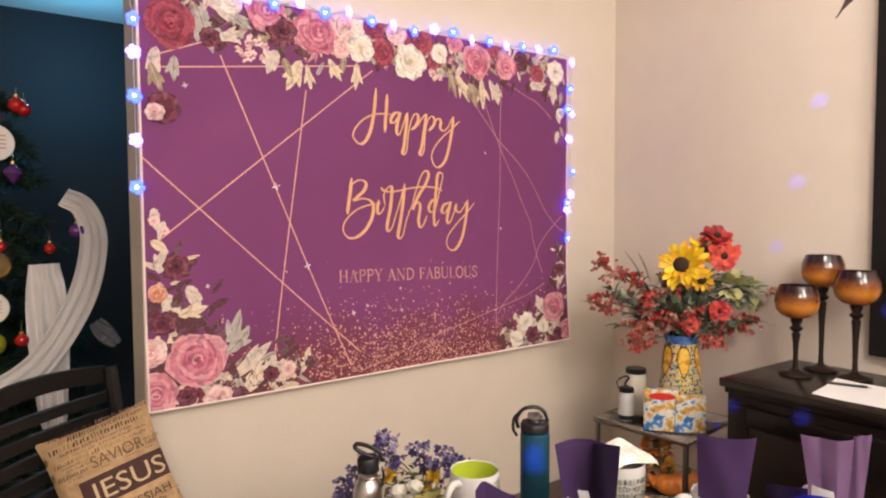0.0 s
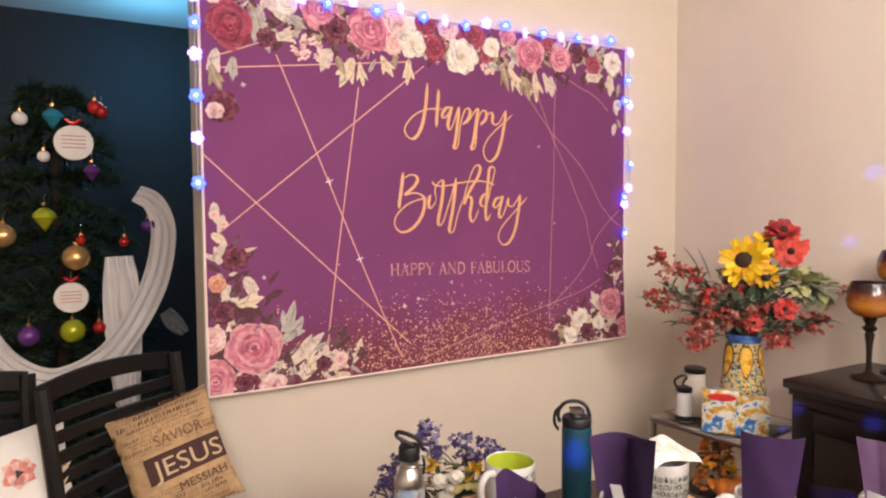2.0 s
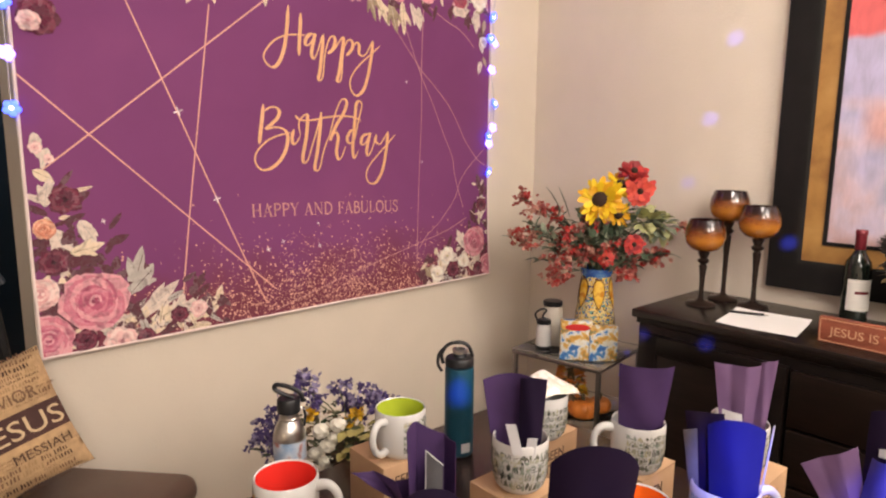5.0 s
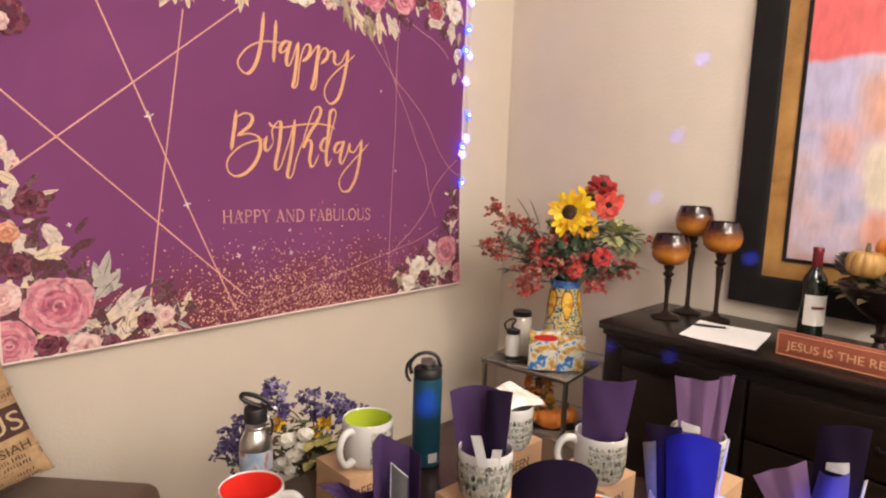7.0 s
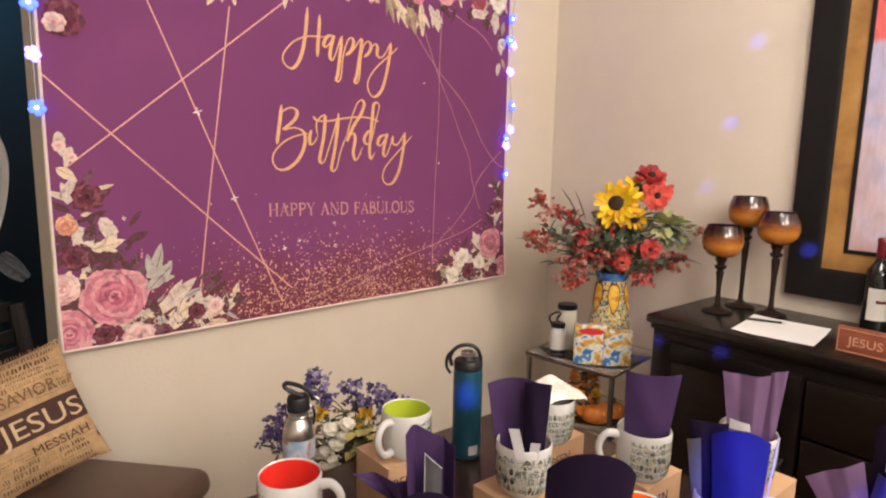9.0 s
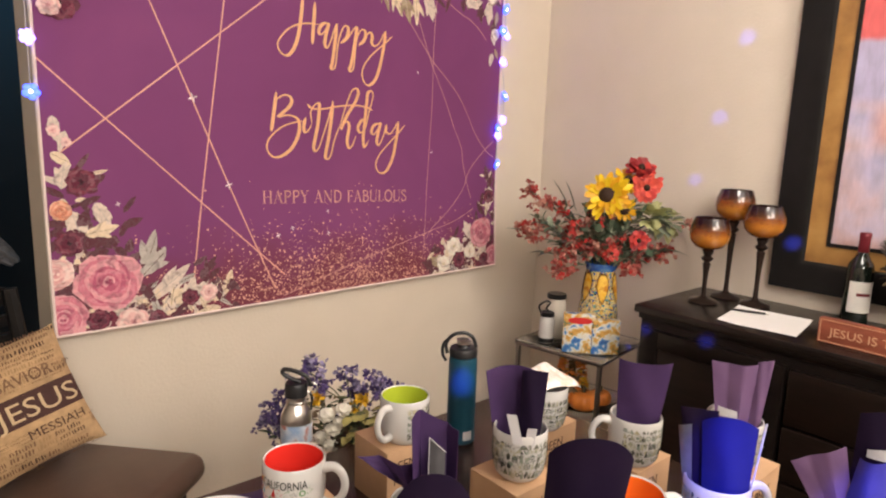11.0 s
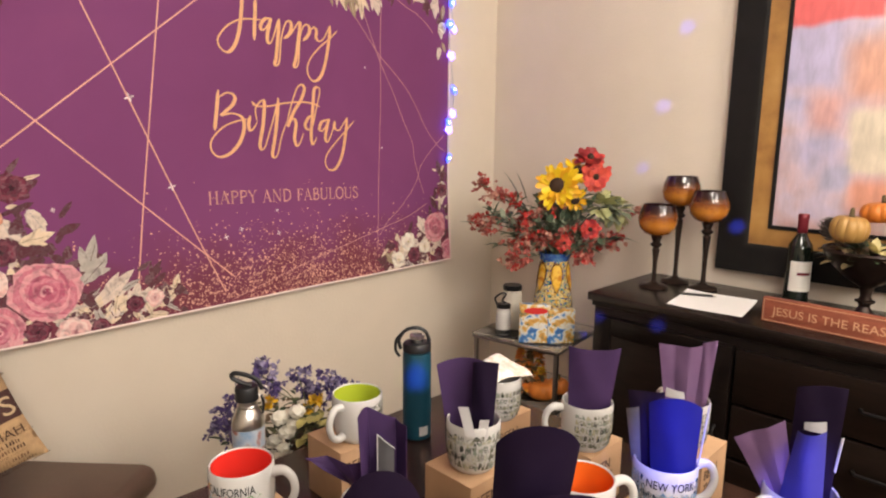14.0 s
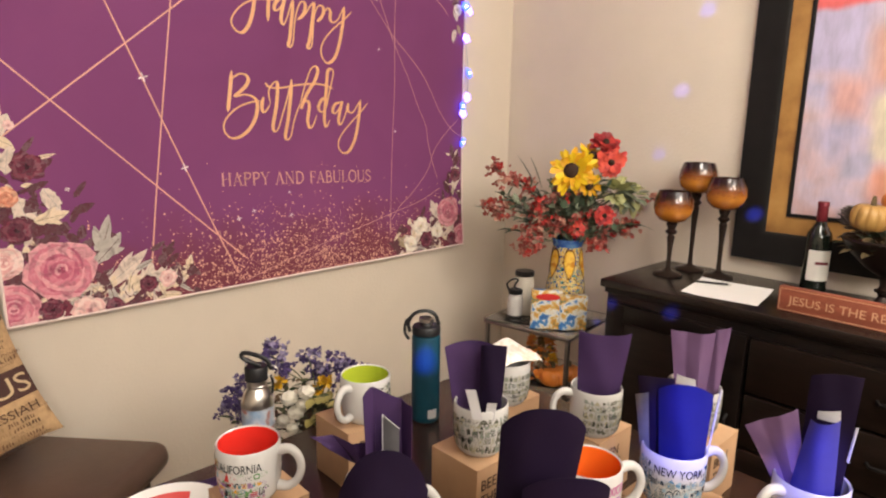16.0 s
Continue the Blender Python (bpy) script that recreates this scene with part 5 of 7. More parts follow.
t = thing("paper_scrap", (-1.905, -0.930, TZ), "dark purple paper scrap lying by the bowl", "paper", rz=-20)
part("sheet", sheet(lambda u, v: Vector(((u - 0.5) * 0.10, (v - 0.5) * 0.09, 0.002 + 0.030 * abs(u - 0.45) * (1 - v) + 0.006 * math.sin(5 * v))), 10, 8, 0.0008), PURPLE, t)

# ---- bottles ----
TEAL = mat("teal_powder_coat", (0.008, 0.060, 0.095), 0.38, vary=0.08, scale=60, bump=0.05, bump_scale=900)
t = thing("water_bottle", (-1.408, -0.998, TZ), "tall teal water bottle with a black loop lid", "bottle")
part("body", lathe([(0, 0), (0.030, 0), (0.033, 0.003), (0.033, 0.200), (0.0315, 0.206), (0.027, 0.208), (0, 0.208)], 40), TEAL, t)
part("lid", lathe([(0.030, 0.2085), (0.0325, 0.210), (0.0325, 0.224), (0.030, 0.228), (0.016, 0.230), (0.014, 0.236), (0, 0.237)], 36), BLACKPL, t, "black screw lid")
part("loop_handle", tube(spline([(-0.030, 0.022, 0.214), (-0.033, 0.024, 0.236), (-0.021, 0.015, 0.257), (0.0, 0.0, 0.262), (0.016, -0.012, 0.252), (0.024, -0.017, 0.228)], 6), 0.0042, 8), BLACKPL, t, "black carrying loop")
part("strap", tube(spline([(-0.026, 0.018, 0.252), (-0.038, 0.027, 0.236), (-0.040, 0.028, 0.212), (-0.033, 0.023, 0.196)], 6), 0.0035, 8), BLACKPL, t)
part("spout_ring", lathe([(0.012, 0.237), (0.017, 0.238), (0.017, 0.246), (0.012, 0.247)], 24), STEEL, t, "steel spout ring")
part("sticker", sheet(lambda u, v: Vector((0.0334 * math.cos(4.15 + 0.7 * u), 0.0334 * math.sin(4.15 + 0.7 * u), 0.012 + 0.022 * v)), 8, 2), TAG, t, "small white square sticker")

t = thing("steel_bottle", (-1.725, -0.791, TZ), "brushed steel water bottle with a black carabiner cap", "bottle")
part("body", lathe([(0, 0), (0.033, 0), (0.0355, 0.004), (0.0355, 0.062), (0.034, 0.075), (0.028, 0.090), (0.022, 0.100), (0.0205, 0.104), (0.0205, 0.118), (0, 0.118)], 40), STEEL, t)
SHIELD = blotch("wrap_print", [(0.35, (0.30, 0.42, 0.60)), (0.5, (0.55, 0.60, 0.68)), (0.6, (0.45, 0.16, 0.12)), (0.7, (0.35, 0.45, 0.60))], 22, 0.3, 0.6)
part("printed_band", lathe([(0.0357, 0.008), (0.0358, 0.010), (0.0358, 0.056), (0.0357, 0.058)], 40), SHIELD, t, "blue and white printed band")
part("neck_ring", lathe([(0.0205, 0.100), (0.0222, 0.102), (0.0222, 0.106), (0.0205, 0.108)], 32), STEEL, t)
part("cap", lathe([(0.0205, 0.118), (0.025, 0.119), (0.025, 0.146), (0.0225, 0.150), (0, 0.150)], 32), BLACKPL, t, "black screw cap")
part("carabiner", tube(spline([(0.008, -0.008, 0.150), (-0.012, 0.008, 0.160), (-0.024, 0.016, 0.171), (-0.021, 0.014, 0.180), (-0.002, 0.0, 0.176), (0.018, -0.015, 0.163), (0.026, -0.022, 0.142)], 6), 0.0050, 8), BLACKPL, t, "black clip")
part("key_ring", tube([(0.026 + 0.013 * math.cos(a / 24 * 6.283) * 0.7, -0.024 - 0.013 * math.cos(a / 24 * 6.283) * 0.7, 0.138 + 0.013 * math.sin(a / 24 * 6.283)) for a in range(24)], 0.0014, 6, closed=True), STEEL, t, "steel split ring")
part("strap", tube(spline([(0.024, -0.020, 0.128), (0.027, -0.023, 0.110), (0.025, -0.021, 0.085)], 5), 0.003, 6), BLACKPL, t)


# ---- small mixed bouquet ----
def scatter_petals(bm, c, r, n, ln, w, mi, up=0.3, flat=False):
    """Small cupped petals round a centre, pointing outwards."""
    for i in range(n):
        d = Vector((random.gauss(0, 1), random.gauss(0, 1), random.gauss(up, 1 if not flat else 0.3))).normalized()
        s = d.orthogonal().normalized()
        s.rotate(Matrix.Rotation(random.uniform(0, 6.28), 3, d))
        k = d.cross(s)
        o = Vector(c) + d * r * random.uniform(0.3, 1.0)
        a = [o - s * w * 0.3, o + d * ln * 0.5 - s * w * 0.5 + k * w * 0.2, o + d * ln + k * w * 0.05, o + d * ln * 0.5 + s * w * 0.5 + k * w * 0.2, o + s * w * 0.3]
        bm.faces.new([bm.verts.new(p) for p in a]).material_index = mi


def leaf3(bm, base, d, ln, w, mi, droop=0.25, n=5):
    """A folded, drooping leaf."""
    d = Vector(d).normalized()
    s = d.cross(Vector((0, 0, 1)))
    s = s.normalized() if s.length > 0.05 else Vector((1, 0, 0))
    k = s.cross(d)
    rows = []
    for i in range(n + 1):
        q = i / n
        c = Vector(base) + d * ln * q - Vector((0, 0, 1)) * droop * ln * q * q
        ww = w / 2 * math.sin(math.pi * min(1, q * 0.92 + 0.08)) ** 0.8
        rows.append([bm.verts.new(c - s * ww + k * ww * 0.35), bm.verts.new(c), bm.verts.new(c + s * ww + k * ww * 0.35)])
    for a, b in zip(rows, rows[1:]):
        for j in range(2):
            bm.faces.new((a[j], a[j + 1], b[j + 1], b[j])).material_index = mi


def fol(name, c, rough=0.55, vary=0.25):
    return mat(name, c, rough, vary=vary, scale=45, bump=0.05)


VIOLET, VIOLET2 = fol("violet_petal", (0.085, 0.055, 0.17)), fol("pale_violet_petal", (0.26, 0.22, 0.36))
SILKWHITE = fol("white_silk_petal", (0.74, 0.70, 0.60), 0.6, 0.06)
YELLOWG = fol("yellow_green_leaf", (0.42, 0.36, 0.13))
SAGE, DARKG = fol("sage_leaf", (0.12, 0.13, 0.065)), fol("dark_green_leaf", (0.035, 0.055, 0.025))
YELLOW = fol("yellow_petal", (0.75, 0.44, 0.02))
BROWNY = fol("dry_brown_leaf", (0.14, 0.09, 0.05))
bouquet = thing("flower_bouquet", (-1.555, -0.765, 0.60), "small bouquet of violet, white and yellow-green silk flowers", "bouquet")
POT = mat("brown_pot", (0.10, 0.06, 0.04), 0.6, vary=0.15, bump=0.1)
random.seed(21)


def stem_to(p, parent, material, r=0.0016, base=(0, 0, 0.10)):
    mid = (Vector(base) + Vector(p)) / 2 + Vector((p[0] * -0.15, p[1] * -0.15, 0.02))
    part("stem", tube(spline([base, mid, p], 5), r, 5), material, parent)


R2 = Vector((0.72, -0.69, 0))
B2 = Vector((0.69, 0.72, 0))
for a, zz, q in ((-0.105, 0.262, 1.2), (-0.03, 0.248, 0.9), (0.035, 0.228, 1.1), (0.085, 0.205, 1.25), (0.055, 0.235, 0.8), (-0.200, 0.140, 1.1), (-0.180, 0.165, 0.9), (-0.225, 0.118, 0.8), (-0.195, 0.105, 0.7), (-0.075, 0.225, 0.8), (0.0, 0.205, 0.8)):
    p = R2 * a + B2 * random.uniform(-0.03, 0.03) + Vector((0, 0, zz))
    stem_to(p, bouquet, SAGE)
    b = bmesh.new()
    for k in range(18):
        o = p + Vector((random.gauss(0, 0.016), random.gauss(0, 0.016), random.gauss(0, 0.018))) * q
        scatter_petals(b, o, 0.004, 9, 0.011 * q, 0.0085 * q, random.choice((0, 0, 1)))
    part("violet_flower", b, [VIOLET, VIOLET2], bouquet, "violet blossom cluster")
for a, zz, r in ((-0.050, 0.180, 0.028), (-0.010, 0.196, 0.026), (-0.035, 0.145, 0.027), (-0.065, 0.125, 0.022), (-0.02, 0.165, 0.022), (-0.045, 0.105, 0.02)):
    p = R2 * a - B2 * 0.075 + Vector((0, 0, zz))
    stem_to(p, bouquet, SAGE)
    b = bmesh.new()
    g = bmesh.ops.create_icosphere(b, subdivisions=3, radius=1)
    for v in g["verts"]:
        q = v.co.copy()
        an = math.atan2(q.y, q.x)
        fold = 1 + 0.10 * math.sin(5 * an + 7 * q.z + a * 90) + 0.10 * noise.noise(q * 3 + Vector((a * 40, 0, 0)))
        v.co = p + Vector((q.x, q.y, q.z * 0.85)) * r * 0.70 * fold
    for i in range(8):
        an = 6.283 * i / 8
        leaf3(b, p - Vector((0, 0, r * 0.5)), (math.cos(an), math.sin(an), 0.35), r * 0.95, r * 0.9, 0, -0.4, 4)
    part("white_rose", b, SILKWHITE, bouquet, "white silk rosebud")
for a, zz in ((-0.085, 0.20), (0.025, 0.205), (0.0, 0.175)):
    p = R2 * a - B2 * 0.03 + Vector((0, 0, zz))
    b = bmesh.new()
    scatter_petals(b, p, 0.006, 26, 0.018, 0.012, 0)
    part("yellow_flower", b, YELLOW, bouquet, "small yellow flower")
b = bmesh.new()
for i in range(90):
    an = random.uniform(0, 6.28)
    a, zz = random.uniform(0.0, 0.11), random.uniform(0.07, 0.185)
    p = R2 * a + B2 * random.uniform(-0.10, 0.0) + Vector((0, 0, zz))
    leaf3(b, p, (math.cos(an), math.sin(an), random.uniform(-0.2, 0.7)), random.uniform(0.025, 0.05), random.uniform(0.018, 0.03), random.choice((0, 0, 0, 1)))
tagged(part("hydrangea_leaves", b, [YELLOWG, SAGE], bouquet, "yellow-green bracts"), kind="stuff")
b = bmesh.new()
for i in range(260):
    an = random.uniform(0, 6.28)
    a = max(-0.17, min(0.10, random.gauss(-0.04, 0.085)))
    p = R2 * a + B2 * random.gauss(0.0, 0.04) + Vector((0, 0, random.uniform(0.06, 0.21) - abs(a + 0.04) * 0.35))
    leaf3(b, p, (math.cos(an), math.sin(an), random.uniform(0, 0.9)), random.uniform(0.02, 0.045), random.uniform(0.008, 0.018), random.choice((0, 1, 1, 2)))
tagged(part("foliage", b, [SAGE, DARKG, BROWNY], bouquet, "sage and dark green leaves"), kind="stuff")
b = bmesh.new()
for i in range(80):
    p = R2 * random.gauss(-0.05, 0.022) - B2 * 0.065 + Vector((0, 0, random.uniform(0.04, 0.11)))
    scatter_petals(b, p, 0.002, 4, 0.006, 0.005, 0)
tagged(part("filler_blossom", b, SILKWHITE, bouquet, "tiny white filler blossom"), kind="stuff")
# it stands in a pot on a low stool beyond the table's edge
part("pot", lathe([(0, 0), (0.045, 0), (0.060, 0.11), (0.064, 0.115), (0.058, 0.115), (0.052, 0.10), (0, 0.10)], 32), POT, bouquet, "brown pot")
stool = thing("plant_stool", (-1.555, -0.765, 0), "small dark wooden stool under the bouquet", "stool")
part("seat", lathe([(0, 0.575), (0.115, 0.575), (0.12, 0.58), (0.12, 0.596), (0.115, 0.60), (0, 0.60)], 32), TABLE, stool)
for k in range(3):
    a = 2.1 * k
    part("leg", tube([(0.08 * math.cos(a), 0.08 * math.sin(a), 0.58), (0.105 * math.cos(a), 0.105 * math.sin(a), 0)], 0.013, 8), TABLE, stool)

# ---- the corner: glass table, vase of flowers, jars ----
GLASS = mat("table_glass", (0.93, 0.96, 0.94), 0.02, vary=0, bump=0, trans=0.98, ior=1.45)
GZ = 0.655
gt = thing("glass_side_table", (-0.335, -0.545, 0), "small glass-topped side table with bronze metal legs in the corner", "table", rz=9)
top = part("glass_top", boxed(-0.195, -0.190, GZ - 0.008, 0.195, 0.190, GZ, 0.002), GLASS, gt, "clear glass top")
rim = bmesh.new()
tube([(-0.19, -0.185, GZ - 0.014), (0.19, -0.185, GZ - 0.014), (0.19, 0.185, GZ - 0.014), (-0.19, 0.185, GZ - 0.014)], 0.006, 8, rim, closed=True)
part("top_rail", rim, METAL, gt)
for sx in (-1, 1):
    for sy in (-1, 1):
        part("leg", boxed(sx * 0.182 - 0.008, sy * 0.177 - 0.008, 0, sx * 0.182 + 0.008, sy * 0.177 + 0.008, GZ - 0.014, 0.002), METAL, gt)
part("shelf", boxed(-0.18, -0.175, 0.40, 0.18, 0.175, 0.408, 0.002), GLASS, gt, "clear glass lower shelf")
tube_b = bmesh.new()
tube([(-0.182, -0.177, 0.394), (0.182, -0.177, 0.394), (0.182, 0.177, 0.394), (-0.182, 0.177, 0.394)], 0.005, 8, tube_b, closed=True)
part("shelf_rail", tube_b, METAL, gt)

# painted vase
VASE_LOW = doodle("talavera_print", ((0.03, 0.10, 0.35), (0.75, 0.40, 0.03), (0.10, 0.32, 0.30), (0.02, 0.02, 0.03)), 170, (0.72, 0.55, 0.24), 0.42)
VASE_GOLD = blotch("talavera_gold", [(0.35, (0.72, 0.36, 0.02)), (0.5, (0.80, 0.52, 0.08)), (0.62, (0.55, 0.22, 0.02))], 30, 0.15, 0.6, bump=0.02)
VASE_BLUE = blotch("talavera_blue", [(0.35, (0.02, 0.05, 0.25)), (0.55, (0.05, 0.13, 0.40)), (0.7, (0.12, 0.25, 0.45))], 30, 0.15, 0.6, bump=0.02)
STALK_BROWN = mat("brown_glaze_line", (0.16, 0.07, 0.02), 0.25, vary=0.1, bump=0)
VX, VY = -0.312, -0.600
t = thing("talavera_vase", (VX, VY, GZ), "painted yellow and blue ceramic vase full of flowers", "vase")
part("body", lathe([(0, 0), (0.062, 0), (0.068, 0.006), (0.078, 0.06), (0.080, 0.10), (0.075, 0.15), (0.066, 0.20)], 48), VASE_LOW, t, "body with blue, black and white painting")
part("shoulder", lathe([(0.066, 0.20), (0.060, 0.24), (0.056, 0.28), (0.056, 0.298)], 48), VASE_LOW, t, "yellow shoulder with dotted painting")
part("rim", lathe([(0.056, 0.298), (0.059, 0.305), (0.063, 0.322), (0.0635, 0.328), (0.060, 0.329), (0.056, 0.315), (0.052, 0.28), (0.052, 0.2)], 48), VASE_BLUE, t, "blue banded rim")
for k in range(5):
    a = 3.93 + k * 2 * math.pi / 5
    b = bmesh.new()
    for i in range(9):
        an = math.pi * (0.1 + 0.8 * i / 8)
        r0 = 0.0785
        for s in (0,):
            pts = []
            for q, w in ((0.0, 0.001), (0.6, 0.0035), (1.0, 0.002)):
                du, dz = math.cos(an) * 0.032 * q, math.sin(an) * 0.040 * q
                pts.append((du, dz, w))
            ring = []
            for du, dz, w in pts:
                n = Vector((-math.sin(an), math.cos(an)))
                ring.append([(du + n.x * w * e, dz + n.y * w * e) for e in (-1, 1)])
            vs = [[b.verts.new(((0.0815 - 0.22 * max(0, dz + 0.02)) * math.cos(a + du / r0), (0.0815 - 0.22 * max(0, dz + 0.02)) * math.sin(a + du / r0), 0.115 + dz)) for du, dz in rr] for rr in ring]
            for p, q in zip(vs, vs[1:]):
                b.faces.new((p[0], p[1], q[1], q[0]))
    part("painted_fan", b, VASE_BLUE, t, "blue painted fan")

# golden drop-shaped petals, outlined in brown, hang from the shoulder
for k in range(6):
    a0 = 3.93 + k * math.pi / 3
    for name, grow, lift_by, m in (("petal_outline", 1.16, 0.0010, STALK_BROWN), ("painted_petal", 1.0, 0.0020, VASE_GOLD)):
        b = bmesh.new()
        rows = []
        for i in range(11):
            q = i / 10
            z = 0.285 - (0.105 * q - 0.05) * grow - 0.05
            wd = 0.021 * grow * math.sin(math.pi * min(1, 0.10 + 0.9 * q ** 0.8)) ** 0.8
            rad = 0.056 + (0.019 * ((0.298 - z) / 0.15) if z < 0.298 else 0) + lift_by
            rows.append([b.verts.new((rad * math.cos(a0 + e * wd / rad), rad * math.sin(a0 + e * wd / rad), z)) for e in (-1, -0.5, 0, 0.5, 1)])
        for p, q in zip(rows, rows[1:]):
            for j in range(4):
                b.faces.new((p[j], p[j + 1], q[j + 1], q[j]))
        part(name, b, m, t, "golden painted petal" if name == "painted_petal" else "")

# flowers in the vase
RED, CORAL, DEEPRED = fol("red_petal", (0.48, 0.035, 0.03)), fol("coral_petal", (0.68, 0.09, 0.06)), fol("deep_red_petal", (0.26, 0.015, 0.02))
BERRY = fol("dusty_red_berry", (0.36, 0.085, 0.070), 0.5)
BERRY2 = fol("pink_berry", (0.56, 0.27, 0.21), 0.5)
SEEDS = fol("sunflower_seed", (0.035, 0.016, 0.008), 0.8)
LIMEP = fol("pale_green_petal", (0.52, 0.52, 0.26))
SUN, SUN2 = fol("sunflower_petal", (0.82, 0.56, 0.015), 0.5, 0.12), fol("deep_sunflower_petal", (0.74, 0.38, 0.01), 0.5, 0.12)
LEAF_A, LEAF_B = fol("silk_leaf", (0.095, 0.135, 0.085)), fol("grey_green_leaf", (0.25, 0.28, 0.20))
flowers = thing("flower_arrangement", (VX, VY, GZ + 0.31), "large bouquet of sunflowers, red zinnias and berry sprays in a vase", "bouquet")
random.seed(9)
TOCAM = Vector((-0.70, -0.71, 0.12))


def place(a, dz, depth=0.0):
    return R2 * a - B2 * depth + Vector((0, 0, dz))


def vstem(p):
    part("stem", tube(spline([(random.uniform(-0.03, 0.03), random.uniform(-0.03, 0.03), -0.06), (p.x * 0.35, p.y * 0.35, p.z * 0.5 + 0.01), tuple(p)], 5), 0.0022, 6), LEAF_A, flowers)


def blunt_petal(b, base, d, up, ln, w, mi, curl):
    """A broad petal with a rounded end, cupped along its middle."""
    s = d.cross(up).normalized()
    rows = []
    for i in range(6):
        q = i / 5
        c = base + d * ln * q + up * (curl * ln * q * q)
        ww = w / 2 * (0.45 + 0.75 * q if q < 0.7 else (1.0 - ((q - 0.7) / 0.3) ** 2 * 0.62))
        rows.append([b.verts.new(c - s * ww + up * ww * 0.25), b.verts.new(c - up * ww * 0.05), b.verts.new(c + s * ww + up * ww * 0.25)])
    for a, e in zip(rows, rows[1:]):
        for j in range(2):
            b.faces.new((a[j], a[j + 1], e[j + 1], e[j])).material_index = mi


def daisy(p, r, mats, rows, name, label, face=TOCAM, centre=0.35, droop=0.03):
    vstem(p)
    b = bmesh.new()
    f = face.normalized()
    s = f.orthogonal().normalized()
    k = f.cross(s)
    for j, (q, n) in enumerate(rows):
        for i in range(n):
            an = 6.283 * i / n + j * 0.5 + random.uniform(-0.16, 0.16)
            d = (s * math.cos(an) + k * math.sin(an)) * 1.0 + f * (0.10 + 0.16 * j)
            blunt_petal(b, p + f * 0.003 * j + d * r * 0.18, d.normalized(), f, r * 0.82 * q * random.uniform(0.72, 1.10), r * random.uniform(0.8, 1.1) * (0.42 if name == "zinnia" else 0.27), random.choice((0, 0, 1)) if len(mats) > 1 else 0, random.uniform(-0.40, 0.28) - droop)
    head = part(name, b, mats, flowers, label)
    if centre:
        b = bmesh.new()
        g = bmesh.ops.create_uvsphere(b, u_segments=20, v_segments=10, radius=1)
        for v in g["verts"]:
            q = v.co.copy()
            v.co = p + (s * q.x + k * q.y) * r * centre + f * (0.012 + q.z * r * 0.20 * (1 + 0.15 * noise.noise(q * 9)))
        part("centre", b, SEEDS, head, "dark seed head")


daisy(place(-0.012, 0.285, 0.07), 0.092, [SUN, SUN2], ((1.05, 20), (0.88, 18), (0.66, 13)), "sunflower", "yellow sunflower with a dark centre", Vector((-0.85, -0.30, 0.22)), 0.34)
daisy(place(0.068, 0.335, 0.02), 0.070, [SUN, SUN2], ((1, 14), (0.9, 12)), "sunflower", "yellow sunflower seen from the side", Vector((-0.3, -0.9, 0.7)), 0.3)
daisy(place(0.052, 0.235, 0.07), 0.056, [SUN2, SUN], ((1, 12), (0.8, 10)), "sunflower", "small orange-yellow sunflower", Vector((-0.6, -0.8, -0.3)), 0.3)
daisy(place(0.116, 0.385, 0.02), 0.066, [DEEPRED, RED], ((1, 14), (0.8, 12), (0.55, 9)), "zinnia", "dark red zinnia", Vector((-0.5, -0.6, 0.8)), 0.2)
daisy(place(0.132, 0.318, 0.05), 0.068, [CORAL, RED], ((1, 14), (0.8, 12), (0.55, 9)), "zinnia", "coral red zinnia", Vector((-0.6, -0.8, 0.1)), 0.18)
daisy(place(0.112, 0.123, 0.09), 0.046, [RED, DEEPRED], ((1, 13), (0.8, 11), (0.5, 8)), "zinnia", "red zinnia", centre=0.18)
daisy(place(0.015, 0.070, 0.09), 0.035, [RED, CORAL], ((1, 12), (0.7, 10)), "zinnia", "small red zinnia", centre=0.18)
for a, dz, dp, r in ((0.170, 0.205, 0.05, 0.066), (0.225, 0.190, 0.03, 0.066)):
    p = place(a, dz, dp)
    vstem(p)
    b = bmesh.new()
    for i in range(60):
        d = Vector((random.gauss(0, 1), random.gauss(0, 1), random.gauss(0.3, 1))).normalized()
        leaf3(b, p + d * r * 0.45, d + Vector((random.gauss(0, 0.4), random.gauss(0, 0.4), 0.2)), r * 0.75, r * 0.55, random.choice((0, 0, 1)), 0.2, 4)
    part("hydrangea", b, [LIMEP, LEAF_B], flowers, "pale green hydrangea head")


def berry_spray(a, dz, dp, spread, n, lean=0.0):
    p = place(a, dz, dp)
    vstem(p)
    b = bmesh.new()
    for i in range(n):
        o = p + Vector((random.gauss(0, spread), random.gauss(0, spread), random.gauss(0, spread * 0.8)))
        r = random.uniform(0.005, 0.0095)
        scatter_petals(b, o, r * 0.4, 7, r * 1.9, r * 1.5, random.choice((0, 0, 1, 2)))
        if i % 3 == 0:
            tube([p * 0.85 + Vector((0, 0, p.z * 0.05)), (p + o) / 2, o], 0.0009, 4, b, 3)
    part("berry_spray", b, [BERRY, RED, BERRY2, LEAF_A], flowers, "spray of dusty red berries")


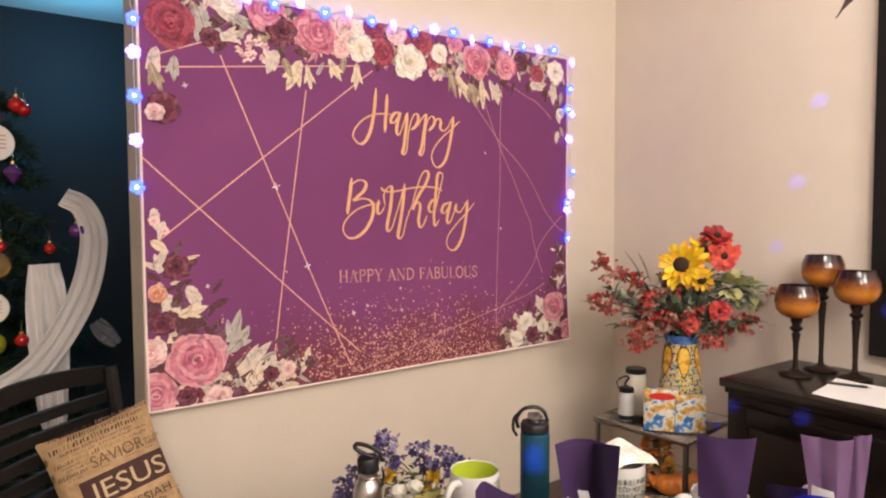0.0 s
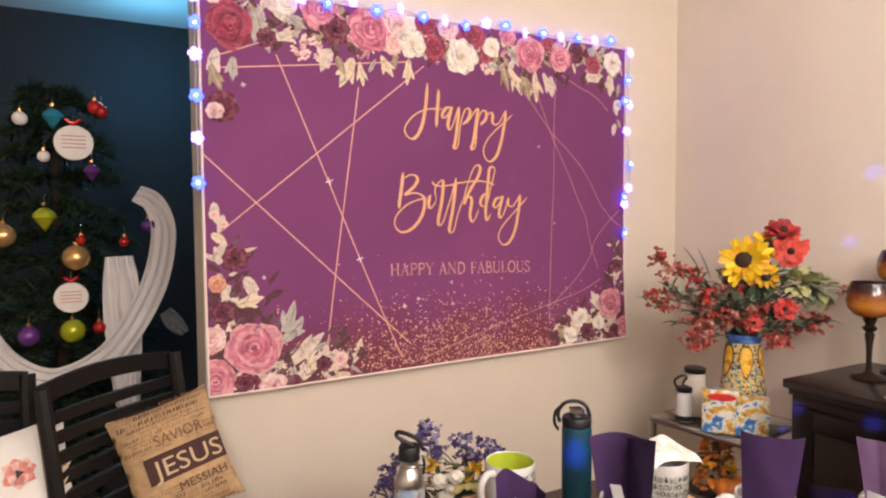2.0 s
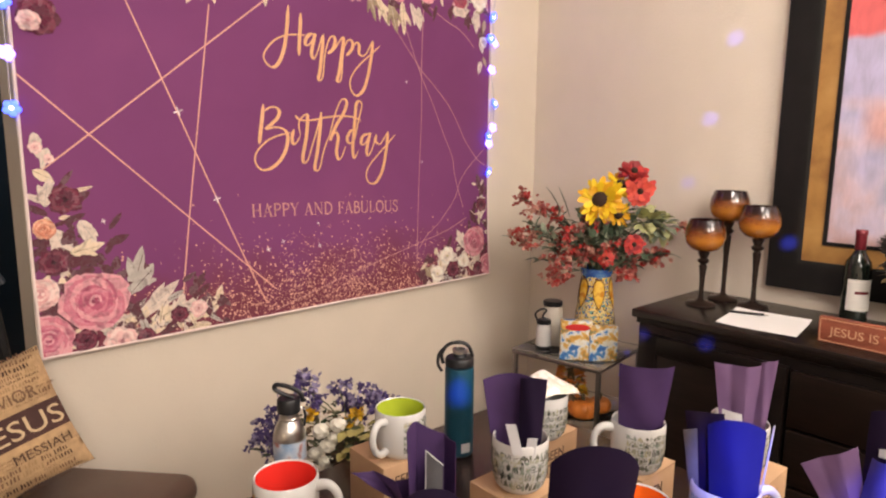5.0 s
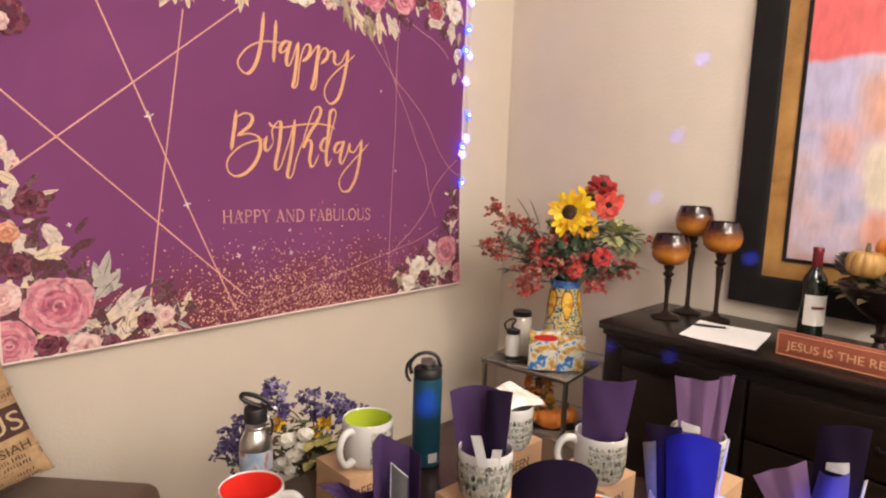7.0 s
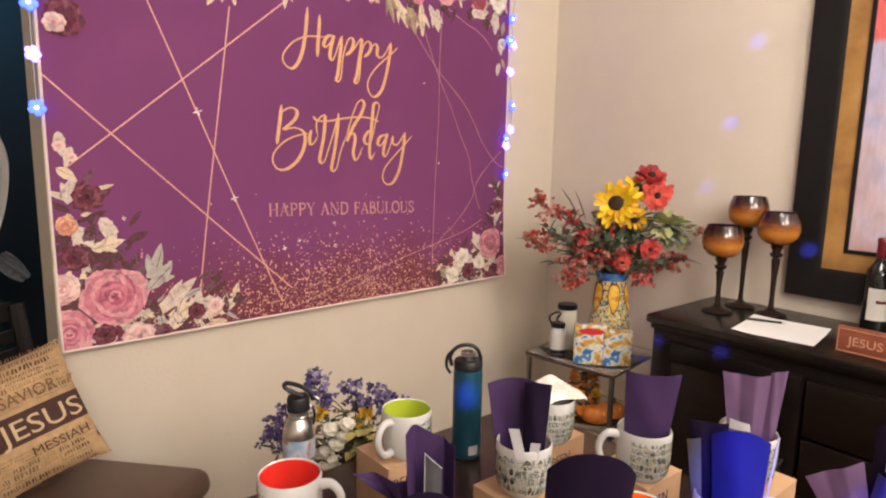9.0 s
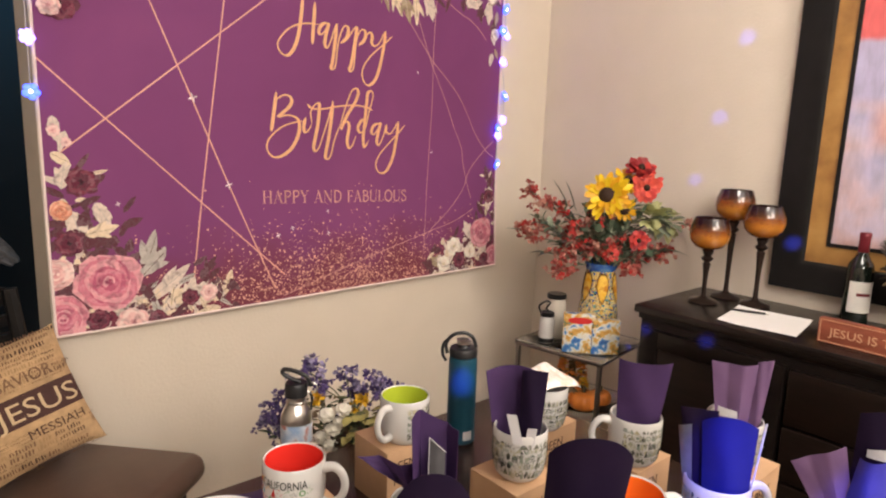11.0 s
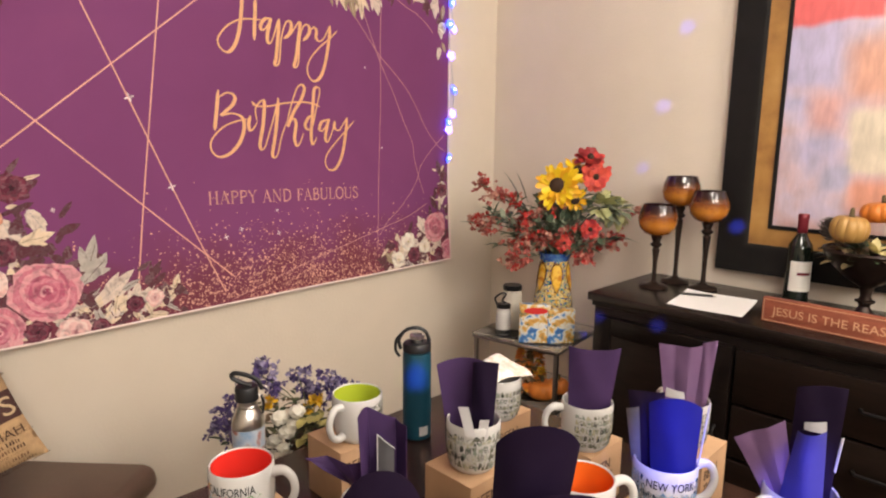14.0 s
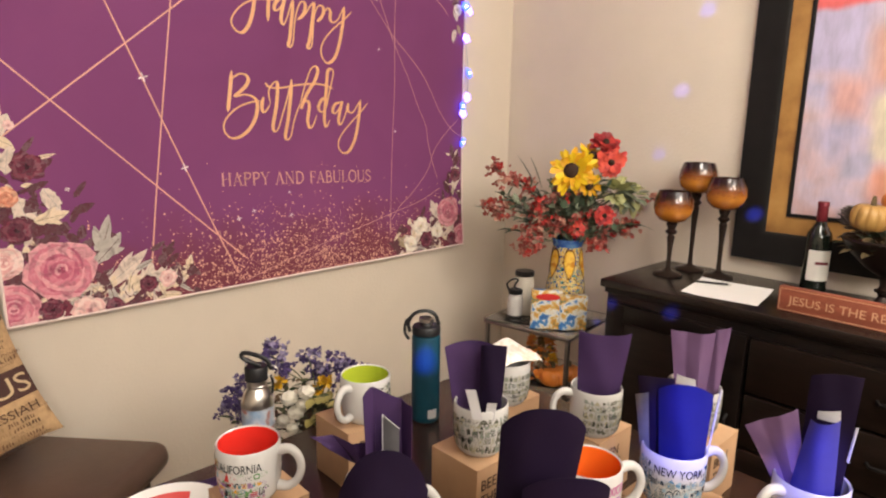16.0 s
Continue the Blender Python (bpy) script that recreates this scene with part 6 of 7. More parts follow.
for a, dz, dp, sp, n in ((-0.300, 0.285, 0.0, 0.020, 22), (-0.245, 0.250, 0.02, 0.024, 26), (-0.283, 0.115, 0.03, 0.024, 30), (-0.245, 0.150, 0.0, 0.022, 16), (-0.325, 0.150, 0.0, 0.014, 8), (-0.155, -0.005, 0.05, 0.026, 34), (-0.095, 0.070, 0.06, 0.022, 24), (-0.130, 0.135, 0.05, 0.026, 34), (-0.165, 0.060, 0.05, 0.022, 22),
                         (-0.060, 0.190, 0.06, 0.022, 20), (0.010, 0.075, 0.08, 0.018, 20), (0.035, 0.110, 0.07, 0.02, 18), (0.095, 0.000, 0.06, 0.018, 24), (0.120, 0.025, 0.05, 0.024, 26), (0.180, 0.060, 0.04, 0.022, 26), (0.222, 0.085, 0.03, 0.02, 22), (0.330, 0.180, -0.02, 0.012, 6), (-0.17, 0.225, 0.02, 0.022, 18), (-0.045, 0.080, 0.07, 0.02, 18)):
    berry_spray(a, dz, dp, sp, n)
for k in range(46):
    an = random.uniform(0, 6.283)
    a, dz = random.uniform(-0.27, 0.22), random.uniform(0.02, 0.27)
    base = place(a * 0.35, dz * 0.55, random.uniform(-0.05, 0.08))
    b = bmesh.new()
    tip = place(a, dz + 0.03, random.uniform(-0.04, 0.09))
    tube([base, (base + tip) / 2 + Vector((0, 0, 0.01)), tip], 0.0013, 5, b, 0)
    for i in range(11):
        q = i / 10
        o = base.lerp(tip, q)
        d = (tip - base).normalized() + Vector((random.gauss(0, 0.8), random.gauss(0, 0.8), random.gauss(0.1, 0.5)))
        leaf3(b, o, d, random.uniform(0.04, 0.07), random.uniform(0.018, 0.03), random.choice((0, 0, 1)), 0.2, 4)
    part("leaf_spray", b, [LEAF_A, LEAF_B], flowers, "spray of green leaves")
for a, dz, an in ((-0.09, 0.33, 70), (-0.17, 0.31, 110), (0.27, 0.14, -10), (-0.36, 0.17, 165), (-0.13, 0.30, 60), (-0.21, 0.33, 120), (0.20, 0.26, 30)):
    b = bmesh.new()
    p = place(a * 0.7, dz * 0.7, 0.03)
    d = R2 * math.cos(radians(an)) + Vector((0, 0, math.sin(radians(an))))
    leaf3(b, p, d, 0.14, 0.022, 0, 0.1, 7)
    part("long_leaf", b, LEAF_B, flowers, "long pointed leaf")

# tea boxes and jars on the glass
LEAFLET = blotch("bright_box_print", [(0.30, (0.02, 0.07, 0.30)), (0.42, (0.08, 0.26, 0.55)), (0.46, (0.72, 0.72, 0.70)), (0.50, (0.70, 0.68, 0.60)), (0.54, (0.62, 0.42, 0.12)), (0.60, (0.60, 0.28, 0.05)), (0.66, (0.05, 0.16, 0.09)), (0.74, (0.5, 0.55, 0.6))], 26, 0.35, 0.5, bump=0)
REDINK = mat("red_logo", (0.60, 0.03, 0.03), 0.4, vary=0, bump=0)
for x, y, w, h, face, oval in ((-0.468, -0.628, 0.115, 0.150, -48, True), (-0.400, -0.700, 0.105, 0.132, -38, False)):
    t = thing("printed_box", (x, y, GZ), "small colourful printed carton standing before the vase", "box", "printed cartons on the glass table", rz=face)
    part("carton", boxed(-w / 2, -0.016, 0, w / 2, 0.016, h, 0.0015), LEAFLET, t)
    if oval:
        b = bmesh.new()
        g = bmesh.ops.create_circle(b, cap_ends=True, segments=28, radius=1)
        for v in g["verts"]:
            v.co = Vector((v.co.x * 0.046 + 0.004, -0.0168, h - 0.024 + v.co.y * 0.013))
        part("logo_panel", b, REDINK, t, "red oval panel")
JAR_GLASS = mat("jar_glass", (0.74, 0.68, 0.58), 0.12, vary=0.1, bump=0, trans=0.25)
LABEL = mat("jar_label", (0.76, 0.73, 0.68), 0.6, vary=0.04, bump=0)
BLACKMETAL = mat("black_lid", (0.02, 0.02, 0.022), 0.3, 0.6, vary=0.1, bump=0)
t = thing("small_jar", (-0.475, -0.480, GZ), "small white labelled jar with a black wire clasp lid", "jar")
part("jar", lathe([(0, 0), (0.026, 0), (0.030, 0.004), (0.030, 0.085), (0.026, 0.100), (0.022, 0.106)], 32), CERAMIC, t)
part("base_band", lathe([(0.0302, 0.004), (0.0308, 0.005), (0.0308, 0.020), (0.0302, 0.021)], 32), BLACKMETAL, t, "black foot band")
part("lid", lathe([(0.024, 0.106), (0.0285, 0.107), (0.0285, 0.120), (0.024, 0.124), (0, 0.124)], 32), BLACKMETAL, t, "black lid")
part("clasp", tube(spline([(-0.018, 0.018, 0.118), (-0.024, 0.024, 0.145), (-0.006, 0.006, 0.165), (0.006, -0.006, 0.160), (-0.004, 0.004, 0.135), (0.008, -0.008, 0.124)], 6), 0.004, 8), BLACKMETAL, t, "black wire clasp")
t = thing("glass_jar", (-0.385, -0.450, GZ), "glass storage jar with a black lid and pale contents", "jar")
part("jar", lathe([(0, 0), (0.036, 0), (0.040, 0.005), (0.040, 0.140), (0.036, 0.155), (0.033, 0.160)], 36), JAR_GLASS, t)
part("contents", lathe([(0, 0.004), (0.036, 0.004), (0.0375, 0.01), (0.0375, 0.125), (0, 0.128)], 32), LABEL, t, "cream contents")
part("lid", lathe([(0.034, 0.160), (0.0395, 0.161), (0.0395, 0.176), (0.036, 0.180), (0, 0.180)], 36), BLACKMETAL, t, "black lid")

# pumpkin ornament and box on the lower shelf
PUMP = mat("orange_pumpkin", (0.62, 0.19, 0.03), 0.42, vary=0.2, scale=25, bump=0.1)
GOLDPUMP = mat("gold_gourd", (0.40, 0.23, 0.07), 0.38, 0.1, vary=0.15, scale=25, bump=0.05)
STALK = mat("pumpkin_stalk", (0.10, 0.07, 0.03), 0.8, vary=0.2, bump=0.2)


def pumpkin_bm(r, h, lobes, depth=0.10, seg=60):
    b = bmesh.new()
    rings = []
    n = 14
    for j in range(1, n):
        th = math.pi * j / n
        ring = []
        for i in range(seg):
            a = 2 * math.pi * i / seg
            q = 1 - depth * (1 - abs(math.sin(lobes * a / 2))) ** 2
            rr = r * math.sin(th) ** 0.8 * q
            zz = h / 2 + h / 2 * math.cos(th) * (1 - 0.28 * (math.cos(th) ** 6))
            ring.append(b.verts.new((rr * math.cos(a), rr * math.sin(a), zz)))
        rings.append(ring)
    for p, q in zip(rings, rings[1:]):
        for i in range(seg):
            b.faces.new((p[i], p[(i + 1) % seg], q[(i + 1) % seg], q[i]))
    b.faces.new(rings[0][::-1])
    b.faces.new(rings[-1])
    return b


def pumpkin(x, y, z, r, h, lobes, material, label, tilt=0.0, heading=0.0):
    t = thing("pumpkin", (x, y, z), label, "pumpkin", "autumn pumpkins", rx=tilt, rz=heading)
    part("flesh", pumpkin_bm(r, h, lobes), material, t)
    part("stalk", tube([(0, 0, h * 0.86), (0.004, 0.002, h * 1.0), (0.012, 0.004, h * 1.12)], lambda s: 0.008 - 0.003 * s, 8), STALK, t, "dry brown stalk")
    return t


pumpkin(-0.420, -0.640, 0.408, 0.060, 0.085, 9, PUMP, "orange ceramic pumpkin on the lower glass shelf")
pumpkin(-0.330, -0.655, 0.408, 0.045, 0.070, 9, PUMP, "small orange ceramic pumpkin on the lower glass shelf")
t = thing("autumn_wreath", (-0.415, -0.575, 0.408), "autumn leaf and berry figure on the glass shelf", "ornament")
b = bmesh.new()
for i in range(210):
    an, q = random.uniform(0, 6.28), random.random()
    o = Vector((0.052 * (1 - 0.5 * q) * math.cos(an), 0.045 * (1 - 0.5 * q) * math.sin(an), 0.02 + 0.17 * q))
    leaf3(b, o, (math.cos(an), math.sin(an), random.uniform(-0.2, 0.8)), 0.036, 0.024, random.choice((0, 0, 0, 1, 2)))
tube([(0, 0, 0), (0.004, 0, 0.10), (0, 0.003, 0.18)], 0.014, 8, b, 3)
part("leaves", b, [PUMP, YELLOW, BROWNY, STALK], t)



# ---- things on the sideboard ----
def amber(name):
    m = bpy.data.materials.new(name)
    m.use_nodes = True
    nt = m.node_tree
    b = nt.nodes["Principled BSDF"]
    b.inputs["Roughness"].default_value, b.inputs["Transmission Weight"].default_value, b.inputs["Coat Weight"].default_value = 0.10, 0.45, 0.5
    co = nt.nodes.new("ShaderNodeTexCoord")
    sep = nt.nodes.new("ShaderNodeSeparateXYZ")
    n = nt.nodes.new("ShaderNodeTexVoronoi")
    n.feature = "DISTANCE_TO_EDGE"
    n.inputs["Scale"].default_value = 75
    ad = nt.nodes.new("ShaderNodeMath")
    ad.operation = "MULTIPLY_ADD"
    ad.inputs[1].default_value = 0.02
    r = nt.nodes.new("ShaderNodeValToRGB")
    els = r.color_ramp.elements
    stops = [(0.0, (0.34, 0.09, 0.010)), (0.045, (0.78, 0.32, 0.045)), (0.068, (0.36, 0.11, 0.025)), (0.098, (0.028, 0.010, 0.014))]
    while len(els) < len(stops):
        els.new(0.5)
    for e, (p, c) in zip(els, stops):
        e.position, e.color = p * 5, (*c, 1)
    mu = nt.nodes.new("ShaderNodeMath")
    mu.operation = "MULTIPLY"
    mu.inputs[1].default_value = 5
    nt.links.new(co.outputs["Object"], sep.inputs[0])
    nt.links.new(co.outputs["Object"], n.inputs["Vector"])
    nt.links.new(n.outputs["Distance"], ad.inputs[0])
    nt.links.new(sep.outputs[2], ad.inputs[2])
    nt.links.new(ad.outputs[0], mu.inputs[0])
    nt.links.new(mu.outputs[0], r.inputs[0])
    nt.links.new(r.outputs[0], b.inputs["Base Color"])
    bp = nt.nodes.new("ShaderNodeBump")
    bp.inputs["Strength"].default_value, bp.inputs["Distance"].default_value = 0.25, 0.002
    nt.links.new(n.outputs["Distance"], bp.inputs["Height"])
    nt.links.new(bp.outputs["Normal"], b.inputs["Normal"])
    return m


AMBER = amber("amber_crackle_glass")
BRONZE = mat("dark_bronze", (0.030, 0.018, 0.014), 0.32, 0.5, vary=0.2, scale=40, bump=0.05)
SB = 0.90


def goblet(x, y, h):
    t = thing("candle_goblet", (x, y, SB), "amber brown glass candle goblet on a dark turned stem", "candle holder", "candle goblets on the sideboard")
    s = h - 0.112
    part("foot", lathe([(0, 0), (0.048, 0), (0.050, 0.003), (0.046, 0.008), (0.020, 0.014), (0.010, 0.022), (0.0085, 0.030)], 36), BRONZE, t)
    part("stem", lathe([(0.0085, 0.030), (0.0075, 0.06), (0.009, s * 0.55), (0.013, s - 0.055), (0.014, s - 0.050), (0.009, s - 0.044), (0.018, s - 0.036), (0.021, s - 0.030), (0.012, s - 0.022), (0.016, s - 0.012), (0.020, s - 0.004), (0.016, s)], 28), BRONZE, t)
    bowl = part("bowl", lathe([(0, 0), (0.020, 0.0), (0.045, 0.010), (0.061, 0.030), (0.067, 0.055), (0.064, 0.082), (0.055, 0.106), (0.053, 0.112), (0.0505, 0.111), (0.0525, 0.104), (0.061, 0.080), (0.064, 0.055), (0.058, 0.032), (0.043, 0.014), (0.018, 0.005), (0, 0.005)], 48), AMBER, t, "smoky amber crackle glass bowl")
    bowl.location = (0, 0, s)


goblet(-0.250, -0.990, 0.300)
goblet(-0.105, -1.002, 0.394)
goblet(-0.140, -1.122, 0.350)

DARKGLASS = mat("wine_glass", (0.010, 0.014, 0.010), 0.06, vary=0, bump=0, coat=0.6)
FOIL = mat("red_foil", (0.16, 0.015, 0.025), 0.35, 0.3, vary=0.1, bump=0.03)
t = thing("wine_bottle", (-0.105, -1.412, SB), "dark wine bottle with a cream label and red foil neck", "wine bottle")
part("bottle", lathe([(0, 0.006), (0.030, 0.002), (0.036, 0.0), (0.0375, 0.004), (0.0375, 0.178), (0.034, 0.196), (0.022, 0.214), (0.0155, 0.228), (0.0148, 0.285), (0, 0.285)], 44), DARKGLASS, t)
part("foil", lathe([(0.0153, 0.232), (0.0155, 0.233), (0.0152, 0.278), (0.0165, 0.279), (0.0165, 0.292), (0.014, 0.295), (0, 0.295)], 32), FOIL, t, "dark red foil capsule")
part("label", sheet(lambda u, v: Vector((0.0379 * math.cos(2.75 + 2.2 * u), 0.0379 * math.sin(2.75 + 2.2 * u), 0.045 + 0.098 * v)), 20, 2), LABEL, t, "cream paper label")
part("label_bar", sheet(lambda u, v: Vector((0.0382 * math.cos(3.35 + 1.1 * u), 0.0382 * math.sin(3.35 + 1.1 * u), 0.098 + 0.009 * v)), 14, 1), FOIL, t, "dark red printed bar")

SIGNWOOD = blotch("red_brown_sign", [(0.3, (0.22, 0.055, 0.03)), (0.7, (0.34, 0.095, 0.05))], 12, 0.55, 1.0, (1, 1, 6))
SIGNINK = mat("sign_paint", (0.62, 0.34, 0.20), 0.6, vary=0.1, bump=0)
t = thing("wooden_sign", (-0.392, -1.408, SB), "red-brown wooden block sign with painted capitals", "sign", rz=-90 - 2)
part("board", boxed(0, -0.012, 0, 0.40, 0.012, 0.072, 0.002), SIGNWOOD, t)
b = bmesh.new()
for a in ((0.004, 0.004, 0.396, 0.006), (0.004, 0.066, 0.396, 0.068), (0.004, 0.006, 0.006, 0.066), (0.394, 0.006, 0.396, 0.066)):
    box(b, a[0], -0.0128, a[1], a[2], -0.0118, a[3])
part("painted_border", b, SIGNINK, t)
b = text_mesh("JESUS IS THE REASON", 0.034, 0.0004, width=0.335)
for v in b.verts:
    v.co = Vector((0.028 + v.co.x, -0.0126 - v.co.z, 0.024 + v.co.y))
part("lettering", b, SIGNINK, t, "pale painted capitals")

t = thing("sheet_of_paper", (-0.322, -1.232, SB), "sheet of white paper lying on the sideboard", "paper", rz=-82)
part("sheet", sheet(lambda u, v: Vector(((u - 0.5) * 0.225, (v - 0.5) * 0.225, 0.0015 + 0.006 * max(0, v - 0.6) ** 2 * 6 + 0.004 * max(0, 0.25 - u) * 4)), 10, 10, 0.0006), PAPER, t)
t = thing("pen", (-0.275, -1.165, SB + 0.006), "black pen lying on the paper", "pen", rz=-65)
part("barrel", tube([(-0.055, 0, 0.003), (0.045, 0, 0.003)], 0.0038, 10), BLACKPL, t)
part("tip", tube([(0.045, 0, 0.003), (0.058, 0, 0.002)], lambda s: 0.0034 - 0.0026 * s, 10), STEEL, t)
part("clip", boxed(-0.052, -0.001, 0.0068, -0.015, 0.001, 0.008, 0.0003), STEEL, t)

# autumn arrangement on a dark footed bowl
t = thing("footed_bowl", (-0.165, -1.615, SB), "dark bronze footed bowl holding autumn gourds", "bowl")
part("bowl", lathe([(0, 0), (0.060, 0), (0.062, 0.006), (0.025, 0.020), (0.014, 0.040), (0.020, 0.055), (0.014, 0.072), (0.020, 0.10), (0.060, 0.125), (0.100, 0.165), (0.126, 0.205), (0.124, 0.212), (0.118, 0.208), (0.09, 0.172), (0, 0.14)], 44), BRONZE, t)
part("beaded_ring", lathe([(0.016, 0.05), (0.026, 0.053), (0.026, 0.058), (0.016, 0.062)], 32), BRONZE, t)
b = bmesh.new()
for i in range(150):
    an, q = random.uniform(0, 6.28), math.sqrt(random.random()) * 0.10
    leaf3(b, (-0.165 + q * math.cos(an), -1.615 + q * math.sin(an), SB + 0.17 + random.uniform(0, 0.05)), (math.cos(an), math.sin(an), random.uniform(0.0, 0.8)), 0.05, 0.028, random.choice((0, 1, 2)))
tagged(part("dry_leaves", b, [BROWNY, DARKG, STALK]), "dark dried leaves heaped in the footed bowl", "leaves", kind="stuff")
pumpkin(-0.215, -1.560, SB + 0.225, 0.052, 0.095, 10, GOLDPUMP, "ribbed gold gourd in the footed bowl", 4)
pumpkin(-0.150, -1.635, SB + 0.285, 0.062, 0.075, 10, PUMP, "small orange pumpkin in the footed bowl", -6)
CONE = mat("grey_cone", (0.22, 0.20, 0.19), 0.7, vary=0.35, scale=60, bump=0.4)
t = thing("pine_cone", (-0.190, -1.508, SB + 0.220), "grey pine cone in the footed bowl", "pine cone")
b = bmesh.new()
for j in range(9):
    for i in range(9):
        an = 6.283 * i / 9 + j * 0.35
        rr = 0.028 * math.sin(math.pi * (j + 1.2) / 10.5)
        leaf3(b, (rr * 0.5 * math.cos(an), rr * 0.5 * math.sin(an), 0.008 + j * 0.008), (math.cos(an), math.sin(an), 0.5), rr * 0.9 + 0.004, 0.014, 0, 0.0, 3)
part("scales", b, CONE, t)
t = thing("cream_flower", (-0.255, -1.640, SB + 0.215), "cream silk flower at the rim of the footed bowl", "flower")
b = bmesh.new()
for j, (q, n) in enumerate(((1, 9), (0.7, 7))):
    for i in range(n):
        an = 6.283 * i / n + j
        leaf3(b, (0, 0, 0), (math.cos(an) * 0.7 - 0.5, math.sin(an) * 0.7 - 0.45, 0.35 + 0.3 * math.sin(an)), 0.05 * q, 0.026, 0, 0.1, 4)
part("petals", b, fol("cream_petal", (0.66, 0.58, 0.30), 0.6, 0.1), t)

# ---- chairs with cushions by the opening ----
LEATHER = mat("brown_leather", (0.105, 0.062, 0.044), 0.38, vary=0.18, scale=14, bump=0.15, bump_scale=160)
SEATZ = 0.525


def slat_chair(x, y, rz, label):
    """A slat-back chair; the sitter looks along -y before it is turned."""
    t = thing("slat_chair", (x, y, 0), label, "chair", "black slat-back chairs", rz=rz)

    def seat(u, v):
        s, q = u * 2 - 1, v * 2 - 1
        k = 1 - 0.10 * abs(s) ** 4 * abs(q) ** 4
        return s, q, k
    b = bmesh.new()
    box(b, -0.27, -0.27, SEATZ - 0.075, 0.28, 0.20, SEATZ, 0.035, 4)
    for v in b.verts:
        if v.co.z > SEATZ - 0.02:
            v.co.z += 0.040 * (1 - (v.co.x / 0.29) ** 4) * (1 - ((v.co.y + 0.035) / 0.24) ** 4)
    part("seat_pad", b, LEATHER, t, "brown leather seat pad")
    part("seat_frame", boxed(-0.235, -0.225, SEATZ - 0.125, 0.235, 0.215, SEATZ - 0.075, 0.006), BLACKWOOD, t)
    for sx in (-1, 1):
        part("leg", boxed(sx * 0.21 - 0.02, -0.225, 0, sx * 0.21 + 0.02, -0.185, SEATZ - 0.125, 0.004), BLACKWOOD, t)
        part("back_post", tube(spline([(sx * 0.215, 0.20, 0), (sx * 0.215, 0.20, 0.45), (sx * 0.218, 0.225, 0.75), (sx * 0.22, 0.26, 0.99)], 6), 0.019, 8), BLACKWOOD, t)
    for i, (z, h) in enumerate(((0.968, 0.050), (0.905, 0.030), (0.855, 0.030), (0.805, 0.030), (0.755, 0.030), (0.705, 0.030), (0.63, 0.05))):
        yb = 0.195 + 0.07 * max(0, (z - 0.45) / 0.5) ** 1.5
        part("slat", sheet(lambda u, v: Vector(((u - 0.5) * 0.44, yb + 0.022 * math.sin(math.pi * u), z - h / 2 + h * v + (0.018 * math.sin(math.pi * u) if i == 0 else 0))), 14, 2, 0.016), BLACKWOOD, t)
    return t


slat_chair(-2.150, -0.315, 43, "black slat-back chair with a brown leather seat and a cushion")
slat_chair(-2.72, -0.36, 8, "black slat-back chair with a floral cushion on it")


def cushion(corner_tl, corner_tr, corner_br, thick, material, name, label, grow=1.0):
    """A stuffed cushion whose front has those corners."""
    tl, tr, br = Vector(corner_tl), Vector(corner_tr), Vector(corner_br)
    r, u = (tr - tl), (tr - br)
    w, h = r.length * grow, u.length * grow
    r.normalize()
    u = (u - r * u.dot(r)).normalized()
    n = r.cross(u)
    c = (tl + br) / 2 - n * thick * 0.3
    t = new(name)
    t.matrix_basis = Matrix(((r.x, u.x, n.x, c.x), (r.y, u.y, n.y, c.y), (r.z, u.z, n.z, c.z), (0, 0, 0, 1)))
    tagged(t, label, "cushion")

    def bulge(x, y):
        return thick / 2 * max(0.0, (1 - abs(x) ** 2.6)) ** 0.6 * max(0.0, (1 - abs(y) ** 2.6)) ** 0.6

    def face(sign):
        def fn(a, b):
            x, y = a * 2 - 1, b * 2 - 1
            px = x * w / 2 * (1 - 0.075 * (1 - abs(y) ** 2))
            py = y * h / 2 * (1 - 0.075 * (1 - abs(x) ** 2))
            return Vector((px, py, sign * (bulge(x, y) + 0.003 * noise.noise(Vector((x * 3, y * 3, sign))))))
        return fn
    b = bmesh.new()
    sheet(face(1), 22, 22, 0, b)
    sheet(face(-1), 22, 22, 0, b)
    bmesh.ops.remove_doubles(b, verts=b.verts, dist=0.0008)
    part("cover", b, material, t)
    return t, w, h, bulge


BURLAP_BAND = mat("dark_red_band", (0.065, 0.028, 0.024), 0.85, vary=0.2, scale=40, bump=0.2)
BURLAP_PLAIN = mat("burlap_cloth", (0.47, 0.31, 0.165), 0.9, vary=0.30, scale=60, bump=0.4, bump_scale=500)
BURLAP_INK = mat("burlap_print", (0.085, 0.045, 0.03), 0.9, vary=0.2, bump=0)
BURLAP_MID = mat("burlap_brown_print", (0.19, 0.105, 0.06), 0.9, vary=0.3, bump=0)
BURLAP_FAINT = mat("burlap_faded_print", (0.36, 0.23, 0.12), 0.9, vary=0.2, bump=0)
BURLAP_PALE = mat("burlap_pale_letters", (0.56, 0.42, 0.26), 0.9, vary=0.1, bump=0)
cush, cw, ch, bulge = cushion((-2.368, -0.168, 0.858), (-2.098, -0.158, 0.934), (-2.002, -0.290, 0.637), 0.11, BURLAP_PLAIN, "word_cushion", "tan burlap cushion printed with dark capitals", 0.98)


def drape(b, lift_by):
    for v in b.verts:
        x, y = v.co.x / (cw / 2), v.co.y / (ch / 2)
        v.co.z = v.co.z + bulge(max(-1, min(1, x)), max(-1, min(1, y))) + lift_by
    return b


